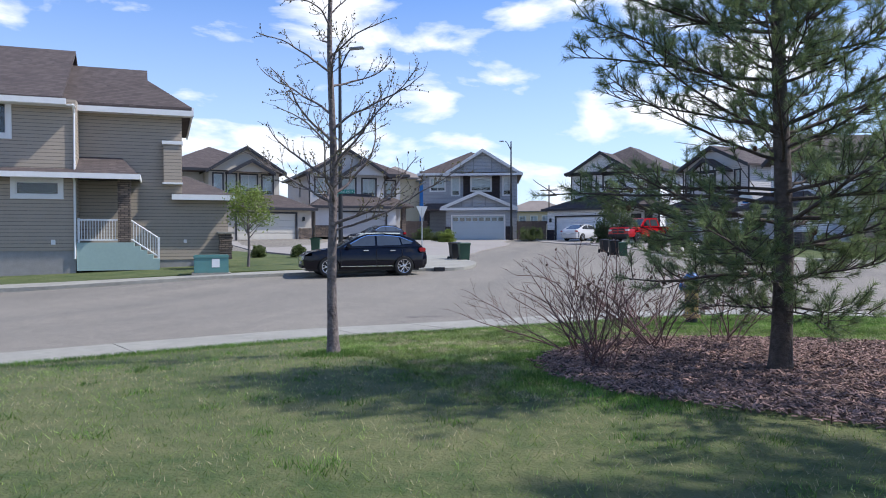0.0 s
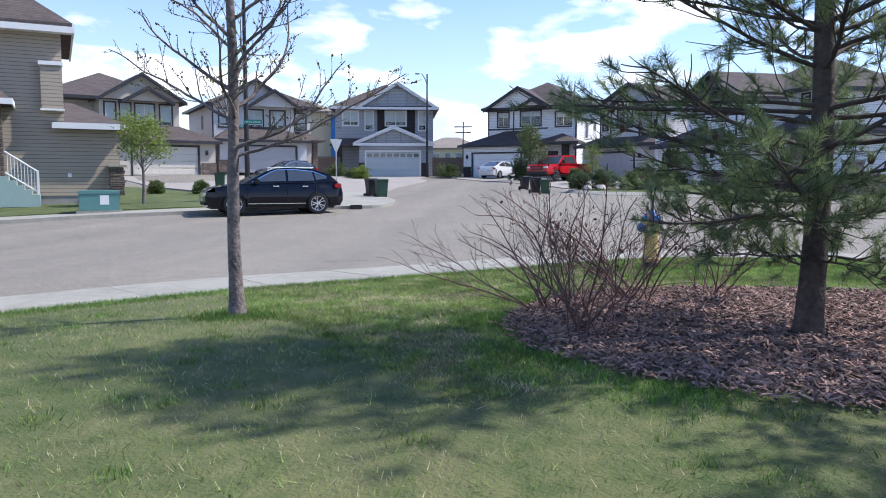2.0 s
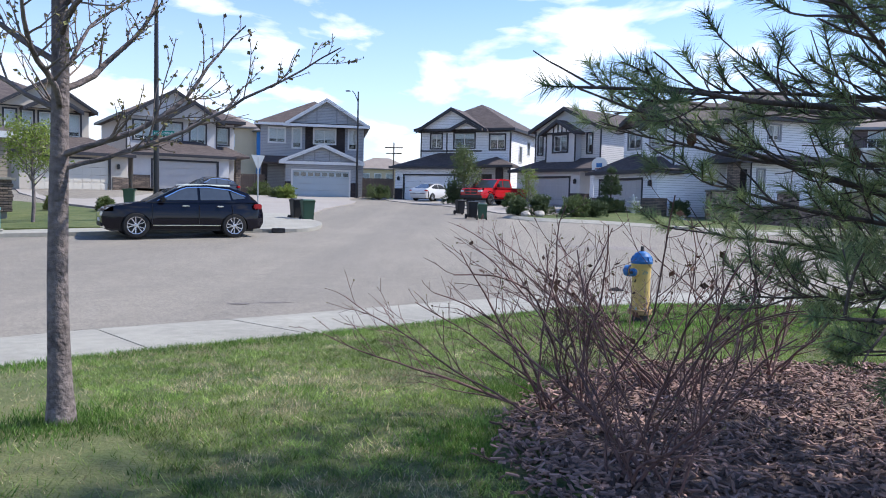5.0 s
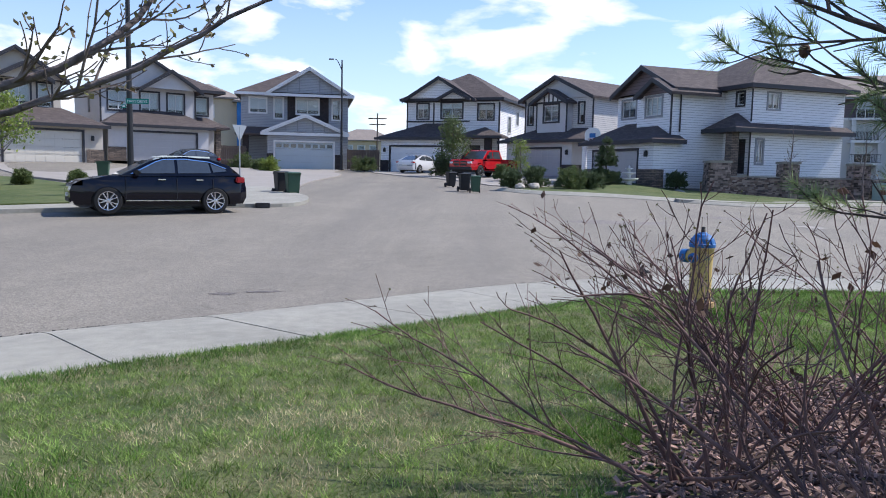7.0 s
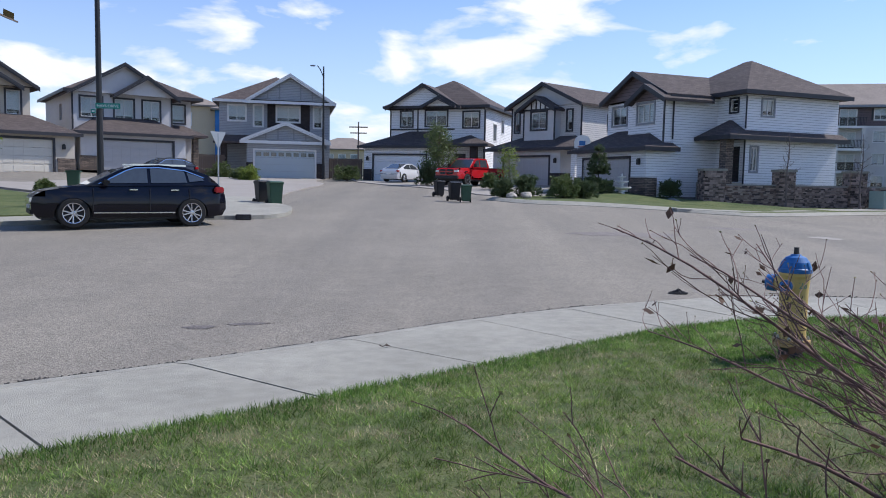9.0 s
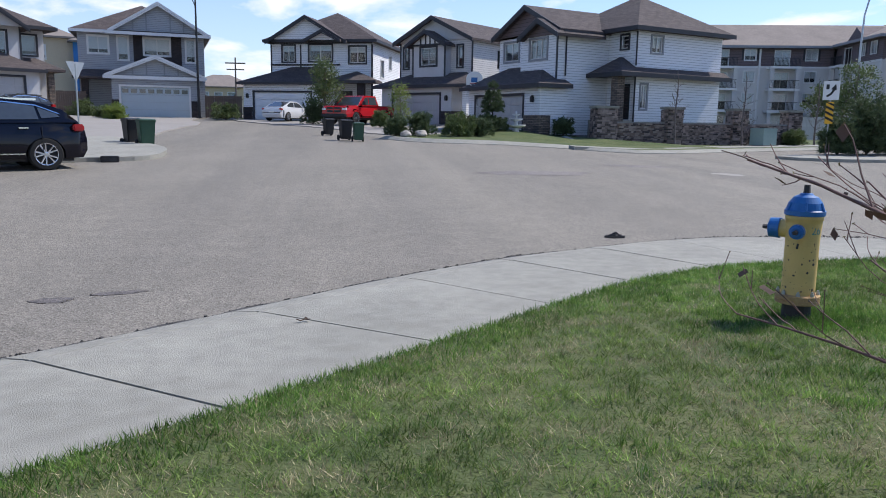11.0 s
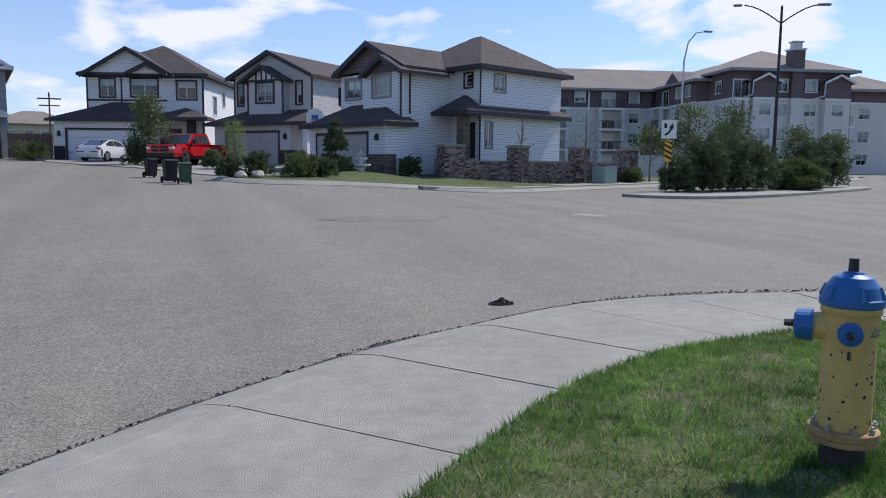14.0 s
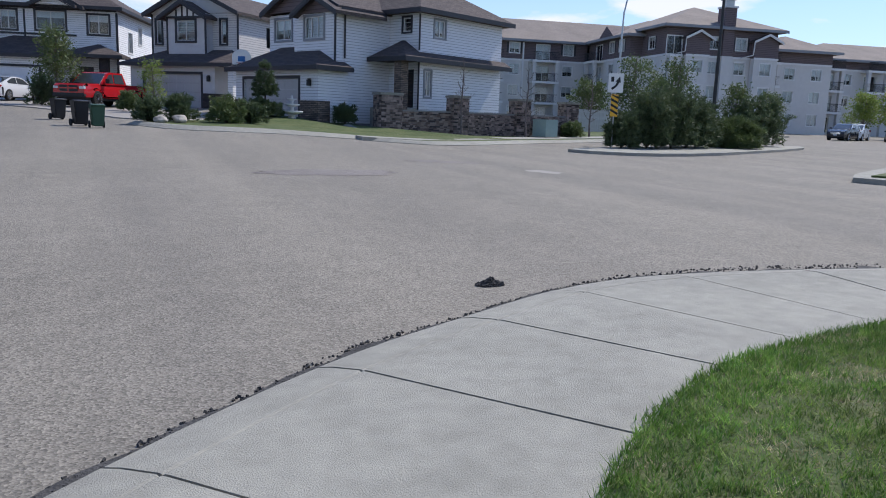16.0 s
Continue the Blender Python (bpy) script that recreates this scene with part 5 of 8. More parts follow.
far_house(-33.0, 92, 4.4, 20, 7.0, 9, "cream_wall", "cream far house with tan roof behind a fence")
far_house(-28.3, 92.5, 4.0, 20, 2.6, 9, "blue_wrap", "narrow blue-wrapped unfinished far building")
far_house(-22.0, 140, 1.6, 5, 12, 9, "cream_wall", "low pale far house beyond the fence")
far_house(-8.0, 150, 1.2, 5, 12, 9, "taupe_stucco", "low taupe far house beyond the fence")


def fence(points, h, label, material="fence"):
    """A board fence: posts, rails and each board."""
    (x0, y0), (x1, y1) = points
    d = math.hypot(x1 - x0, y1 - y0)
    z = road_z((x0 + x1) / 2, (y0 + y1) / 2)
    f = thing("fence", pose(x0, y0, z, 0, 0, math.degrees(math.atan2(y1 - y0, x1 - x0))), label, "fence", "board fences between the houses")
    part("rail", boxes((0, d, 0.02, 0.07, 0.3, 0.4), (0, d, 0.02, 0.07, h - 0.3, h - 0.2)), M[material], f)
    for i in range(int(d / 2.4) + 1):
        part("post", boxes((min(d, i * 2.4) - 0.05, min(d, i * 2.4) + 0.05, 0.0, 0.1, -0.3, h + 0.05)), M[material], f)
    me = None
    for i in range(int(d / 0.15)):
        if me is None:
            ob = part("board", boxes((0, 0.14, -0.02, 0.0, 0.05, h)), M[material], f)
            me = ob.data
        else:
            ob = new("board", me)
            ob.parent = f
        ob.location = (i * 0.15, random.uniform(-0.006, 0.006), random.uniform(-0.012, 0.012))


random.seed(5)
fence(((-25.0, 66.0), (-20.5, 67.5)), 1.8, "brown stained board fence beside the slate-grey house")
fence(((-12.0, 69.5), (-9.0, 69.0)), 1.8, "brown board fence between two houses")
fence(((31.0, 55.5), (58.0, 66.0)), 1.7, "pale grey board fence behind the verge", "pale_fence")
fence(((-35.5, 57.5), (-30.0, 58.5)), 1.8, "dark brown board gate and fence at the driveway")


def utility_pole(x, y, z):
    p = thing("power_pole", pose(x, y, z), "distant dark wooden power pole with cross-arms", "power pole")
    part("pole", rods(((0, 0, 0), (0, 0, 11), 0.16, 0.11)), M["fence"], p)
    part("crossarm", boxes((-1.6, 1.6, -0.06, 0.06, 10.0, 10.2), (-1.4, 1.4, -0.06, 0.06, 9.0, 9.18)), M["fence"], p)


utility_pole(-18.5, 134, 0.8)

# ---- pavement slabs on the near side ----
JOINTS = [((-11.8, -3.6), (-10.4, -4.4)), ((-10.6, -1.5), (-9.2, -2.3)), ((-9.5, 0.7), (-8.1, -0.2)), ((-8.2, 2.7), (-6.9, 1.7)), ((-6.9, 4.6), (-5.6, 3.55)), ((-5.9, 6.0), (-4.6, 4.95)),
          ((-4.85, 7.45), (-3.51, 6.46)), ((-3.9, 8.75), (-2.43, 7.55)), ((-2.62, 9.68), (-1.16, 8.45)), ((-1.5, 10.7), (-0.07, 9.55)), ((-0.30, 11.9), (0.95, 10.48)), ((0.85, 12.75), (1.9, 11.32)),
          ((2.1, 13.5), (2.97, 11.87)), ((3.32, 14.1), (3.81, 12.12)), ((4.72, 14.3), (4.8, 12.2)), ((6.2, 14.15), (5.85, 12.2)), ((7.7, 13.85), (7.1, 11.95)), ((9.2, 13.45), (8.5, 11.55)),
          ((10.7, 12.9), (9.9, 11.05)), ((12.2, 12.3), (11.4, 10.45)), ((13.9, 11.6), (13.1, 9.8)), ((17, 10.3), (16.2, 8.45)), ((20, 9.0), (19.2, 7.1))]


def kerb_edge_at(s):
    """Matching points of the kerb line and the grass line at slab coordinate s (in 0..399)."""
    i = min(398, max(0, int(s)))
    f = s - i
    k = KS[i].lerp(KS[i + 1], f)
    j = min(range(0, 399), key=lambda q: (ES[q] - k).length_squared)
    return k, ES[j].lerp(ES[min(399, j + 1)], 0.0)


def pavement():
    base = tagged(raw("pavement", [(-60, -60, -0.2), (-59, -60, -0.2), (-59, -59, -0.2)], [(0, 1, 2)], M["concrete"]), "pale concrete pavement with rolled kerb and cut joints", "pavement", kind="structure")
    marks = [(min(range(400), key=lambda q: (KS[q] - Vector(p)).length_squared), min(range(400), key=lambda q: (ES[q] - Vector(e)).length_squared)) for p, e in JOINTS]
    prof = [(0.0, -0.12), (0.0, 0.022), (0.10, 0.045), (0.30, 0.072), (0.315, 0.066), (0.33, 0.074), (0.36, 0.076)]
    for n, ((a, ea), (b, eb)) in enumerate(zip(marks, marks[1:])):
        if b - a < 2:
            continue
        vs, fs, steps_n = [], [], 5
        for q in range(steps_n):
            s = a + (b - a) * q / (steps_n - 1)
            k = kerb_edge_at(s)[0]
            f = ea + (eb - ea) * q / (steps_n - 1)
            e = ES[int(f)].lerp(ES[min(399, int(f) + 1)], f - int(f))
            d = (e - k)
            w = d.length
            d = d / w
            t = (KS[min(399, int(s) + 1)] - KS[max(0, int(s) - 1)]).normalized()
            gap = t * (0.009 if q == 0 else -0.009 if q == steps_n - 1 else 0.0)
            pts = prof + [(w + 0.02, 0.105), (w + 0.02, -0.12)]
            for u, z in pts:
                p = k + d * u + gap
                vs.append((p.x, p.y, road_z(p.x, p.y) + z + 0.0015 * math.sin(n * 1.7)))
        m = len(prof) + 2
        for q in range(steps_n - 1):
            for i in range(m - 1):
                fs.append((q * m + i, q * m + i + 1, (q + 1) * m + i + 1, (q + 1) * m + i))
        fs.append(tuple(range(m)))
        fs.append(tuple(range((steps_n - 1) * m, steps_n * m))[::-1])
        raw("slab", vs, fs, M["concrete"], base)
    # dark filler under the joints
    vs, fs = [], []
    for i in range(0, 400, 2):
        k, e = kerb_edge_at(min(i, 398))
        d = (e - k).normalized()
        for p, z in ((k + d * 0.05, 0.012), (k + d * 0.32, 0.05), (e, 0.085)):
            vs.append((p.x, p.y, road_z(p.x, p.y) + z))
    for i in range(199):
        for j in range(2):
            fs.append((i * 3 + j, i * 3 + j + 1, i * 3 + 4 + j, i * 3 + 3 + j))
    raw("joint_filler", vs, fs, M["tar"], base)


pavement()


def gutter_dirt():
    """Crumbs of dirt and broken tar along the kerb, and the small heap on the road."""
    random.seed(11)
    bm = bmesh.new()
    for i in range(7500):
        s = random.uniform(110, 330)
        k, e = kerb_edge_at(s)
        out = (k - e).normalized()
        wide = 0.08 + 0.12 * max(0, noise.noise((s * 0.09, 0, 3))) + 0.20 * smooth01(200, 222, s) * (1 - smooth01(238, 262, s))
        p = k + out * random.random() ** 2.2 * wide
        r = random.uniform(0.003, 0.017)
        m = Matrix.LocRotScale((p.x, p.y, road_z(p.x, p.y) + r * 0.3), Euler((random.random() * 3, random.random() * 3, random.random() * 3)), (r, r * 0.8, r * 0.5))
        bmesh.ops.create_icosphere(bm, subdivisions=0 + 1, radius=1, matrix=m) if i % 9 == 0 else bmesh.ops.create_cube(bm, size=1.4, matrix=m)
    tagged(part("gutter_dirt", bm, M["tar"]), "crumbs of dark dirt and broken tar along the kerb", "dirt", kind="stuff")
    vs, fs = [], []
    for i in range(470):
        s = 105 + i * 0.5
        k, e = kerb_edge_at(s)
        out = (k - e).normalized()
        w = 0.026 + 0.09 * abs(noise.noise((s * 0.21, 4, 1))) + 0.42 * abs(noise.noise((s * 0.35, 2, 1))) * smooth01(200, 222, s) * (1 - smooth01(240, 265, s))
        for q in (k - out * 0.01, k + out * w):
            vs.append((q.x, q.y, road_z(q.x, q.y) + 0.012))
        if i:
            fs.append((2 * i - 2, 2 * i - 1, 2 * i + 1, 2 * i))
    tagged(raw("gutter_seam", vs, fs, M["tar"]), "dark seam of dirt and tar along the kerb", "dirt", kind="structure")
    bm = bmesh.new()
    for i in range(260):
        a, q = random.random() * 6.28, random.random() ** 0.7
        p = Vector((2.86 + math.cos(a) * q * 0.13, 14.42 + math.sin(a) * q * 0.07))
        r = random.uniform(0.008, 0.026)
        m = Matrix.LocRotScale((p.x, p.y, road_z(p.x, p.y) + 0.06 * (1 - q) * random.random() + r * 0.3), Euler((random.random() * 3, random.random() * 3, 0)), (r, r * 0.7, r * 0.5))
        bmesh.ops.create_cube(bm, size=1.4, matrix=m)
    tagged(part("dirt_heap", bm, M["tar"]), "small heap of dark clods lying on the asphalt", "dirt", kind="stuff")


gutter_dirt()


def road_patch(name, x, y, rx, ry, yaw, material, label):
    """A flat stain or patch with an uneven rim."""
    random.seed(int(x * 7 + y))
    bm = bmesh.new()
    vs = []
    for i in range(40):
        a = 2 * math.pi * i / 40
        k = 1 + 0.35 * noise.noise((math.cos(a) * 2 + x, math.sin(a) * 2 + y, 0)) + random.uniform(-0.1, 0.1)
        p = Matrix.Rotation(radians(yaw), 2) @ Vector((math.cos(a) * rx * k, math.sin(a) * ry * k))
        vs.append(bm.verts.new((x + p.x, y + p.y, road_z(x + p.x, y + p.y) + 0.004)))
    bm.faces.new(vs)
    bmesh.ops.triangulate(bm, faces=bm.faces)
    return tagged(part(name, bm, material), label, "road patch", kind="structure")


M["damp"] = mat("damp_asphalt", (0.135, 0.122, 0.115), 0.8, vary=0.25, scale=9, setup=asphalt_setup)
M["patched"] = mat("patched_asphalt", (0.18, 0.163, 0.153), 0.9, vary=0.2, scale=5, setup=asphalt_setup)
road_patch("stain", -2.95, 11.25, 0.16, 0.10, 10, M["damp"], "small damp dark stain on the asphalt")
road_patch("stain", -2.5, 11.5, 0.22, 0.07, 20, M["damp"], "small damp dark stain on the asphalt")
road_patch("asphalt_patch", 4.0, 23.3, 1.5, 0.55, 4, M["patched"], "worn darker asphalt patch in the street")
road_patch("asphalt_patch", 8.0, 26.6, 1.2, 0.35, 5, M["patched"], "worn darker asphalt patch in the street")
road_patch("manhole", 9.8, 24.6, 0.42, 0.42, 0, M["drive"], "pale concrete manhole collar in the street")


def hydrant():
    h = thing("fire_hydrant", pose(2.42, 9.72, 0.235, 0, 0, 0) @ Matrix.Scale(0.90, 4), "worn yellow fire hydrant with blue caps in the grass", "fire hydrant")
    r = 0.118
    bm = bmesh.new()
    lathe(bm, [(r * 1.0, 0.10), (r, 0.11), (r, 0.52), (r * 1.06, 0.64), (r * 1.06, 0.67), (r * 1.12, 0.675), (r * 1.12, 0.70), (r * 1.1, 0.705), (r * 0.5, 0.705)], 32)
    part("barrel", bm, M["yellow"], h, "faded chipped yellow barrel", True)
    bm = bmesh.new()
    lathe(bm, [(0.10, 0.0), (0.105, -0.15), (0.10, 0.06), (0.10, 0.075)], 20)
    part("foot", bm, M["dark_iron"], h)
    bm = bmesh.new()
    lathe(bm, [(0.10, 0.045), (0.152, 0.045), (0.156, 0.05), (0.156, 0.072), (0.150, 0.076), (0.158, 0.08), (0.158, 0.108), (0.15, 0.114), (0.1, 0.114)], 28)
    part("flange", bm, M["rust"], h, "rusty bolted flange")
    for i in range(8):
        a = 2 * math.pi * (i + 0.3) / 8
        x, y = 0.137 * math.cos(a), 0.137 * math.sin(a)
        bm = rods(((x, y, 0.112), (x, y, 0.135), 0.014), n=6)
        rod(bm, (x, y, 0.13), (x, y, 0.148), 0.008, n=8)
        part("bolt", bm, M["galv"], h)
    bm = bmesh.new()
    lathe(bm, [(r * 1.13, 0.705), (r * 1.2, 0.71), (r * 1.2, 0.742), (r * 1.13, 0.748), (r * 0.98, 0.80), (r * 0.72, 0.842), (r * 0.42, 0.856), (r * 0.34, 0.868), (r * 0.1, 0.87)], 32)
    ribs = []
    for i in range(6):
        a = 2 * math.pi * i / 6
        c, s = math.cos(a), math.sin(a)
        ribs.append(rods(((c * r * 1.16, s * r * 1.16, 0.742), (c * r * 0.98, s * r * 0.98, 0.802), 0.012, 0.008), n=6))
    cap = part("bonnet", bm, M["blue_cap"], h, "blue painted bonnet", False)
    for rib in ribs:
        part("rib", rib, M["blue_cap"], cap)
    part("operating_nut", rods(((0, 0, 0.862), (0, 0, 0.93), 0.026, 0.022), n=5), M["dark_iron"], cap)
    side = Vector((-0.70, 0.71, 0)).normalized()      # the big pumper outlet
    front = Vector((-0.73, -0.68, 0)).normalized()    # a hose outlet towards the lawn
    for d, ro, l, nut in ((side, 0.078, 0.075, True), (front, 0.056, 0.03, False)):
        c = Vector((0, 0, 0.595))
        part("outlet", rods((c + d * 0.08, c + d * (r + 0.045), ro * 0.95, ro * 0.82), n=20), M["yellow"], h)
        bm = rods((c + d * (r + 0.042), c + d * (r + 0.042 + l), ro, ro * 0.94), (c + d * (r + 0.042 + l), c + d * (r + 0.052 + l), ro * 0.8, ro * 0.6), n=24)
        k = part("outlet_cap", bm, M["blue_cap"], h)
        part("cap_nut", rods((c + d * (r + 0.05 + l), c + d * (r + 0.05 + l + 0.045), 0.02, 0.017), n=5), M["dark_iron"], k)
    part("chain_lug", rods((Vector((0, 0, 0.50)) + front * (r - 0.005), Vector((0, 0, 0.47)) + front * (r + 0.018), 0.008), n=6), M["dark_iron"], h)
    # chips in the paint
    random.seed(4)
    for i in range(44):
        a, z = random.uniform(-3.7, -1.1), random.uniform(0.13, 0.52)
        s = 0.002 + 0.008 * random.random() ** 2.5
        bm = bmesh.new()
        bmesh.ops.create_icosphere(bm, subdivisions=1, radius=1, matrix=Matrix.LocRotScale((math.cos(a) * r, math.sin(a) * r, z), Euler((0, 0, a)), (0.0016, s, s * random.uniform(0.6, 1.6))))
        part("paint_chip", bm, M["dark_iron"], h)
    # stencilled number
    for ch, a in (("2", -1.52), ("6", -1.18)):
        cu = bpy.data.curves.new("number", "FONT")
        cu.body, cu.size, cu.extrude, cu.align_x = ch, 0.085, 0.0008, "CENTER"
        ob = new("number", cu)
        ob.data.materials.append(M["ubox"])
        ob.parent = h
        ob.matrix_local = pose(math.cos(a) * (r + 0.0045), math.sin(a) * (r + 0.0045), 0.575, 90, 0, math.degrees(a) + 90)
    return h


hydrant()

# ---- vehicles ----


def wheel(parent, x, y, r, side, spokes=5, dark=False):
    """side: +1 shows its face towards +y."""
    w = 0.22
    bm = bmesh.new()
    m = Matrix.Translation((x, y, r)) @ pose(0, 0, 0, -90 * side, 0, 0)
    lathe(bm, [(r * 0.66, -w / 2), (r * 0.93, -w / 2), (r, -w * 0.3), (r, w * 0.3), (r * 0.93, w / 2), (r * 0.70, w / 2 + 0.004), (r * 0.66, w * 0.4)], 28, m)
    wh = part("wheel", bm, M["tyre"], parent, smooth=False)
    bm = bmesh.new()
    lathe(bm, [(r * 0.69, w * 0.30), (r * 0.69, w * 0.47), (r * 0.62, w * 0.42), (r * 0.60, w * 0.1), (r * 0.2, w * 0.05)], 28, m)
    part("rim_barrel", bm, M["plastic_dark"] if not dark else M["dark_iron"], wh)
    for i in range(spokes * 2):
        a = 2 * math.pi * (i // 2) / spokes + (0.16 if i % 2 else -0.16)
        b = 2 * math.pi * (i // 2) / spokes + (0.24 if i % 2 else -0.24)
        p0 = m @ Vector((math.cos(a) * r * 0.12, math.sin(a) * r * 0.12, w * 0.38))
        p1 = m @ Vector((math.cos(b) * r * 0.66, math.sin(b) * r * 0.66, w * 0.44))
        part("spoke", rods((p0, p1, 0.022, 0.026), n=6), M["rim"] if not dark else M["plastic_dark"], wh)
    bm = bmesh.new()
    lathe(bm, [(r * 0.69, w * 0.42), (r * 0.69, w * 0.49), (r * 0.64, w * 0.47), (r * 0.64, w * 0.42)], 28, m, False)
    part("rim_lip", bm, M["rim"], wh)
    bm = bmesh.new()
    lathe(bm, [(0.06, w * 0.3), (0.06, w * 0.46), (0.03, w * 0.48)], 12, m)
    part("hub_cap", bm, M["rim"], wh)


def arch(cx, r, z0, n=9):
    """Points of a wheel arch from front to rear along the sill."""
    a0 = math.asin(min(1, max(-1, (z0 - r * 0.86) / (r * 1.16))))
    return [(cx + r * 1.16 * math.cos(a0 + (math.pi - 2 * a0) * i / n), r * 0.86 + r * 1.16 * math.sin(a0 + (math.pi - 2 * a0) * i / n)) for i in range(n + 1)]


def shaped(poly, half, top_in=0.0, z_ref=0.0, z_top=1.0, nose=0.0, length=2.3, bevel=0.05):
    """A side outline drawn out to a width, drawn in towards the top and rounded in plan at both ends."""
    bm = bmesh.new()
    prism(bm, poly, "y", -half, half)
    cuts = [((x, 0, 0), (1, 0, 0)) for x in np.arange(-length * 0.9, length * 0.9, 0.24)] + [((0, 0, z), (0, 0, 1)) for z in np.arange(0.34, 1.5, 0.14)]
    for co, no in cuts:
        bmesh.ops.bisect_plane(bm, geom=bm.verts[:] + bm.edges[:] + bm.faces[:], plane_co=co, plane_no=no)
    for v in bm.verts:
        if z_top < 1.25:
            v.co.y *= 1 - 0.10 * ((v.co.z - 0.66) / 0.5) ** 2
        k = max(0.0, (v.co.z - z_ref) / (z_top - z_ref))
        e = max(0.0, (abs(v.co.x) - length * 0.62) / (length * 0.38))
        v.co.y *= 1 - top_in * k - nose * e * e
    if bevel:
        es = [e for e in bm.edges if len(e.link_faces) == 2 and e.calc_face_angle(0) > 0.6 and min(v.co.z for v in e.verts) > 0.24]
        bmesh.ops.bevel(bm, geom=es, offset=bevel, segments=3, affect="EDGES", clamp_overlap=True)
    for f in bm.faces:
        f.smooth = True
    for e in bm.edges:
        e.smooth = e.calc_face_angle(0) < 0.55
    return bm


def side_glass(car, poly, half, top_in, z_ref, z_top, name="side_window", mat_name="car_glass"):
    for s in (-1, 1):
        bm = bmesh.new()
        out = []
        for d in (0.012, -0.02):
            out.append([bm.verts.new((x, s * (half * (1 - top_in * max(0.0, (z - z_ref) / (z_top - z_ref))) + d), z)) for x, z in poly])
        bm.faces.new(out[0])
        bm.faces.new(out[1][::-1])
        for i in range(len(poly)):
            j = (i + 1) % len(poly)
            bm.faces.new((out[0][i], out[0][j], out[1][j], out[1][i]))
        part(name, bm, M[mat_name], car)


def end_glass(car, a, b, ha, hb, name):
    """Windscreen or rear window between two heights on the centre line: a, b = (x, z)."""
    d = Vector((b[0] - a[0], 0, b[1] - a[1]))
    n = Vector((d.z, 0, -d.x)).normalized() * (0.014 if d.z * (1 if a[0] > b[0] else -1) > 0 else -0.014)
    if (a[0] > 0) != (n.x > 0):
        n = -n
    bm = bmesh.new()
    v = []
    for k in (1, -0.6):
        v.append([bm.verts.new(Vector((x, y, z)) + n * k) for x, y, z in ((a[0], -ha, a[1]), (a[0], ha, a[1]), (b[0], hb, b[1]), (b[0], -hb, b[1]))])
    bm.faces.new(v[0])
    bm.faces.new(v[1][::-1])
    for i in range(4):
        bm.faces.new((v[0][i], v[0][(i + 1) % 4], v[1][(i + 1) % 4], v[1][i]))
    part(name, bm, M["car_glass"], car)


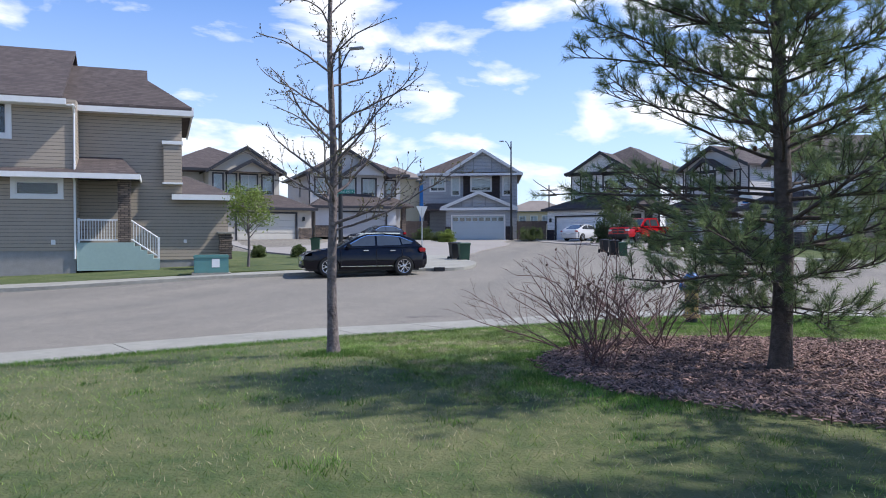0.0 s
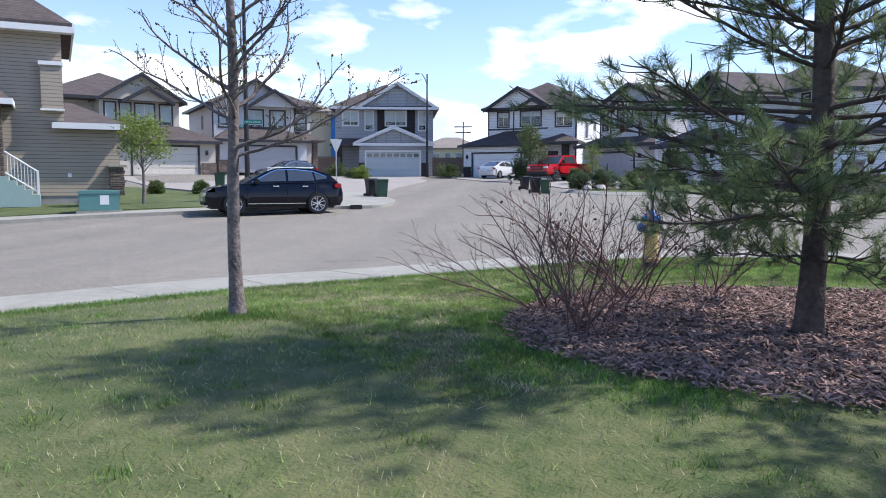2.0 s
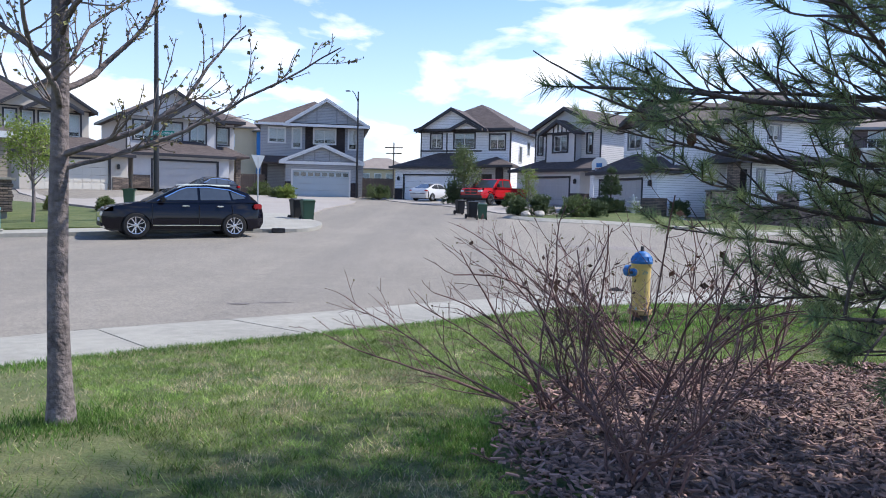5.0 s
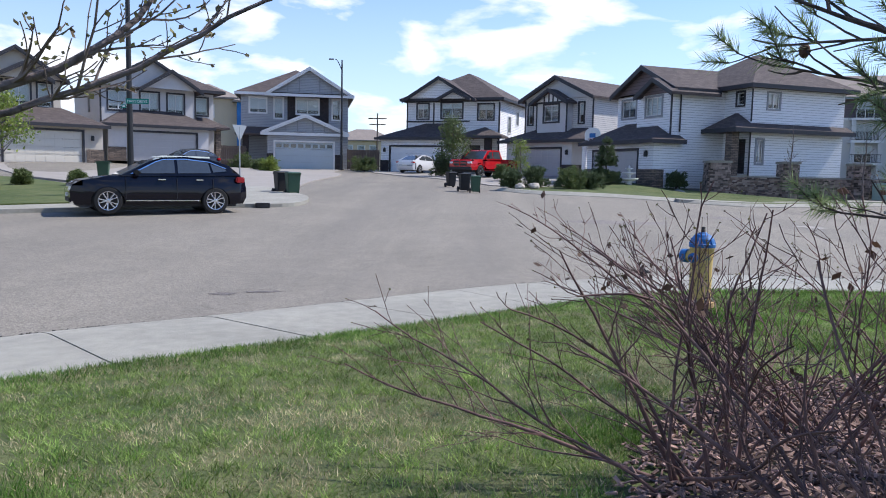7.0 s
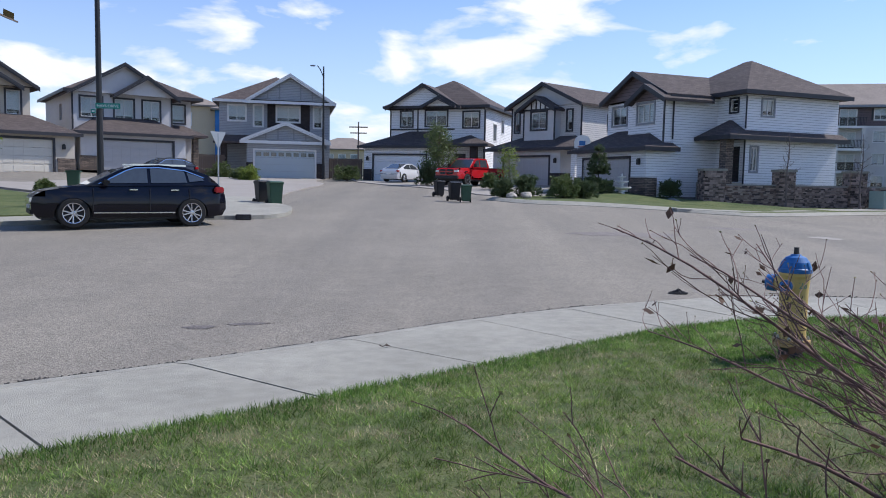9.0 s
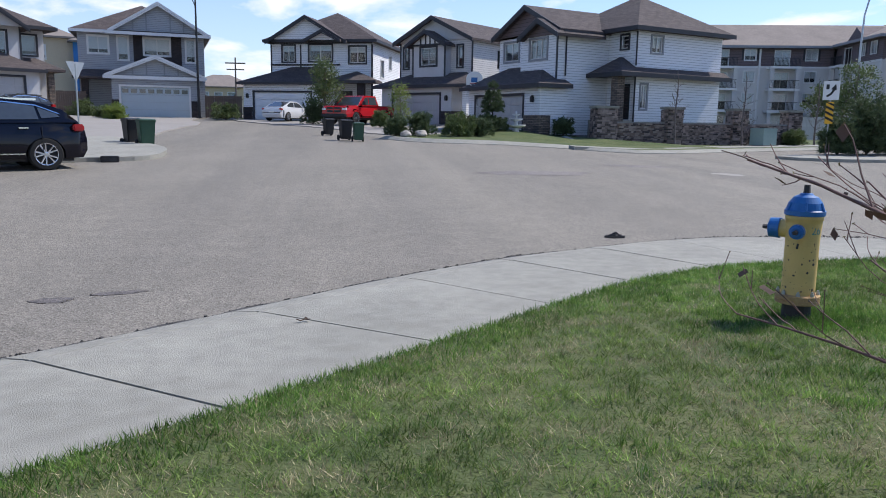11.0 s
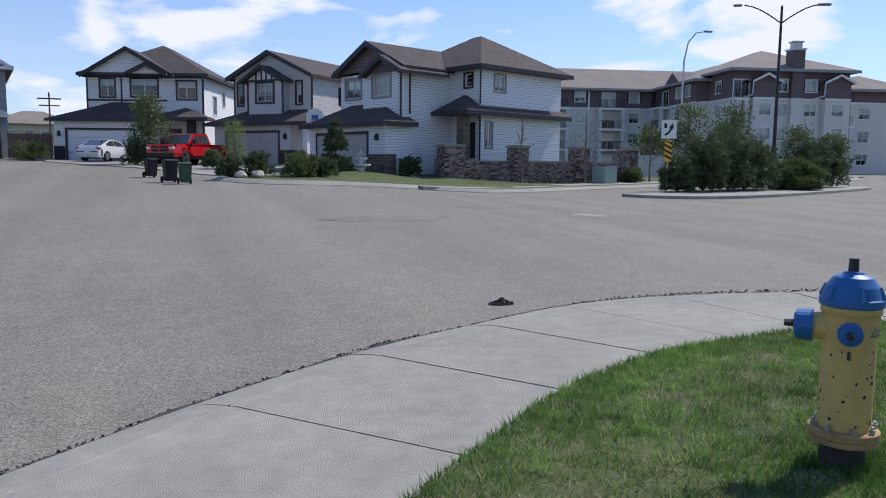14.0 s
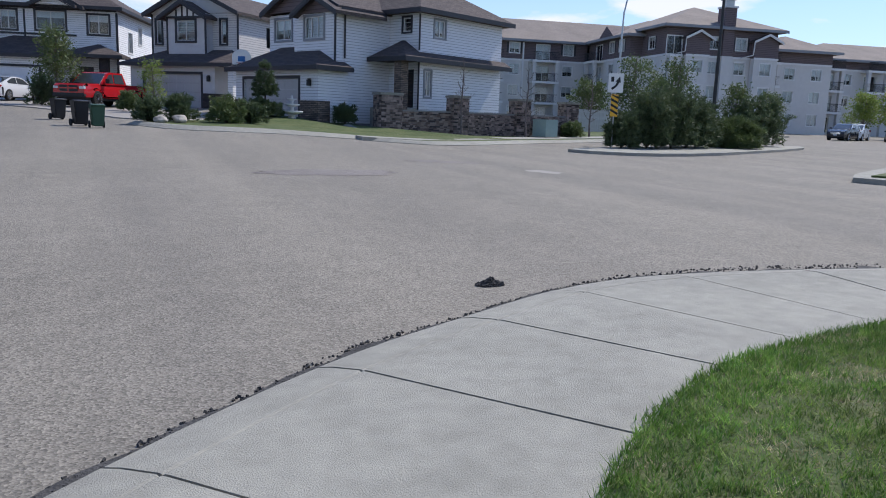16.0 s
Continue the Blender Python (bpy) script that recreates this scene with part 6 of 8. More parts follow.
def suv(m, paint, label, name="car", group=""):
    c = thing(name, m, label, "car", group)
    r, f, b = 0.365, 1.42, -1.38
    body = [(2.20, 0.26), (2.31, 0.42), (2.32, 0.62), (2.26, 0.78), (2.05, 0.90), (1.55, 0.99), (0.95, 1.06), (-0.6, 1.10), (-1.7, 1.13), (-2.12, 1.10), (-2.26, 0.92), (-2.30, 0.70), (-2.30, 0.45), (-2.20, 0.28)]
    low = [(-2.0, 0.27)] + arch(b, r, 0.27)[::-1] + arch(f, r, 0.27)[::-1]
    part("body", shaped(body + low, 0.90, 0.05, 0.5, 1.1, 0.16), M[paint], c)
    roof = [(1.12, 1.02), (0.28, 1.46), (-0.05, 1.55), (-0.6, 1.58), (-1.25, 1.53), (-1.80, 1.36), (-2.12, 1.08)]
    part("cabin", shaped(roof, 0.84, 0.22, 1.05, 1.58, 0.05), M[paint], c)
    side_glass(c, [(0.78, 1.10), (0.20, 1.40), (-0.02, 1.475), (-0.30, 1.49), (-0.30, 1.12)], 0.845, 0.22, 1.05, 1.58)
    side_glass(c, [(-0.38, 1.12), (-0.38, 1.49), (-0.9, 1.475), (-1.22, 1.42), (-1.28, 1.14)], 0.845, 0.22, 1.05, 1.58)
    side_glass(c, [(-1.34, 1.16), (-1.28, 1.40), (-1.66, 1.27), (-1.72, 1.20)], 0.845, 0.22, 1.05, 1.58)
    side_glass(c, [(0.86, 1.085), (0.20, 1.43), (-0.02, 1.505), (-0.6, 1.525), (-1.25, 1.46), (-1.74, 1.27), (-1.70, 1.265), (-1.25, 1.435), (-0.6, 1.50), (-0.02, 1.48), (0.20, 1.405), (0.80, 1.085)], 0.85, 0.22, 1.05, 1.58, "window_trim", "chrome")
    end_glass(c, (1.09, 1.05), (0.30, 1.46), 0.74, 0.62, "windscreen")
    end_glass(c, (-2.08, 1.12), (-1.80, 1.36), 0.66, 0.58, "rear_window")
    for s in (-1, 1):
        part("headlight", boxes((1.98, 2.20, s * 0.58 - 0.16, s * 0.58 + 0.16, 0.72, 0.86), bevel=0.03), M["lamp_clear"], c)
        part("tail_light", boxes((-2.22, -1.98, s * 0.80 - 0.09, s * 0.80 + 0.09, 0.88, 1.04), bevel=0.03), M["lamp_red"], c)
        part("mirror", boxes((0.62, 0.80, s * 0.98 - 0.11, s * 0.98 + 0.11, 1.06, 1.19), bevel=0.04), M[paint], c)
        part("sill_strip", boxes((-0.95, 0.98, s * 0.905 - 0.012, s * 0.905 + 0.012, 0.36, 0.385)), M["chrome"], c)
        for x in (0.05, -0.95):
            part("door_handle", boxes((x - 0.1, x + 0.1, s * 0.875 - 0.03, s * 0.875 + 0.03, 0.93, 0.96), bevel=0.008), M["chrome"], c)
        part("roof_rail", boxes((-1.3, 0.05, s * 0.62 - 0.015, s * 0.62 + 0.015, 1.555, 1.60), bevel=0.01), M["chrome"], c)
        part("arch_liner", boxes((b - 0.36, b + 0.36, s * 0.60 - 0.12, s * 0.60 + 0.12, 0.2, 0.74), (f - 0.36, f + 0.36, s * 0.60 - 0.12, s * 0.60 + 0.12, 0.2, 0.74)), M["plastic_dark"], c)
        for x in (b, f):
            wheel(c, x, s * 0.79, r, s)
    for s in (-1, 1):
        part("fog_lamp", boxes((2.10, 2.26, s * 0.62 - 0.08, s * 0.62 + 0.08, 0.44, 0.52), bevel=0.02), M["lamp_clear"], c)
        for x in (0.98, -0.34, -1.32):
            part("door_seam", boxes((x - 0.006, x + 0.006, s * 0.893 - 0.012, s * 0.893 + 0.012, 0.42, 0.98)), M["plastic_dark"], c)
    part("grille", boxes((2.24, 2.33, -0.42, 0.42, 0.56, 0.74), bevel=0.02), M["chrome"], c)
    part("lower_grille", boxes((2.24, 2.325, -0.55, 0.55, 0.32, 0.46), bevel=0.02), M["plastic_dark"], c)
    part("number_plate", boxes((2.31, 2.34, -0.15, 0.15, 0.47, 0.56)), M["sign_white"], c)
    part("underbody", boxes((-2.0, 2.1, -0.72, 0.72, 0.2, 0.5)), M["plastic_dark"], c)
    return c


def sedan(m, paint, label, group=""):
    c = thing("car", m, label, "car", group)
    r, f, b = 0.33, 1.35, -1.35
    body = [(2.15, 0.22), (2.27, 0.40), (2.24, 0.62), (2.0, 0.74), (1.05, 0.90), (-1.5, 0.96), (-2.1, 0.98), (-2.22, 0.82), (-2.25, 0.5), (-2.12, 0.24)]
    low = [(-1.9, 0.22)] + arch(b, r, 0.22)[::-1] + arch(f, r, 0.22)[::-1]
    part("body", shaped(body + low, 0.88, 0.06, 0.5, 1.0, 0.15), M[paint], c)
    part("cabin", shaped([(1.1, 0.88), (0.35, 1.32), (-0.1, 1.42), (-0.7, 1.41), (-1.9, 0.97)], 0.80, 0.2, 0.9, 1.42, 0.03), M[paint], c)
    side_glass(c, [(0.80, 0.98), (0.32, 1.26), (-0.05, 1.34), (-0.35, 1.345), (-0.35, 0.99)], 0.805, 0.2, 0.9, 1.42)
    side_glass(c, [(-0.43, 0.99), (-0.43, 1.345), (-0.75, 1.33), (-1.3, 1.12), (-1.25, 1.01)], 0.805, 0.2, 0.9, 1.42)
    end_glass(c, (1.08, 0.90), (0.36, 1.32), 0.70, 0.60, "windscreen")
    end_glass(c, (-1.8, 1.01), (-0.8, 1.38), 0.66, 0.60, "rear_window")
    for s in (-1, 1):
        part("headlight", boxes((1.95, 2.18, s * 0.6 - 0.16, s * 0.6 + 0.16, 0.6, 0.72), bevel=0.03), M["lamp_clear"], c)
        part("tail_light", boxes((-2.23, -2.0, s * 0.72 - 0.14, s * 0.72 + 0.12, 0.76, 0.88), bevel=0.03), M["lamp_red"], c)
        part("mirror", boxes((0.68, 0.82, s * 0.93 - 0.09, s * 0.93 + 0.09, 0.95, 1.06), bevel=0.03), M[paint], c)
        part("arch_liner", boxes((b - 0.34, b + 0.34, s * 0.60 - 0.12, s * 0.60 + 0.12, 0.15, 0.66), (f - 0.34, f + 0.34, s * 0.60 - 0.12, s * 0.60 + 0.12, 0.15, 0.66)), M["plastic_dark"], c)
        for x in (b, f):
            wheel(c, x, s * 0.78, r, s, 5)
    part("grille", boxes((2.2, 2.28, -0.5, 0.5, 0.36, 0.5), bevel=0.02), M["plastic_dark"], c)
    part("number_plate", boxes((-2.27, -2.23, -0.2, 0.2, 0.58, 0.7)), M["sign_white"], c)
    part("underbody", boxes((-1.9, 2.0, -0.7, 0.7, 0.16, 0.45)), M["plastic_dark"], c)
    return c


def pickup(m, paint, label):
    c = thing("pickup_truck", m, label, "pickup truck")
    r, f, b = 0.41, 1.75, -1.82
    body = [(2.75, 0.45), (2.86, 0.60), (2.86, 1.05), (2.72, 1.16), (1.35, 1.22), (-0.95, 1.24), (-0.95, 1.22), (-2.86, 1.24), (-2.9, 0.6), (-2.8, 0.5)]
    low = [(-2.5, 0.46)] + arch(b, r, 0.46)[::-1] + arch(f, r, 0.46)[::-1]
    part("body", shaped(body + low, 0.99, 0.03, 0.6, 1.2, 0.06, 2.85), M[paint], c)
    part("cabin", shaped([(1.42, 1.18), (0.72, 1.80), (0.4, 1.88), (-0.7, 1.88), (-0.95, 1.22)], 0.94, 0.14, 1.2, 1.9, 0.0), M[paint], c)
    side_glass(c, [(1.05, 1.28), (0.62, 1.72), (0.28, 1.78), (0.28, 1.28)], 0.945, 0.14, 1.2, 1.9)
    side_glass(c, [(0.18, 1.28), (0.18, 1.78), (-0.62, 1.78), (-0.72, 1.28)], 0.945, 0.14, 1.2, 1.9)
    end_glass(c, (1.38, 1.22), (0.74, 1.80), 0.84, 0.74, "windscreen")
    part("bed_cover", boxes((-2.8, -1.0, -0.82, 0.82, 1.20, 1.26), bevel=0.01), M["plastic_dark"], c)
    for s in (-1, 1):
        part("headlight", boxes((2.70, 2.88, s * 0.76 - 0.16, s * 0.76 + 0.16, 0.86, 1.04), bevel=0.03), M["lamp_clear"], c)
        part("tail_light", boxes((-2.93, -2.8, s * 0.88 - 0.09, s * 0.88 + 0.09, 0.85, 1.15), bevel=0.02), M["lamp_red"], c)
        part("mirror", boxes((0.95, 1.12, s * 1.1 - 0.12, s * 1.1 + 0.12, 1.26, 1.50), bevel=0.03), M["plastic_dark"], c)
        part("arch_liner", boxes((b - 0.42, b + 0.42, s * 0.68 - 0.12, s * 0.68 + 0.12, 0.3, 0.85), (f - 0.42, f + 0.42, s * 0.68 - 0.12, s * 0.68 + 0.12, 0.3, 0.85)), M["plastic_dark"], c)
        for x in (b, f):
            wheel(c, x, s * 0.87, r, s, 5, True)
    g = part("grille", boxes((2.80, 2.90, -0.55, 0.55, 0.74, 1.08), bevel=0.03), M["plastic_dark"], c)
    part("grille_bar", boxes((2.88, 2.915, -0.55, 0.55, 0.88, 0.95), (2.88, 2.915, -0.04, 0.04, 0.74, 1.08)), M[paint], g)
    part("bumper", boxes((2.72, 2.98, -0.95, 0.95, 0.45, 0.66), bevel=0.05), M["plastic_dark"], c)
    part("hood_scoop", boxes((1.6, 2.4, -0.35, 0.35, 1.19, 1.25), bevel=0.02), M["plastic_dark"], c)
    part("underbody", boxes((-2.7, 2.6, -0.8, 0.8, 0.32, 0.7)), M["plastic_dark"], c)
    return c


def on_road(x, y, yaw, dz=0.0):
    return pose(x, y, road_z(x, y) + dz, 0, 0, yaw)


suv(on_road(-8.95, 23.05, 214.5) @ pose(0, 0, 0, 0, 0, 0), "car_black", "glossy black crossover parked along the kerb")
suv(on_road(-20.2, 53.0, 232, 0.06), "car_grey", "dark blue-grey crossover parked on a driveway")
sedan(on_road(-4.9, 63.0, 62, 0.05), "car_white", "white sedan parked on a driveway, tail to the street")
pickup(on_road(0.25, 56.4, 235, 0.08), "car_red", "bright red pickup truck parked on a driveway")
for i, (x, y, kind, col) in enumerate(((63.0, 57.4, suv, "car_grey"), (66.2, 58.6, suv, "car_white"), (68.4, 56.0, sedan, "car_grey"), (71.4, 56.2, sedan, "car_black"), (74.5, 54.6, suv, "car_grey"))):
    kind(on_road(x, y, 200 + 6 * i, -0.02), col, ("dark" if "white" not in col else "white") + " car parked far off by the apartments", group="parked cars far off")


def wheelie_bin(x, y, yaw, material, label, s=1.0):
    b = thing("wheelie_bin", on_road(x, y, yaw, 0.0), label, "bin", "wheelie bins at the kerb")
    bm = bmesh.new()
    v = box(bm, -0.27 * s, 0.27 * s, -0.3 * s, 0.3 * s, 0.06, 0.98 * s)
    for q in v:
        if q.co.z < 0.5:
            q.co.x *= 0.8
            q.co.y *= 0.8
    bmesh.ops.bevel(bm, geom=bm.edges[:], offset=0.03, segments=2, affect="EDGES")
    part("body", bm, M[material], b)
    part("rim", boxes((-0.29 * s, 0.29 * s, -0.32 * s, 0.32 * s, 0.93 * s, 0.985 * s), bevel=0.015), M[material], b)
    bm = bmesh.new()
    prism(bm, [(-0.34 * s, 0.985 * s), (0.36 * s, 0.985 * s), (0.34 * s, 1.03 * s), (0.0, 1.07 * s), (-0.3 * s, 1.04 * s)], "y", -0.3 * s, 0.3 * s)
    bmesh.ops.bevel(bm, geom=bm.edges[:], offset=0.015, segments=2, affect="EDGES")
    part("lid", bm, M[material], b)
    part("handle", rods(((-0.36 * s, -0.22 * s, 0.97 * s), (-0.36 * s, 0.22 * s, 0.97 * s), 0.018)), M[material], b)
    for q in (-1, 1):
        part("wheel", rods(((-0.24 * s, q * 0.27 * s, 0.12), (-0.24 * s, q * 0.33 * s, 0.12), 0.12), n=16), M["tyre"], b)


wheelie_bin(-7.35, 31.9, -60, "bin_green", "dark green wheelie bin on the concrete walk", 0.88)
wheelie_bin(-8.0, 32.6, -50, "bin_black", "black wheelie bin with its lid open", 0.88)
wheelie_bin(-0.12, 36.6, -80, "bin_green", "dark green wheelie bin at the street's edge", 0.74)
wheelie_bin(-0.65, 37.6, -70, "bin_black", "black wheelie bin at the street's edge", 0.82)
wheelie_bin(-1.45, 41.5, -60, "bin_black", "black wheelie bin at the street's edge", 0.76)
wheelie_bin(-18.5, 38.5, 20, "bin_green", "dark green wheelie bin on the far driveway")


def lamp_post(x, y, h, label, arms, yaw=0, reach=1.6, group="street lamps"):
    """A dark tapered post with straight or bowed arms and flat heads."""
    p = thing("street_lamp", on_road(x, y, yaw, 0.05), label, "street lamp", group)
    part("base", rods(((0, 0, 0), (0, 0, 1.1), 0.13, 0.12), ((0, 0, 0), (0, 0, 0.06), 0.24, 0.24), n=14), M["black_paint"], p)
    part("pole", rods(((0, 0, 1.1), (0, 0, h), 0.105, 0.06), n=12), M["black_paint"], p)
    for s in arms:
        line = [(Vector((s * reach * t, 0, h - 0.9 + 0.95 * math.sin(t * 1.45))), 0.035) for t in (0, 0.2, 0.4, 0.6, 0.8, 1.0)]
        vs, fs = tubes([line], 8)
        a = raw("arm", vs, fs, M["black_paint"], p)
        part("lamp_head", boxes((s * reach - 0.12, s * reach + s * 0.55, -0.13, 0.13, h - 0.02, h + 0.08), bevel=0.03), M["trim_grey"], a)
    return p


lamp1 = lamp_post(-11.9, 27.6, 9.6, "tall black street lamp post on the far pavement", (1,), 0, 0.6)
lamp2 = lamp_post(-12.0, 66.6, 9.3, "black street lamp post before the slate-grey house", (-1,), 10, 0.55)
lamp3 = lamp_post(29.6, 39.6, 9.5, "tall black double street lamp on the median", (-1, 1), -25, 1.9)


def bowed_lamp(x, y, h):
    p = thing("street_lamp", on_road(x, y, 0, 0.0), "grey bowed street lamp beyond the median", "street lamp", "street lamps")
    line = [(Vector((0, 0, 0)), 0.10), (Vector((0, 0, h * 0.6)), 0.075), (Vector((0.05, 0, h * 0.8)), 0.06), (Vector((0.35, 0, h * 0.92)), 0.05), (Vector((1.0, 0, h * 0.985)), 0.045), (Vector((1.8, 0, h)), 0.04)]
    vs, fs = tubes([line], 10)
    raw("pole", vs, fs, M["galv"], p, True)
    part("lamp_head", boxes((1.7, 2.4, -0.13, 0.13, h - 0.05, h + 0.06), bevel=0.03), M["trim_grey"], p)


bowed_lamp(35.2, 55.2, 11.0)


def text(body, size, m, material, parent, name="lettering"):
    cu = bpy.data.curves.new(name, "FONT")
    cu.body, cu.size, cu.extrude, cu.align_x, cu.align_y = body, size, 0.001, "CENTER", "CENTER"
    ob = new(name, cu)
    ob.data.materials.append(material)
    ob.parent = parent
    ob.matrix_local = m


def street_signs():
    # street-name blades on the tall post
    s = thing("street_sign", on_road(-11.9, 27.6, 8, 0) @ pose(0, -0.14, 3.35) @ Matrix.Scale(0.72, 4), "green street-name sign blades on the lamp post", "street sign")
    b = part("blade", boxes((-0.10, 0.95, -0.012, 0.012, -0.11, 0.13), bevel=0.008), M["sign_green"], s)
    text("HAYS DRIVE", 0.17, pose(0.42, -0.0135, 0.0, 90), M["sign_white"], b)
    b2 = part("blade", boxes((-0.30, -0.10, -0.012, 0.012, -0.32, -0.15), bevel=0.008), M["sign_green"], s)
    part("letter_bar", boxes((-0.26, -0.14, -0.016, -0.012, -0.27, -0.2)), M["sign_white"], b2)
    # the back of a stop or give-way board on a thin post
    t = thing("traffic_sign", on_road(-9.2, 31.0, 62, 0.1), "plain grey back of a traffic sign on a thin post", "traffic sign")
    part("post", rods(((0, 0, 0), (0, 0, 2.55), 0.028), n=8), M["galv"], t)
    bm = bmesh.new()
    prism(bm, [(-0.38, 2.62), (0.38, 2.62), (0.0, 1.98)], "y", -0.006, 0.006)
    part("board", bm, M["galv"], t)
    # keep-right sign with the hazard marker
    k = thing("traffic_sign", on_road(19.5, 34.8, -31, 0.12), "white keep-to-one-side arrow sign above a striped hazard marker", "traffic sign")
    part("post", rods(((0, 0.03, 0), (0, 0.03, 3.1), 0.03), n=8), M["galv"], k)
    w = part("board", boxes((-0.31, 0.31, -0.012, 0.0, 2.28, 3.06), bevel=0.005), M["sign_white"], k, "white board with black arrow")
    line = [(-0.16, 2.42), (0.02, 2.55), (0.10, 2.72)]
    bm = bmesh.new()
    for (a, c), (d, e) in zip(line, line[1:]):
        n = Vector((-(e - c), d - a)).normalized() * 0.045
        prism(bm, [(a + n.x, c + n.y), (a - n.x, c - n.y), (d - n.x, e - n.y), (d + n.x, e + n.y)], "y", -0.018, -0.012)
    prism(bm, [(-0.02, 2.72), (0.2, 2.68), (0.16, 2.94)], "y", -0.019, -0.012)
    part("arrow", bm, M["sign_black"], w)
    part("median_mark", boxes((-0.2, -0.08, -0.018, -0.012, 2.72, 2.92)), M["sign_black"], w)
    y = part("hazard_marker", boxes((-0.15, 0.15, -0.012, 0.0, 1.30, 2.20), bevel=0.005), M["sign_yellow"], k, "yellow board with black diagonal stripes")
    for i in range(4):
        z = 1.36 + i * 0.22
        bm = bmesh.new()
        prism(bm, [(-0.15, z + 0.16), (0.15, z), (0.15, z + 0.10), (-0.15, min(2.2, z + 0.26))], "y", -0.017, -0.012)
        part("stripe", bm, M["sign_black"], y)


street_signs()


def utility_box(x, y, yaw, w, d, h, material, label, sheet_label=True):
    u = thing("utility_box", on_road(x, y, yaw, 0.13), label, "utility box")
    part("plinth", boxes((-w / 2 - 0.08, w / 2 + 0.08, -d / 2 - 0.08, d / 2 + 0.08, -0.2, 0.05)), M["concrete"], u)
    part("cabinet", boxes((-w / 2, w / 2, -d / 2, d / 2, 0.05, h - 0.12), bevel=0.015), M[material], u)
    part("lid", boxes((-w / 2 - 0.02, w / 2 + 0.02, -d / 2 - 0.02, d / 2 + 0.02, h - 0.13, h), bevel=0.03), M[material], u)
    if sheet_label:
        part("label_plate", boxes((0.02, 0.3, -d / 2 - 0.008, -d / 2, h * 0.35, h * 0.8)), M["sign_white"], u)


utility_box(-14.6, 21.7, 33, 1.25, 0.8, 0.72, "ubox", "green metal utility box with a white label on the lawn")
utility_box(21.75, 43.6, 20, 1.05, 0.9, 0.95, "ubox_pale", "pale green metal utility box by the stone wall", False)


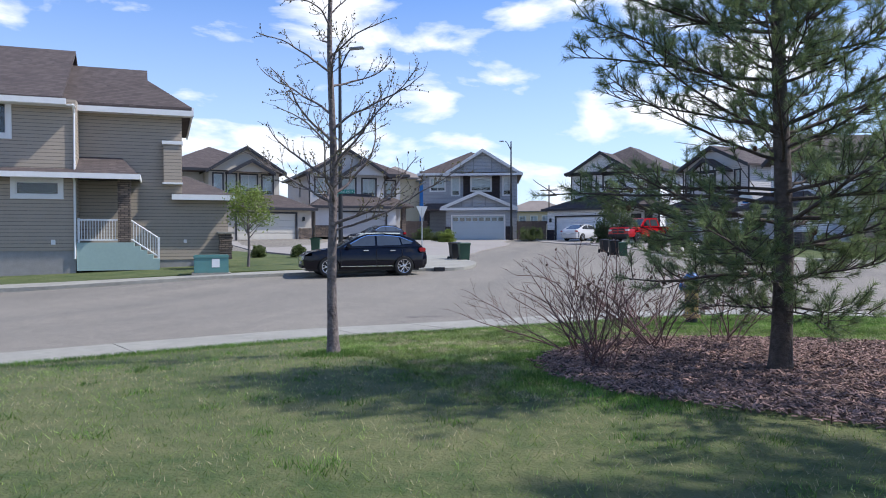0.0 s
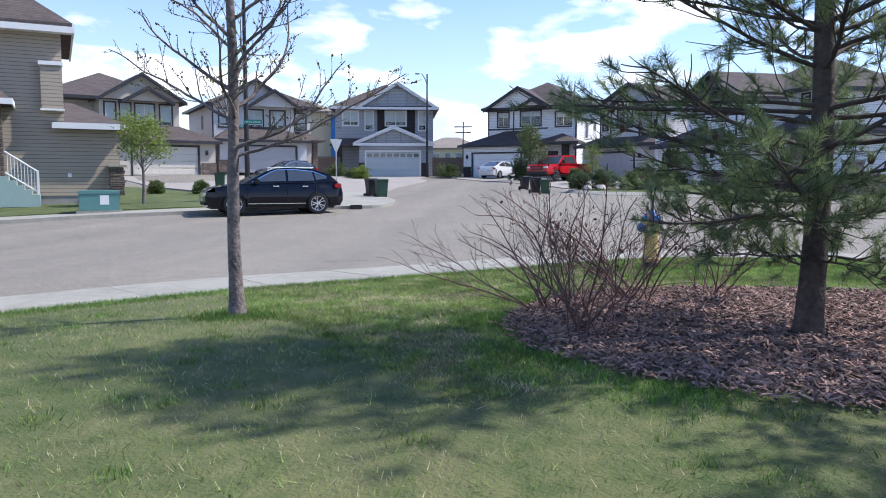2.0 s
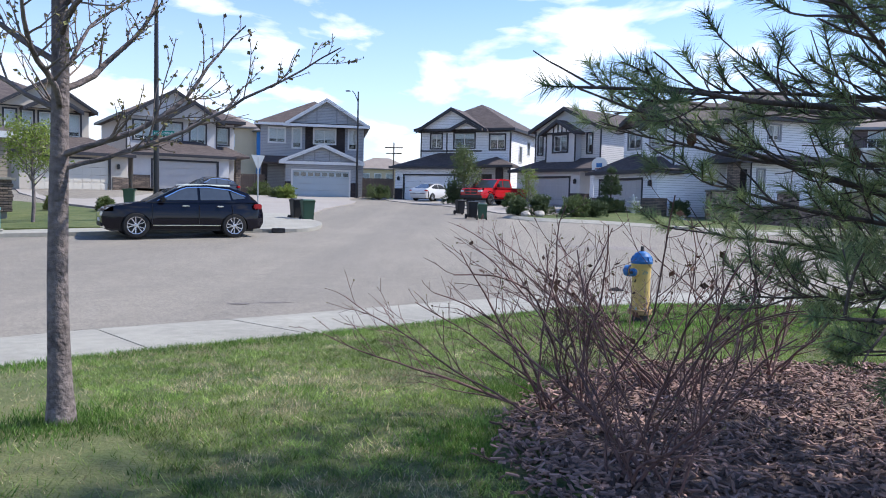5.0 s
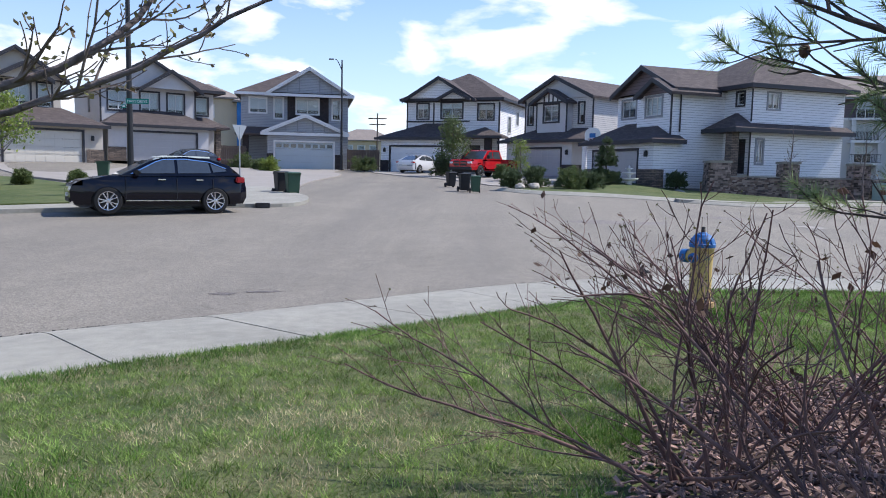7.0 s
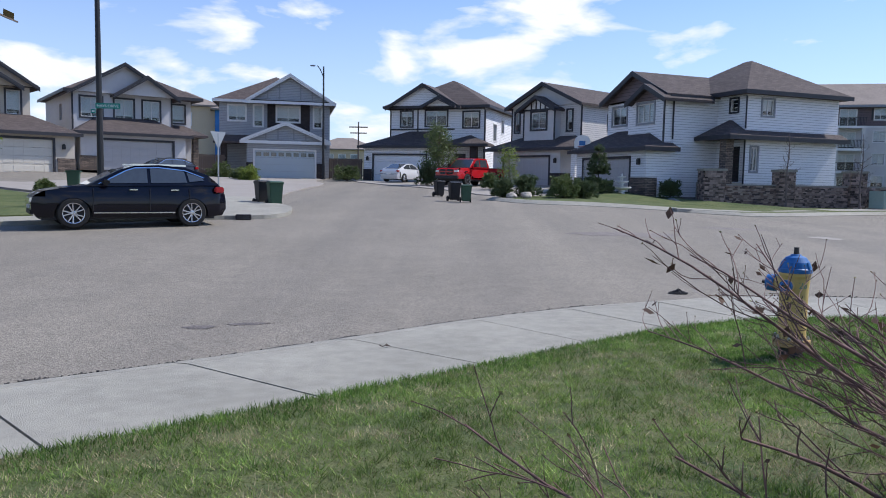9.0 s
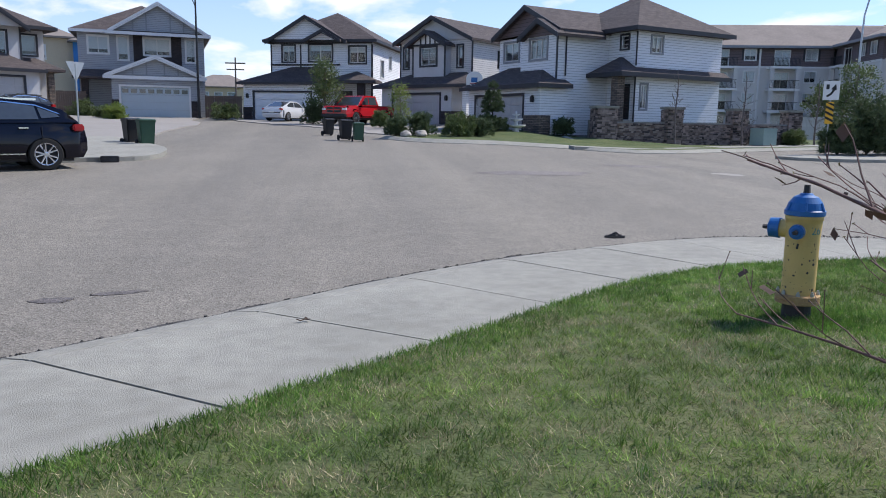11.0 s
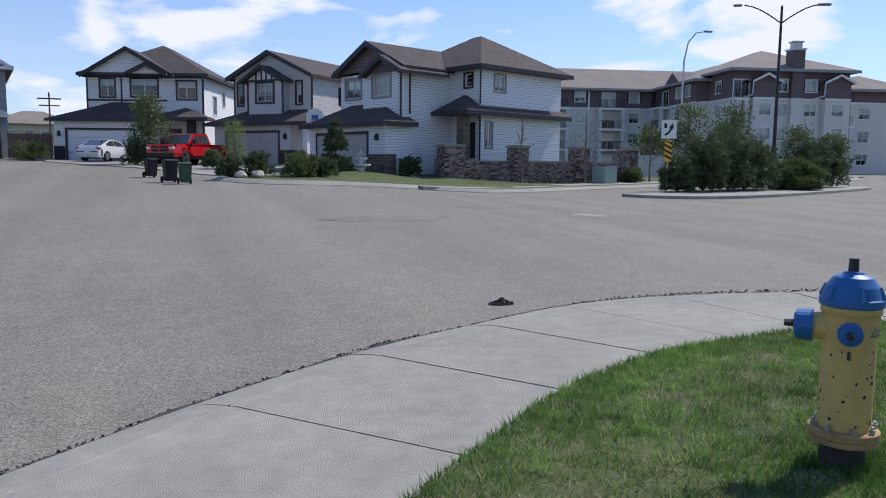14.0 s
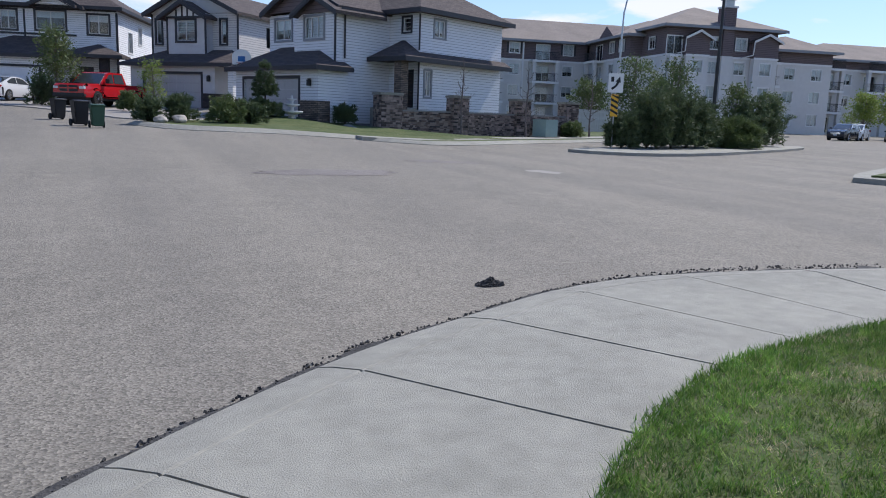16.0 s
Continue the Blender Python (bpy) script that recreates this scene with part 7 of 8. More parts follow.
def stone_wall():
    """Ledge-stone garden wall with piers: each stone a piece."""
    P = [Vector((13.0, 44.3)), Vector((16.6, 43.8)), Vector((20.6, 44.4)), Vector((24.7, 45.9))]
    w = thing("stone_wall", Matrix(), "garden wall of brown and grey ledge stone with piers", "wall")
    random.seed(21)
    made = []
    for i in range(6):
        bm = boxes((-0.5, 0.5, -0.5, 0.5, -0.5, 0.5))
        for v in bm.verts:
            v.co += Vector((random.uniform(-0.06, 0.06), random.uniform(-0.06, 0.06), random.uniform(-0.09, 0.09)))
        me = bpy.data.meshes.new("stone")
        bm.to_mesh(me)
        bm.free()
        me.materials.append(M["stone_piece"])
        made.append(me)
    z0 = 0.55
    count = 0
    rest_v, rest_f = [], []

    def stone(parent, x, y, z, l, d, h, yaw):
        nonlocal count
        m = Matrix.LocRotScale((x, y, z), Euler((0, 0, yaw)), (l, d, h))
        if count < 300:
            ob = new("stone", made[count % 6])
            ob.parent = parent
            ob.matrix_local = m
        else:
            k = len(rest_v)
            rest_v.extend(m @ Vector((x_, y_, z_)) for z_ in (-0.5, 0.5) for y_ in (-0.5, 0.5) for x_ in (-0.5, 0.5))
            rest_f.extend(tuple(k + i for i in q) for q in ((0, 1, 5, 4), (1, 3, 7, 5), (3, 2, 6, 7), (2, 0, 4, 6), (4, 5, 7, 6)))
        count += 1

    for a, b in zip(P, P[1:]):
        d = (b - a)
        yaw = math.atan2(d.y, d.x)
        u = d.normalized()
        n = Vector((u.y, -u.x))
        L = d.length
        c = (a + b) / 2
        part("core", boxes((-L / 2, L / 2, -0.13, 0.13, -0.4, 1.14)), M["found"], w).matrix_local = Matrix.Translation((c.x, c.y, z0)) @ Matrix.Rotation(yaw, 4, "Z")
        part("coping", boxes((-L / 2, L / 2, -0.24, 0.24, 1.14, 1.22), bevel=0.02), M["found"], w).matrix_local = Matrix.Translation((c.x, c.y, z0)) @ Matrix.Rotation(yaw, 4, "Z")
        z = -0.05
        while z < 1.1:
            h = random.choice((0.055, 0.075, 0.10))
            h = min(h, 1.14 - z)
            s = 0.0
            while s < L:
                l = random.uniform(0.10, 0.28)
                p = a + u * (s + l / 2) + n * (0.15 + random.uniform(0, 0.035))
                stone(w, p.x, p.y, z0 + z + h / 2, l * 0.96, 0.1, h * 0.93, yaw)
                s += l
            z += h
    for q, big in ((P[0], 1.05), (P[1], 0.8), (P[2], 0.8), (P[3], 0.8)):
        hh = 1.9
        z = -0.05
        part("pier_core", boxes((-big / 2 + 0.05, big / 2 - 0.05, -big / 2 + 0.05, big / 2 - 0.05, -0.4, hh)), M["found"], w).matrix_local = pose(q.x, q.y, z0, 0, 0, 5)
        while z < hh - 0.02:
            h = min(random.choice((0.08, 0.10, 0.13)), hh - z)
            for sgn in (0, 1, 2):
                s = -big / 2
                while s < big / 2 - 0.03:
                    l = min(random.uniform(0.14, 0.32), big / 2 - s)
                    x, y, yw = ((s + l / 2, -big / 2 - 0.01, 0), (-big / 2 - 0.01, s + l / 2, math.pi / 2), (big / 2 + 0.01, s + l / 2, math.pi / 2))[sgn]
                    stone(w, q.x + x, q.y + y, z0 + z + h / 2, l * 0.96, 0.1, h * 0.93, yw)
                    s += l
            z += h
        part("pier_cap", boxes((-big / 2 - 0.1, big / 2 + 0.1, -big / 2 - 0.1, big / 2 + 0.1, hh, hh + 0.12), bevel=0.02), M["concrete"], w).matrix_local = pose(q.x, q.y, z0)
    ob = raw("stones", rest_v, rest_f, M["stones"], w)
    ob["kind"] = "stuff"


def random_tone(n, l, b, co, mx):
    g = n.new("ShaderNodeObjectInfo")
    cr_ = n.new("ShaderNodeValToRGB")
    cr_.color_ramp.elements[0].color, cr_.color_ramp.elements[1].color = (0.07, 0.056, 0.054, 1), (0.40, 0.32, 0.27, 1)
    e = cr_.color_ramp.elements.new(0.5)
    e.color = (0.20, 0.14, 0.115, 1)
    l.new(g.outputs["Random"], cr_.inputs[0])
    k = n.new("ShaderNodeMix")
    k.data_type, k.blend_type = "RGBA", "OVERLAY"
    k.inputs["Factor"].default_value = 0.6
    l.new(cr_.outputs[0], k.inputs["A"])
    l.new(mx.outputs["Result"], k.inputs["B"])
    l.new(k.outputs["Result"], b.inputs["Base Color"])


M["stone_piece"] = mat("ledge_stone_piece", (0.45, 0.45, 0.45), 0.9, vary=0.3, scale=6, bump=0.6, setup=random_tone)
stone_wall()


def fountain():
    f = thing("garden_fountain", pose(8.3, 44.6, 0.98), "white three-tiered garden fountain on the lawn", "fountain")
    prof = [[(0.30, 0.0), (0.32, 0.08), (0.2, 0.12), (0.16, 0.3), (0.2, 0.36)], [(0.2, 0.36), (0.5, 0.46), (0.54, 0.54), (0.46, 0.54), (0.2, 0.46)],
            [(0.11, 0.46), (0.10, 0.68), (0.13, 0.72)], [(0.13, 0.72), (0.36, 0.80), (0.38, 0.86), (0.32, 0.86), (0.1, 0.80)],
            [(0.08, 0.80), (0.07, 0.98), (0.1, 1.0)], [(0.1, 1.0), (0.22, 1.05), (0.23, 1.10), (0.1, 1.06)], [(0.05, 1.06), (0.06, 1.18), (0.03, 1.24), (0.0, 1.26)]]
    for n, p in zip(("pedestal", "basin", "stem", "basin", "stem", "basin", "finial"), prof):
        bm = bmesh.new()
        lathe(bm, p, 20)
        part(n, bm, M["white_stone"], f, smooth=True)


fountain()


def hoop():
    h = thing("basketball_hoop", pose(7.2, 51.6, 1.35, 0, 0, -25), "white basketball backboard on a dark pole", "basketball hoop")
    part("pole", rods(((0, 0.3, 0), (0, 0.3, 2.7), 0.05), ((0, 0.3, 2.7), (0, 0.02, 3.0), 0.04)), M["black_paint"], h)
    bm = bmesh.new()
    pts = [(-0.5, 2.55), (0.5, 2.55)] + [(0.52 * math.cos(a), 2.95 + 0.42 * math.sin(a)) for a in np.linspace(0, math.pi, 12)]
    prism(bm, pts, "y", -0.02, 0.02)
    b = part("backboard", bm, M["sign_white"], h)
    part("square", boxes((-0.2, 0.2, -0.026, -0.02, 2.72, 3.0)), M["blue_cap"], b)
    vs, fs = tubes([[(Vector((0.22 * math.cos(a), -0.25 + 0.22 * math.sin(a), 2.62)), 0.012) for a in np.linspace(0, 2 * math.pi, 20)]], 6)
    raw("rim", vs, fs, M["car_red"], h)
    lines = [[(Vector((0.22 * math.cos(a), -0.25 + 0.22 * math.sin(a), 2.62)), 0.006), (Vector((0.13 * math.cos(a + 0.3), -0.25 + 0.13 * math.sin(a + 0.3), 2.2)), 0.006)] for a in np.linspace(0, 2 * math.pi, 14)]
    vs, fs = tubes(lines, 4)
    raw("net", vs, fs, M["sign_white"], h)


hoop()


def boulder(x, y, s, seed):
    bm = bmesh.new()
    bmesh.ops.create_icosphere(bm, subdivisions=3, radius=1)
    for v in bm.verts:
        v.co *= 1 + 0.28 * noise.noise(v.co * 1.3 + Vector((seed, 0, 0)))
        v.co = Vector((v.co.x * s, v.co.y * s * 0.8, v.co.z * s * 0.6))
    ob = part("boulder", bm, M["boulder"])
    ob.matrix_world = pose(x, y, road_z(x, y) + 0.14 + s * 0.4, 0, 0, seed * 40)
    tagged(ob, "pale rounded boulder on the garden bed", "boulder", "boulders in the bed")


boulder(2.0, 38.6, 0.27, 1)
boulder(2.7, 38.8, 0.32, 2)


def litter():
    """Two small dry scraps lying on the slabs."""
    random.seed(8)
    for x, y in ((-0.93, 10.12), (-0.885, 10.14)):
        bm = bmesh.new()
        bmesh.ops.create_grid(bm, x_segments=5, y_segments=3, size=1)
        for v in bm.verts:
            v.co = Vector((v.co.x * 0.028, v.co.y * 0.014 * (1 - 0.6 * abs(v.co.x)), 0.012 * abs(v.co.x) + 0.006 * random.random()))
        r = bmesh.ops.extrude_face_region(bm, geom=bm.faces[:])
        for v in r["geom"]:
            if isinstance(v, bmesh.types.BMVert):
                v.co.z += 0.004
        ob = part("dead_leaf", bm, M["dry_leaf"])
        ob.matrix_world = pose(x, y, road_z(x, y) + 0.094, 0, 0, random.uniform(0, 180))
        tagged(ob, "curled dark dead leaf lying on the concrete slab", "leaf", "dead leaves on the pavement")


litter()


def storm_drain(x, y, yaw):
    d = thing("storm_drain", on_road(x, y, yaw, 0.0), "dark kerb inlet of a storm drain in the far kerb", "storm drain")
    part("hood", boxes((-0.22, 0.22, -0.05, 0.20, 0.0, 0.16), bevel=0.015), M["dark_iron"], d)
    # no hollow here: a dark plate paints the shade inside the inlet
    part("opening", boxes((-0.17, 0.17, -0.07, -0.052, 0.02, 0.12)), M["tar"], d)


storm_drain(-6.65, 25.42, 12)

# ---- plants ----


def limb(rng, p, d, length, r0, r1, n, wander=0.15, lift=0.0):
    """A polyline of (point, radius) that wanders and bends upwards by lift."""
    out = [(Vector(p), r0)]
    d = Vector(d).normalized()
    p = Vector(p)
    for i in range(n):
        d = (d + Vector((rng.uniform(-1, 1), rng.uniform(-1, 1), rng.uniform(-1, 1))) * wander + Vector((0, 0, lift))).normalized()
        p = p + d * (length / n)
        out.append((p.copy(), r0 + (r1 - r0) * (i + 1) / n))
    return out


def along(line, t):
    k = t * (len(line) - 1)
    i = min(len(line) - 2, int(k))
    f = k - i
    a, b = line[i], line[i + 1]
    return a[0].lerp(b[0], f), a[1] + (b[1] - a[1]) * f, (b[0] - a[0]).normalized()


def aside(rng, d, angle):
    """A direction that leaves d by the angle, at a chance turn."""
    u = d.orthogonal().normalized()
    u = (Matrix.Rotation(rng.uniform(0, 2 * math.pi), 3, d) @ u)
    return (d * math.cos(angle) + u * math.sin(angle)).normalized()


def cards(rng, centres, size, aspect=0.6, spread=0.0):
    """Small pointed leaf quads at the centres. Returns arrays."""
    c = np.asarray(centres, dtype=float)
    k = len(c)
    a = rng.normal(size=(k, 3))
    a /= np.linalg.norm(a, axis=1)[:, None]
    b = rng.normal(size=(k, 3))
    b -= a * (a * b).sum(1)[:, None]
    b /= np.linalg.norm(b, axis=1)[:, None]
    s = size * rng.uniform(0.6, 1.3, size=(k, 1))
    if spread:
        c = c + rng.normal(size=(k, 3)) * spread
    v = np.stack([c - a * s, c + b * s * aspect, c + a * s, c - b * s * aspect], 1).reshape(-1, 3)
    f = np.arange(4 * k).reshape(-1, 4)
    return v, f


def needles(rng, bases, dirs, count, length, width):
    """Tufts of thin triangles round shoots. bases, dirs: arrays of shoots."""
    k = len(bases)
    t = rng.uniform(0, 1, size=(k, count, 1))
    d = np.asarray(dirs)[:, None, :]
    o = np.asarray(bases)[:, None, :] + d * t * 0.13
    r = rng.normal(size=(k, count, 3))
    r -= d * (r * d).sum(2)[:, :, None]
    r /= np.linalg.norm(r, axis=2)[:, :, None]
    n = d * rng.uniform(0.35, 0.95, size=(k, count, 1)) + r * 0.75
    n /= np.linalg.norm(n, axis=2)[:, :, None]
    side = np.cross(n, rng.normal(size=(k, count, 3)))
    side /= np.linalg.norm(side, axis=2)[:, :, None]
    L = length * rng.uniform(0.7, 1.15, size=(k, count, 1))
    v = np.stack([o - side * width / 2, o + side * width / 2, o + n * L], 2).reshape(-1, 3)
    return v, np.arange(len(v)).reshape(-1, 3)


def pine():
    rng = random.Random(7)
    ng = np.random.default_rng(7)
    bx, by = 3.04, 4.37
    t = thing("pine_tree", pose(bx, by, 0.26), "sparse dark green pine with long needles in bark mulch", "tree")
    H = 6.0
    trunk = [(Vector((0.03 * math.sin(z * 1.3), 0.03 * math.cos(z * 1.1), z)), 0.088 * (1 - z / H) ** 0.8 + 0.010 + (0.025 * math.exp(-z * 6))) for z in np.linspace(-0.1, H, 22)]
    vs, fs = tubes([trunk], 14)
    raw("trunk", vs, fs, M["pine_bark"], t, True)
    big, small, shoots = [], [], []

    def dress_branch(b, L, density=1.0):
        big.append(b)
        m = int((6 + L * 9.5) * density)
        for j in range(m):
            u = 0.14 + 0.86 * (j + rng.random()) / m
            q, rr, dd = along(b, u)
            s = aside(rng, dd, rng.uniform(0.5, 1.1))
            s.z = s.z * 0.6 + 0.10
            l = (0.16 + 0.42 * L * 0.35 * (1.15 - u)) * rng.uniform(0.7, 1.3)
            tw = limb(rng, q, s, l, 0.006, 0.003, 4, 0.16, 0.06)
            small.append(tw)
            for v in (0.45, 0.72, 1.0) if l > 0.22 else (1.0,):
                a, _, e = along(tw, v)
                e2 = e if v == 1.0 else aside(rng, e, 0.7)
                shoots.append((a, Vector((e2.x, e2.y, e2.z + 0.35)).normalized()))
        shoots.append((b[-1][0], (b[-1][0] - b[-2][0]).normalized()))

    z = 0.62
    w = 0
    while z < H - 0.3:
        top = 0.7 + 1.8 * smooth01(0.3, 1.6, z) if z < 1.7 else 2.5 * (1 - (z - 1.7) / (H - 1.2)) ** 0.8
        n = 5 if z < 5 else 4
        for i in range(n):
            az = 2 * math.pi * (i / n) + w * 0.9 + rng.uniform(-0.35, 0.35)
            L = top * rng.uniform(0.66, 1.06)
            d = Vector((math.cos(az), math.sin(az), 0.08 if z < 2 else 0.16))
            if d.x < -0.3 and d.y < 0.9:
                L = min(L, 2.05)
            p, r, _ = along(trunk, (z + rng.uniform(-0.08, 0.08) + 0.1) / (H + 0.1))
            b = limb(rng, p, d, L, 0.006 + 0.0065 * L, 0.004, 9, 0.12, 0.012 if z < 2 else 0.03)
            dress_branch(b, L)
        z += rng.uniform(0.24, 0.34)
        w += 1
    for z, d, L in ((1.62, (-2.3, -1.25, 0.12), 2.25), (1.25, (-2.15, 0.25, 0.42), 2.05), (2.75, (-2.0, -0.3, 0.08), 1.9), (3.2, (-1.9, -0.9, 0.10), 1.8), (0.95, (-1.6, -1.6, 0.1), 1.9), (1.05, (-1.4, 1.4, 0.15), 1.8)):
        p, r, _ = along(trunk, (z + 0.1) / (H + 0.1))
        dress_branch(limb(rng, p, d, L, 0.021, 0.005, 9, 0.09, 0.012), L, 0.62)
    for line in big:
        vs, fs = tubes([line], 7)
        raw("branch", vs, fs, M["pine_bark"], t, True)
    vs, fs = tubes(small, 4)
    raw("twigs", vs, fs, M["pine_bark"], t)["kind"] = "stuff"
    shoots = [s for s in shoots if rng.random() < (0.32 if s[0].x < -0.5 and 1.4 < s[0].z < 2.7 else 0.76)]
    sv, sf = tubes([[(a, 0.004), (a + e * 0.13, 0.0025)] for a, e in shoots], 4)
    raw("shoots", sv, sf, M["pine_bark"], t)["kind"] = "stuff"
    v, f = needles(ng, [tuple(a) for a, e in shoots], [tuple(e) for a, e in shoots], 88, 0.088, 0.004)
    raw("needles", v, f, M["needle"], t)["kind"] = "stuff"
    # cones
    for i in range(26):
        a, e = rng.choice(shoots)
        bm = bmesh.new()
        bmesh.ops.create_icosphere(bm, subdivisions=2, radius=1, matrix=Matrix.LocRotScale(a + e * 0.03, None, (0.024, 0.024, 0.034)))
        part("cone", bm, M["dry_leaf"], t)
    return t


first_pine = pine()
# unseen second pine, added beyond the right edge to throw shade on the lawn
copy_thing(first_pine, pose(6.2, 1.7, 0.26, 0, 0, 140))


def bare_tree(x, y, z, H, r0, crown, seed, label, first=1.55, count=30, knobs=True, fixed=(), grp=""):
    rng = random.Random(seed)
    t = thing("bare_tree", pose(x, y, z), label, "tree", grp)
    trunk = [(Vector((0.025 * math.sin(q * 2.1 + seed), 0.025 * math.sin(q * 1.7), q)), r0 * (1 - q / H) ** 0.75 + 0.006 + 0.03 * math.exp(-max(0, q) * 7)) for q in np.linspace(-0.08, H, 26)]
    vs, fs = tubes([trunk], 14)
    vv = []
    for v in vs:
        a = math.atan2(v.y, v.x)
        vv.append(v + Vector((math.cos(a), math.sin(a), 0)) * 0.006 * noise.noise((a * 3.0, v.z * 2.2, seed)))
    raw("trunk", vv, fs, M["bark"], t, True)
    twigs, knots, mains = [], [], []

    def dress(line, L, level):
        m = max(3, int(L * (9 if level == 0 else 12)))
        for j in range(m):
            u = 0.15 + 0.85 * (j + rng.random()) / m
            q, r, d = along(line, u)
            s = aside(rng, d, rng.uniform(0.5, 1.0))
            s.z += 0.25
            l = L * (0.27 if level == 0 else 0.28) * (1.25 - u) * rng.uniform(0.5, 1.4) + 0.05
            tw = limb(rng, q, s, l, max(0.0025, r * 0.5), 0.002, 5, 0.22, 0.05)
            twigs.append(tw)
            for k in (0.35, 0.6, 0.8, 1.0):
                if rng.random() < 0.7:
                    e = along(tw, k)[0]
                    knots.append(e + Vector((rng.uniform(-1, 1), rng.uniform(-1, 1), rng.uniform(-1, 1))) * 0.012)
            if level == 0 and l > 0.22:
                dress(tw, l, 1)

    for i in range(count):
        q = first + (H - 0.35 - first) * (i / count) ** 1.15
        p, r, _ = along(trunk, (q + 0.08) / (H + 0.08))
        az = i * 2.4 + rng.uniform(-0.4, 0.4)
        L = crown * (1 - 0.62 * (q - first) / (H - first)) * rng.uniform(0.75, 1.1)
        d = Vector((math.cos(az), math.sin(az), rng.uniform(0.35, 0.8) + 0.5 * (q - first) / (H - first)))
        b = limb(rng, p, d, L, max(0.007, r * 0.42), 0.004, 12, 0.21, 0.02)
        mains.append((b, L))
    for q, d, L in fixed:
        p, r, _ = along(trunk, (q + 0.08) / (H + 0.08))
        mains.append((limb(rng, p, d, L, 0.015, 0.004, 14, 0.20, 0.015), L))
    for b, L in mains:
        vs, fs = tubes([b], 7)
        raw("branch", vs, fs, M["bark"], t, True)
        dress(b, L, 0)
    vs, fs = tubes(twigs, 4)
    raw("twigs", vs, fs, M["twig_grey"], t)["kind"] = "stuff"
    if knobs:
        v, f = cards(np.random.default_rng(seed), [tuple(k) for k in knots], 0.013, 0.8)
        raw("buds", v, f, M["bud"], t)["kind"] = "stuff"


bare_tree(-1.72, 4.84, 0.24, 5.4, 0.056, 1.45, 3, "young bare deciduous tree with swelling buds on the lawn", 1.5, 22, True,
          [(1.42, (1.0, 0.05, 0.36), 1.75), (1.75, (-0.8, -0.5, 0.5), 1.3), (2.3, (0.9, -0.3, 0.75), 1.5)])
for i, (x, y, h) in enumerate(((16.3, 42.7, 3.9), (20.3, 43.2, 3.9), (26.2, 45.8, 3.9))):
    bare_tree(x, y, road_z(x, y) + 0.1, h, 0.05, 1.0, 20 + i, "thin young bare tree before the stone wall", 0.9, 16, True, (), "young trees along the wall")


def shrub(x, y, z, n, H, R, seed, material, label, lean=(0, 0), fixed=(), dead=0, name="bare_shrub", grp="bare red-stemmed shrubs"):
    """Many arching stems from one crown, with alternating twigs."""
    rng = random.Random(seed)
    t = thing(name, pose(x, y, z), label, "shrub", grp)
    twigs, buds, stems, leaves = [], [], [], []

    def dress(b, L, r):
        m = int(3 + L * 6.5)
        for j in range(m):
            u = 0.22 + 0.78 * (j + rng.random()) / m
            q, rr, dd = along(b, u)
            s = aside(rng, dd, rng.uniform(0.45, 1.0))
            s.z = abs(s.z) * 0.8 + 0.1
            l = (0.10 + 0.30 * L * (1.2 - u)) * rng.uniform(0.5, 1.25)
            tw = limb(rng, q, s, l, max(0.002, rr * 0.55), 0.0016, 5, 0.2, 0.05)
            twigs.append(tw)
            for k in range(int(l * 7)):
                q2, r2, d2 = along(tw, rng.uniform(0.2, 0.95))
                tw2 = limb(rng, q2, aside(rng, d2, 0.6), l * rng.uniform(0.2, 0.45), 0.002, 0.0012, 3, 0.15, 0.06)
                twigs.append(tw2)
                buds.append(tw2[-1][0])
            buds.append(tw[-1][0])
            if rng.random() < dead:
                leaves.append(tw[-1][0] - Vector((0, 0, 0.02)))

    for i in range(n):
        az = 2.4 * i + rng.uniform(-0.5, 0.5)
        out = rng.uniform(0.3, 1.35)
        d = Vector((math.cos(az) * out * R / H + lean[0], math.sin(az) * out * R / H + lean[1], 1.0))
        L = math.hypot(H, R * out) * rng.uniform(0.6, 1.0)
        p = (rng.uniform(-0.16, 0.16), rng.uniform(-0.16, 0.16), -0.03)
        b = limb(rng, p, d, L, rng.uniform(0.0055, 0.011), 0.003, 12, 0.21, -0.012 * out)
        stems.append((b, L))
    for d, L, lift in fixed:
        stems.append((limb(rng, (rng.uniform(-0.1, 0.1), rng.uniform(-0.1, 0.1), 0), d, L, 0.013, 0.003, 12, 0.09, lift), L))
    for b, L in stems:
        vs, fs = tubes([b], 6)
        raw("stem", vs, fs, M[material], t, True)
        dress(b, L, 0.01)
    vs, fs = tubes(twigs, 4)
    raw("twigs", vs, fs, M[material], t)["kind"] = "stuff"
    v, f = cards(np.random.default_rng(seed), [tuple(q) for q in buds], 0.007, 0.6)
    raw("buds", v, f, M["bud"], t)["kind"] = "stuff"
    if leaves:
        v, f = cards(np.random.default_rng(seed + 1), [tuple(q) for q in leaves], 0.028, 0.6)
        raw("dead_leaves", v, f, M["dry_leaf"], t)["kind"] = "stuff"


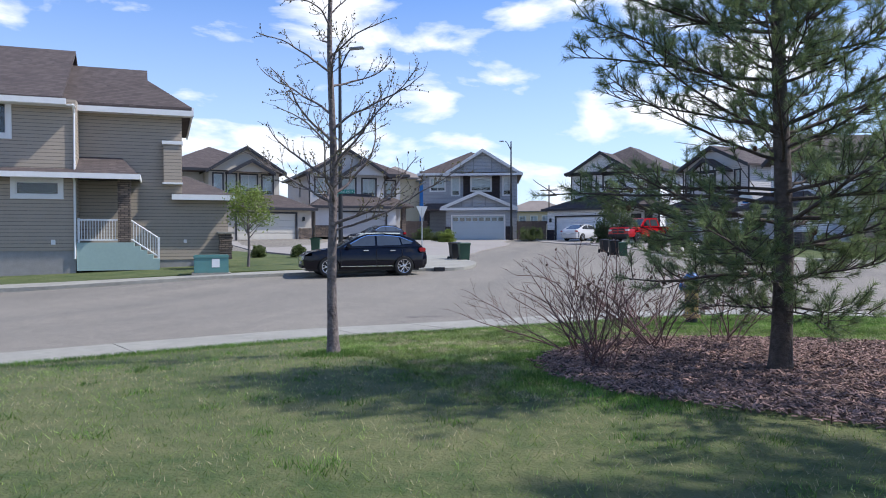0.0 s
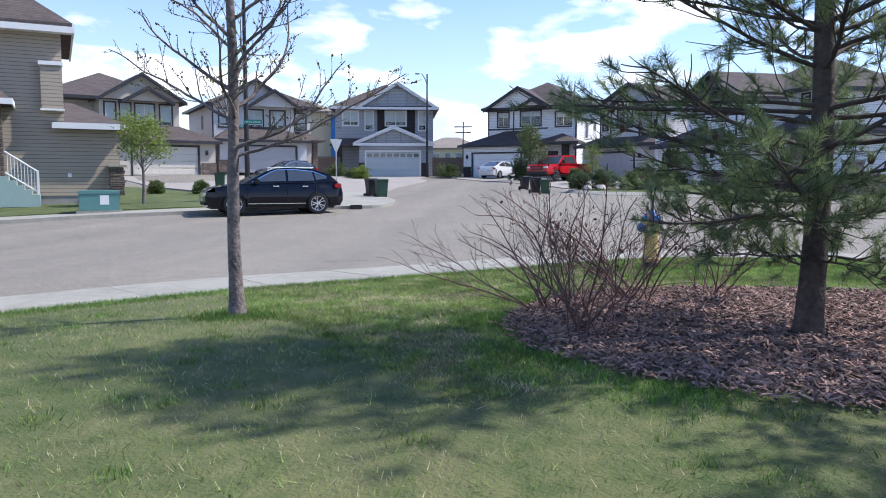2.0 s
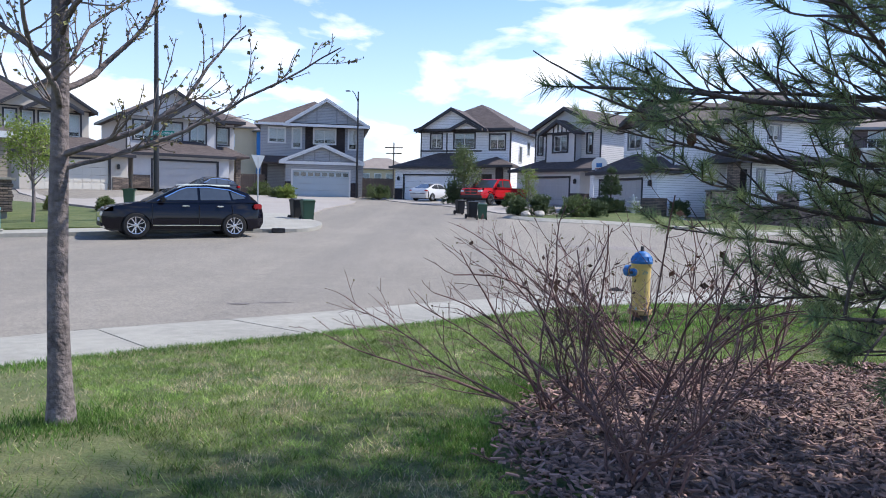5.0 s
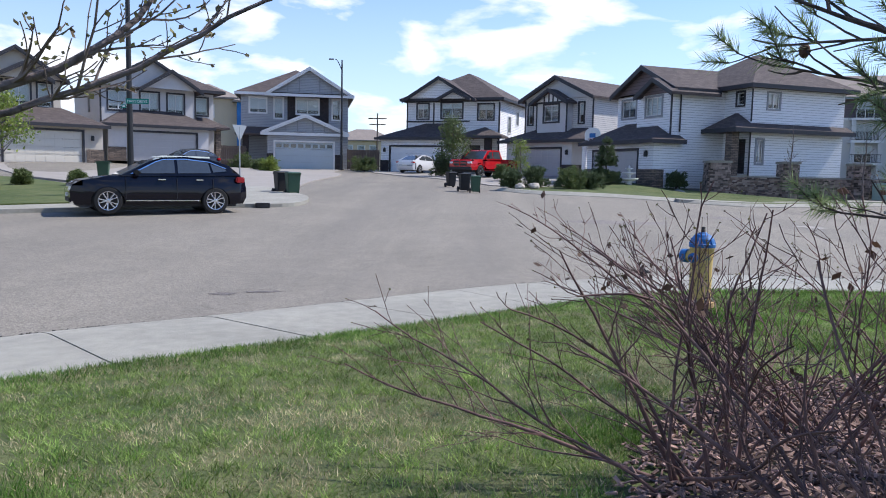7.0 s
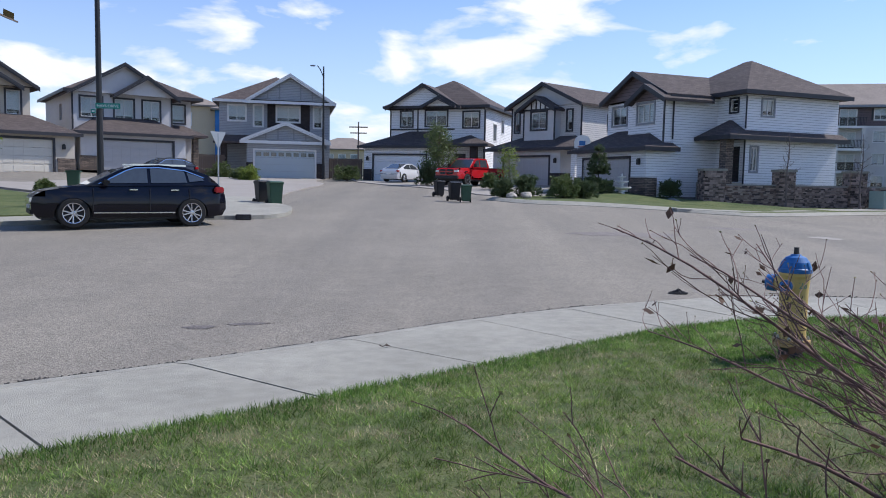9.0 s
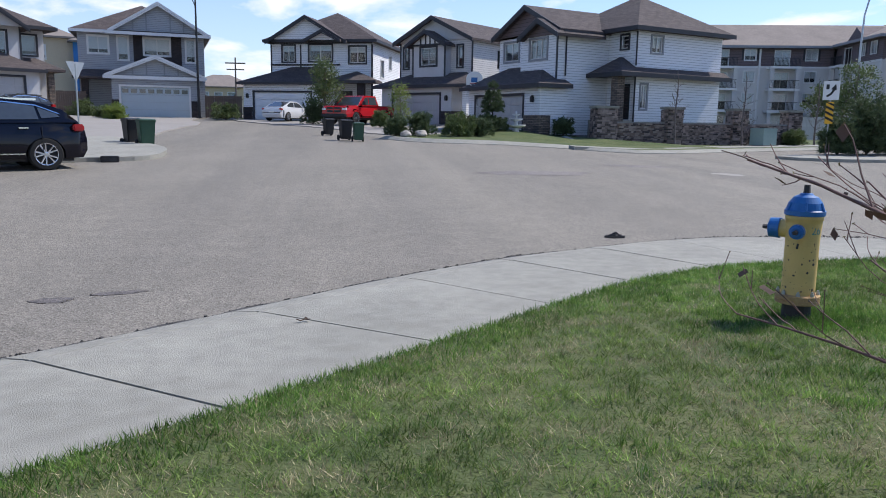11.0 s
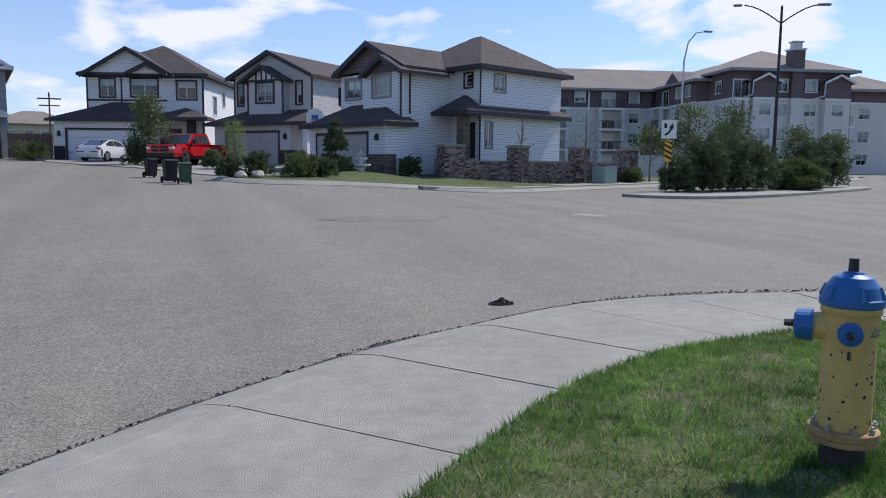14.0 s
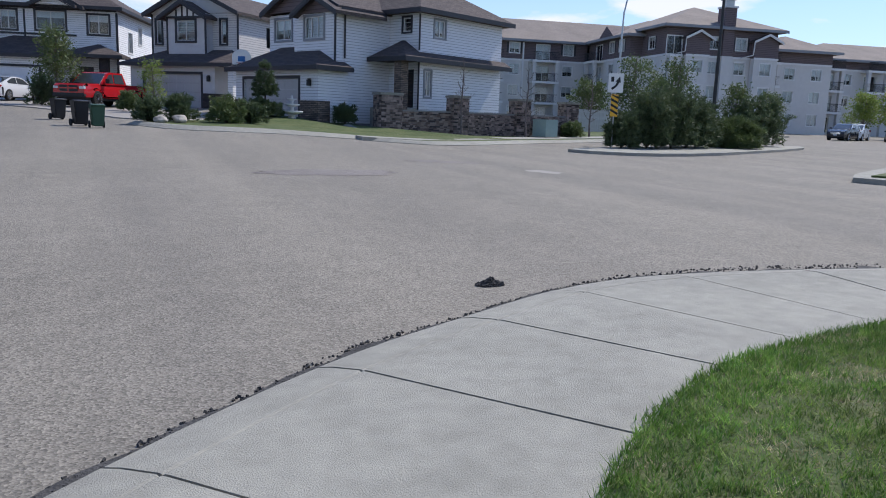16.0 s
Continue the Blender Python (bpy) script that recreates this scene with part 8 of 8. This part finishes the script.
shrub(1.42, 4.10, 0.28, 12, 1.2, 0.9, 31, "twig", "leafless red-stemmed shrub arching over bark mulch", (-0.05, 0.0), [((-0.6, 0.3, 0.7), 1.3, -0.02)])
shrub(1.14, 5.15, 0.27, 13, 1.25, 0.9, 32, "twig", "leafless red-stemmed shrub with one long low branch", (-0.08, 0.0), [((-0.95, 0.22, 0.16), 1.6, 0.005), ((-0.55, -0.1, 0.95), 1.15, -0.02)])
shrub(1.85, 5.75, 0.26, 11, 1.25, 0.9, 33, "twig", "leafless shrub with a few dead leaves hanging on", (-0.05, 0.1),
      [((-1.55, 1.25, 1.1), 2.2, -0.03), ((-1.3, 1.6, 0.9), 2.1, -0.03), ((-1.2, 1.2, 1.4), 1.95, -0.02), ((-0.9, 1.8, 1.0), 2.1, -0.02), ((-0.5, 1.9, 1.2), 2.0, -0.02), ((-0.75, 2.0, 0.75), 2.2, -0.012)], 0.62)
shrub(2.65, 6.4, 0.26, 12, 1.2, 0.8, 34, "twig", "leafless red-stemmed shrub beside the pine", (0.0, 0.0), [], 0.15)


def crown_points(rng, c, rad, n, clumps=26, sharp=0.30):
    """Points gathered in clumps through an uneven ellipsoid."""
    cs = rng.normal(size=(clumps, 3))
    cs /= np.linalg.norm(cs, axis=1)[:, None]
    cs *= rng.uniform(0.25, 0.95, size=(clumps, 1)) ** 0.6
    k = rng.integers(0, clumps, n)
    p = cs[k] + rng.normal(size=(n, 3)) * sharp * rng.uniform(0.5, 1.0, size=(clumps, 1))[k]
    return p * np.array(rad) + np.array(c)


def leafy_tree(x, y, z, H, r, rad, n, leaf, material, seed, label, clear=1.1, grp=""):
    rng, ng = random.Random(seed), np.random.default_rng(seed)
    t = thing("tree", pose(x, y, z), label, "tree", grp)
    trunk = [(Vector((0.03 * math.sin(q * 2), 0.02 * math.sin(q * 1.3), q)), r * (1 - q / H) ** 0.7 + 0.006) for q in np.linspace(-0.1, H * 0.9, 14)]
    vs, fs = tubes([trunk], 9)
    raw("trunk", vs, fs, M["bark"], t, True)
    tw, pts = [], []
    for i in range(26):
        q = clear + (H * 0.8 - clear) * (i / 26)
        p, rr, _ = along(trunk, (q + 0.1) / (H * 0.9 + 0.1))
        az = i * 2.4
        L = rad[0] * rng.uniform(0.7, 1.1) * (1 - 0.5 * i / 26)
        b = limb(rng, p, (math.cos(az), math.sin(az), 0.7), L, rr * 0.45, 0.004, 6, 0.15, 0.04)
        tw.append(b)
        for j in range(6):
            a, r2, d = along(b, rng.uniform(0.3, 1))
            s = limb(rng, a, aside(rng, d, 0.8), L * 0.4, 0.006, 0.003, 4, 0.2, 0.05)
            tw.append(s)
            pts += [s[k][0] for k in (2, 3, 4)]
    vs, fs = tubes(tw, 5)
    raw("limbs", vs, fs, M["bark"], t)["kind"] = "stuff"
    base = np.array([tuple(p) for p in pts])
    c = base[ng.integers(0, len(base), n)] + ng.normal(size=(n, 3)) * 0.13 * (H / 3.4)
    v, f = cards(ng, c, leaf, 0.6)
    raw("crown", v, f, M[material], t)["kind"] = "stuff"


leafy_tree(-15.3, 25.5, 0.5, 3.75, 0.06, (1.35, 1.35, 1.2), 3200, 0.05, "leaf", 41, "small tree in fresh yellow-green leaf on the lawn", 1.2)
leafy_tree(-2.0, 56.5, 1.35, 4.6, 0.08, (1.5, 1.5, 1.5), 3600, 0.075, "leaf_mid", 42, "bushy green tree between two driveways", 0.5)
leafy_tree(2.5, 49.5, 1.15, 2.9, 0.05, (0.9, 0.9, 1.0), 1300, 0.05, "leaf", 43, "thin young tree in spring leaf by the driveway", 0.4)
for i, (x, y, h, rr) in enumerate(((22.2, 37.0, 4.4, 1.3), (26.0, 38.4, 4.6, 1.4), (31.8, 40.2, 3.6, 1.3), (36.5, 42.2, 3.4, 1.2))):
    leafy_tree(x, y, 0.5, h, 0.06, (rr, rr, 1.3), 2600, 0.06, "leaf_mid", 50 + i, "light green young tree among the median shrubs", 0.7, "median trees")
for i, (x, y, h) in enumerate(((45, 62, 5.5), (39, 64, 4.5), (76, 62, 6.0), (84, 63, 6.0), (71, 61.5, 5.0))):
    leafy_tree(x, y, 0.7, h, 0.1, (2.0, 2.0, 1.8), 2600, 0.11, "leaf" if x > 60 else "leaf_mid", 60 + i, "spring-green tree before the apartment building", 1.0, "trees by the apartments")


def juniper(x, y, z, w, h, n, material, seed, label, name="juniper", grp="evergreen shrubs", spike=0.22):
    """A dense evergreen shrub: short stems and upward sprays with an uneven outline."""
    rng, ng = random.Random(seed), np.random.default_rng(seed)
    t = thing(name, pose(x, y, z), label, "shrub", grp)
    stems, tips, dirs = [], [], []
    for i in range(34):
        az, out = rng.uniform(0, 6.28), rng.random() ** 0.6
        d = Vector((math.cos(az) * out * w, math.sin(az) * out * w, h * (1 - 0.45 * out * out)))
        b = limb(rng, (0, 0, -0.02), d, d.length * rng.uniform(0.75, 1.08), 0.02, 0.006, 7, 0.10, 0.03)
        stems.append(b)
        for j in range(n):
            a, _, e = along(b, rng.uniform(0.12, 1.0))
            s = aside(rng, e, rng.uniform(0.2, 1.0))
            s.z += 0.45
            tips.append(tuple(a + s * 0.05 + Vector((rng.uniform(-1, 1), rng.uniform(-1, 1), rng.uniform(-0.6, 0.6))) * 0.12 * w))
            dirs.append(tuple(s.normalized()))
    for j in range(n * 9):
        az, out = rng.uniform(0, 6.28), rng.random() ** 0.5
        a = Vector((math.cos(az) * out * w * 0.82, math.sin(az) * out * w * 0.82, rng.uniform(0.02, 0.42) * h))
        tips.append(tuple(a))
        dirs.append(tuple(Vector((math.cos(az), math.sin(az), rng.uniform(0.1, 0.9))).normalized()))
    vs, fs = tubes(stems, 5)
    raw("stems", vs, fs, M["pine_bark"], t)["kind"] = "stuff"
    v, f = needles(ng, tips, dirs, 12, spike, 0.034)
    raw("foliage", v, f, M[material], t)["kind"] = "stuff"


for i, (x, y, w, h) in enumerate(((20.1, 34.9, 0.8, 1.5), (21.6, 35.1, 1.2, 2.5), (23.4, 35.6, 1.3, 2.8), (24.8, 36.2, 1.3, 2.4), (26.2, 36.9, 1.2, 2.1), (31.6, 39.2, 1.3, 2.3), (33.4, 39.9, 1.5, 2.9))):
    juniper(x, y, road_z(x, y) + 0.15, w, h, 34, "leaf_dark", 70 + i, "dense dark green juniper on the median", grp="median junipers")
juniper(28.4, 36.7, road_z(28.4, 36.7) + 0.12, 1.3, 1.25, 60, "leaf_mid", 80, "low rounded light green shrub on the median", "round_shrub", "median junipers", 0.3)
for i, (x, y, w, h, mname) in enumerate(((1.6, 39.3, 0.55, 0.8, "leaf_dark"), (2.9, 40.2, 0.7, 1.0, "leaf_dark"), (4.6, 40.0, 0.9, 0.9, "leaf_mid"), (5.6, 40.6, 0.8, 0.8, "leaf_dark"), (6.6, 44.0, 0.6, 0.8, "leaf_dark"),
                                         (11.0, 44.9, 0.6, 0.9, "leaf_dark"), (24.3, 44.8, 0.7, 0.8, "leaf_mid"), (-15.2, 56.0, 0.8, 1.1, "leaf"), (-16.3, 57.5, 0.8, 0.9, "leaf_mid"), (-18.6, 60.0, 1.2, 1.2, "leaf_mid"),
                                         (-9.5, 63.5, 1.3, 1.2, "leaf_mid"), (-19.2, 33.0, 0.35, 0.5, "leaf_mid"), (-16.8, 33.0, 0.35, 0.5, "leaf_mid"), (-2.8, 56.2, 0.9, 1.6, "leaf_dark"), (1.4, 50.8, 0.6, 0.8, "leaf_mid"))):
    z = road_z(x, y) + (0.14 if y < 36 or x > 0 else 0.05)
    juniper(x, y, z, w, h, 16, mname, 90 + i, "low " + ("dark evergreen" if "dark" in mname else "light green") + " garden shrub in a planted bed", "garden_shrub", "garden shrubs", 0.16)


def layered_spruce():
    t = thing("ornamental_spruce", pose(7.0, 44.4, 0.92), "small layered blue-green ornamental spruce on the lawn", "tree")
    rng, ng = random.Random(5), np.random.default_rng(5)
    vs, fs = tubes([[(Vector((0, 0, q)), 0.05 * (1 - q / 2.9) + 0.008) for q in np.linspace(-0.05, 2.75, 8)]], 8)
    raw("trunk", vs, fs, M["pine_bark"], t)
    tips, dirs, br = [], [], []
    for zc, w, n in ((0.45, 0.75, 130), (0.75, 0.72, 120), (1.35, 0.52, 90), (1.6, 0.5, 90), (1.9, 0.42, 60), (2.2, 0.3, 40), (2.5, 0.16, 24), (2.68, 0.06, 12)):
        for i in range(n):
            a, q = rng.uniform(0, 6.28), rng.random() ** 0.5
            p = Vector((math.cos(a) * w * q, math.sin(a) * w * q, zc + rng.uniform(-0.13, 0.13)))
            tips.append(tuple(p))
            dirs.append(tuple(Vector((math.cos(a), math.sin(a), 0.5)).normalized()))
            if i % 6 == 0:
                br.append([(Vector((0, 0, zc - 0.08)), 0.012), (p, 0.005)])
    vs, fs = tubes(br, 4)
    raw("branches", vs, fs, M["pine_bark"], t)["kind"] = "stuff"
    v, f = needles(ng, tips, dirs, 30, 0.15, 0.022)
    raw("foliage", v, f, M["leaf_dark"], t)["kind"] = "stuff"


layered_spruce()

# ---- mulch bed and grass ----
BED = [(0.75, 4.35), (1.05, 3.55), (1.7, 2.9), (2.5, 2.55), (3.4, 2.2), (4.6, 1.9), (6.5, 1.9), (7.5, 3.0), (7.5, 5.6), (5.6, 6.6), (4.0, 7.0), (2.6, 7.0), (1.7, 6.7), (1.15, 6.0), (0.85, 5.2)]


def inside(poly, x, y):
    c = False
    for (xa, ya), (xb, yb) in zip(poly, poly[1:] + poly[:1]):
        if (ya > y) != (yb > y) and x < (xb - xa) * (y - ya) / (yb - ya) + xa:
            c = not c
    return c


def mulch():
    rng = random.Random(9)
    pts = soften(BED + [BED[0]], 2)[:-1]
    cx, cy = 3.6, 4.5
    vs, fs, n, rings = [], [], len(pts), 8
    for k in range(rings + 1):
        for p in pts:
            q = Vector((cx, cy)).lerp(Vector(p), k / rings)
            vs.append((q.x, q.y, lawn_z(q.x, q.y) + 0.035 * (1 - (k / rings) ** 4) - 0.012 + 0.012 * noise.noise((q.x * 4, q.y * 4, 1))))
    for k in range(rings):
        for i in range(n):
            j = (i + 1) % n
            fs.append((k * n + i, (k + 1) * n + i, (k + 1) * n + j, k * n + j))
    tagged(raw("mulch_bed", vs, fs, M["mulch"], smooth=True), "bed of reddish-brown shredded bark mulch under the pine", "mulch", kind="structure")
    ng = np.random.default_rng(9)
    k = 26000
    xs, ys = ng.uniform(0.6, 6.2, k), ng.uniform(1.8, 7.1, k)
    out_v, out_f = [], []
    for x, y in zip(xs, ys):
        if not inside(BED, x + rng.gauss(0, 0.05), y + rng.gauss(0, 0.05)):
            continue
        l, w, h = rng.uniform(0.012, 0.045), rng.uniform(0.004, 0.012), rng.uniform(0.002, 0.006)
        m = Matrix.LocRotScale((x, y, lawn_z(x, y) + 0.028 + rng.uniform(0, 0.015)), Euler((rng.gauss(0, 0.35), rng.gauss(0, 0.35), rng.uniform(0, 6.28))), (l, w, h))
        b = len(out_v)
        out_v += [m @ Vector(c) for c in ((-1, -1, -1), (1, -0.6, -1), (0.8, 1, -1), (-1, 0.7, -1), (-0.9, -0.8, 1), (1, -0.5, 1), (0.7, 0.8, 1), (-0.8, 0.6, 1))]
        out_f += [tuple(b + i for i in q) for q in ((4, 5, 6, 7), (0, 1, 5, 4), (1, 2, 6, 5), (2, 3, 7, 6), (3, 0, 4, 7))]
    tagged(raw("bark_chips", out_v, out_f, M["chip"]), "loose shredded bark chips covering the bed", "mulch", kind="stuff")


mulch()


def grass():
    """Blades in three sorts: mown green, dry straw, and lush tufts along edges and round stems."""
    ng = np.random.default_rng(12)
    es = np.array([tuple(p) for p in ES])

    def lawn_points(k, dmax, lo, hi, power):
        i = ng.uniform(lo, hi, k)
        a = es[i.astype(int)]
        b = es[np.minimum(399, i.astype(int) + 1)]
        e = a + (b - a) * (i - i.astype(int))[:, None]
        d = dmax * ng.uniform(0, 1, k) ** power
        return e + np.array([0.62, -0.78]) * d[:, None], d

    def field(p, s, o):
        return np.array([noise.noise((x * s + o, y * s, o)) for x, y in p])

    def put(name, p, height, lean, width, material, label, tall=1.0):
        k = len(p)
        ex, ey = np.array(EDGE).T
        dd = np.clip(((np.interp(p[:, 0], ex, ey) - p[:, 1]) * 0.72 + 0.5) / 5.0, 0, 1)
        z = 0.096 + 0.20 * dd * dd * (3 - 2 * dd)
        o = np.column_stack([p, z])
        az = ng.uniform(0, 2 * np.pi, k)
        h = height * ng.uniform(0.55, 1.25, k) * tall
        t = ng.normal(size=(k, 2)) * lean
        tip = o + np.column_stack([t * h[:, None], h])
        side = np.column_stack([np.cos(az), np.sin(az), np.zeros(k)]) * (width * ng.uniform(0.7, 1.3, k))[:, None] / 2
        v = np.stack([o - side, o + side, tip], 1).reshape(-1, 3)
        f = np.arange(3 * k).reshape(-1, 3)
        tagged(raw(name, v, f, M[material]), label, "grass", kind="stuff")

    def in_bed(p):
        c = np.zeros(len(p), bool)
        for (xa, ya), (xb, yb) in zip(BED, BED[1:] + BED[:1]):
            hit = (ya > p[:, 1]) != (yb > p[:, 1])
            c ^= hit & (p[:, 0] < (xb - xa) * (p[:, 1] - ya) / (yb - ya + 1e-12) + xa)
        return c

    p, d = lawn_points(260000, 10.5, 80, 345, 1.05)
    p2, d2 = lawn_points(560000, 6.0, 135, 300, 1.0)
    p = np.vstack([p, p2])
    p = p[~in_bed(p)]
    n3 = field(p, 8.0, 3.0)
    keep = ng.uniform(0, 1, len(p)) < np.clip(0.95 + 1.3 * n3, 0.55, 1)
    p, n3 = p[keep], n3[keep]
    n1, n2 = field(p, 0.9, 5.0), field(p, 3.2, 9.0)
    dry = 0.24 + 0.9 * n1 + 1.7 * n2 - 0.42 * np.clip((p[:, 0] - 0.8) / 2.0, 0, 1) * np.clip((p[:, 1] - 5.5) / 3, 0, 1)
    dry += 1.2 * np.exp(-((p[:, 0] - 2.22) ** 2 + (p[:, 1] - 9.62) ** 2) / 0.012)
    r = ng.uniform(0, 1, len(p))
    is_dry = r < np.clip(dry, 0.08, 0.85)
    put("grass", p[~is_dry], 0.037, 0.75, 0.0058, "blade", "short mown green grass blades on the lawn", np.clip(1 + 1.2 * n3[~is_dry], 0.5, 1.6))
    put("dry_grass", p[is_dry], 0.032, 0.8, 0.005, "straw", "dry straw-coloured grass blades in patches")
    # lush: along the pavement, round trunk, hydrant and bed, and in scattered tufts
    a, _ = lawn_points(42000, 0.38, 60, 345, 1.6)
    spots = [(-1.72, 4.84, 0.45, 2600), (2.42, 9.66, 0.40, 3600), (2.75, 9.55, 0.5, 2600), (0.75, 4.6, 0.45, 2200), (1.1, 3.35, 0.5, 2400), (1.9, 2.75, 0.5, 2000), (0.95, 5.8, 0.4, 1500)]
    sets = [a]
    for x, y, r_, k in spots:
        sets.append(np.array([x, y]) + ng.normal(size=(k, 2)) * r_ * 0.5)
    tufts, _ = lawn_points(520, 10.0, 70, 340, 1.0)
    tufts = np.vstack([tufts, np.column_stack([ng.uniform(1.5, 6.5, 420), ng.uniform(8.0, 12.0, 420)])])
    sets.append((tufts[:, None, :] + ng.normal(size=(len(tufts), 55, 2)) * 0.06).reshape(-1, 2))
    q = np.vstack(sets)
    edge = np.interp(q[:, 0], *np.array(EDGE).T)
    q = q[(~in_bed(q)) & (q[:, 1] < edge + 0.03)]
    q = q[((q[:, 0] - 2.42) ** 2 + (q[:, 1] - 9.72) ** 2) > 0.011]
    q = q[((q[:, 0] - 2.22) ** 2 + (q[:, 1] - 9.62) ** 2) > 0.012]
    put("lush_grass", q, 0.052, 0.45, 0.006, "lush", "taller lush green grass along edges and in tufts")


grass()
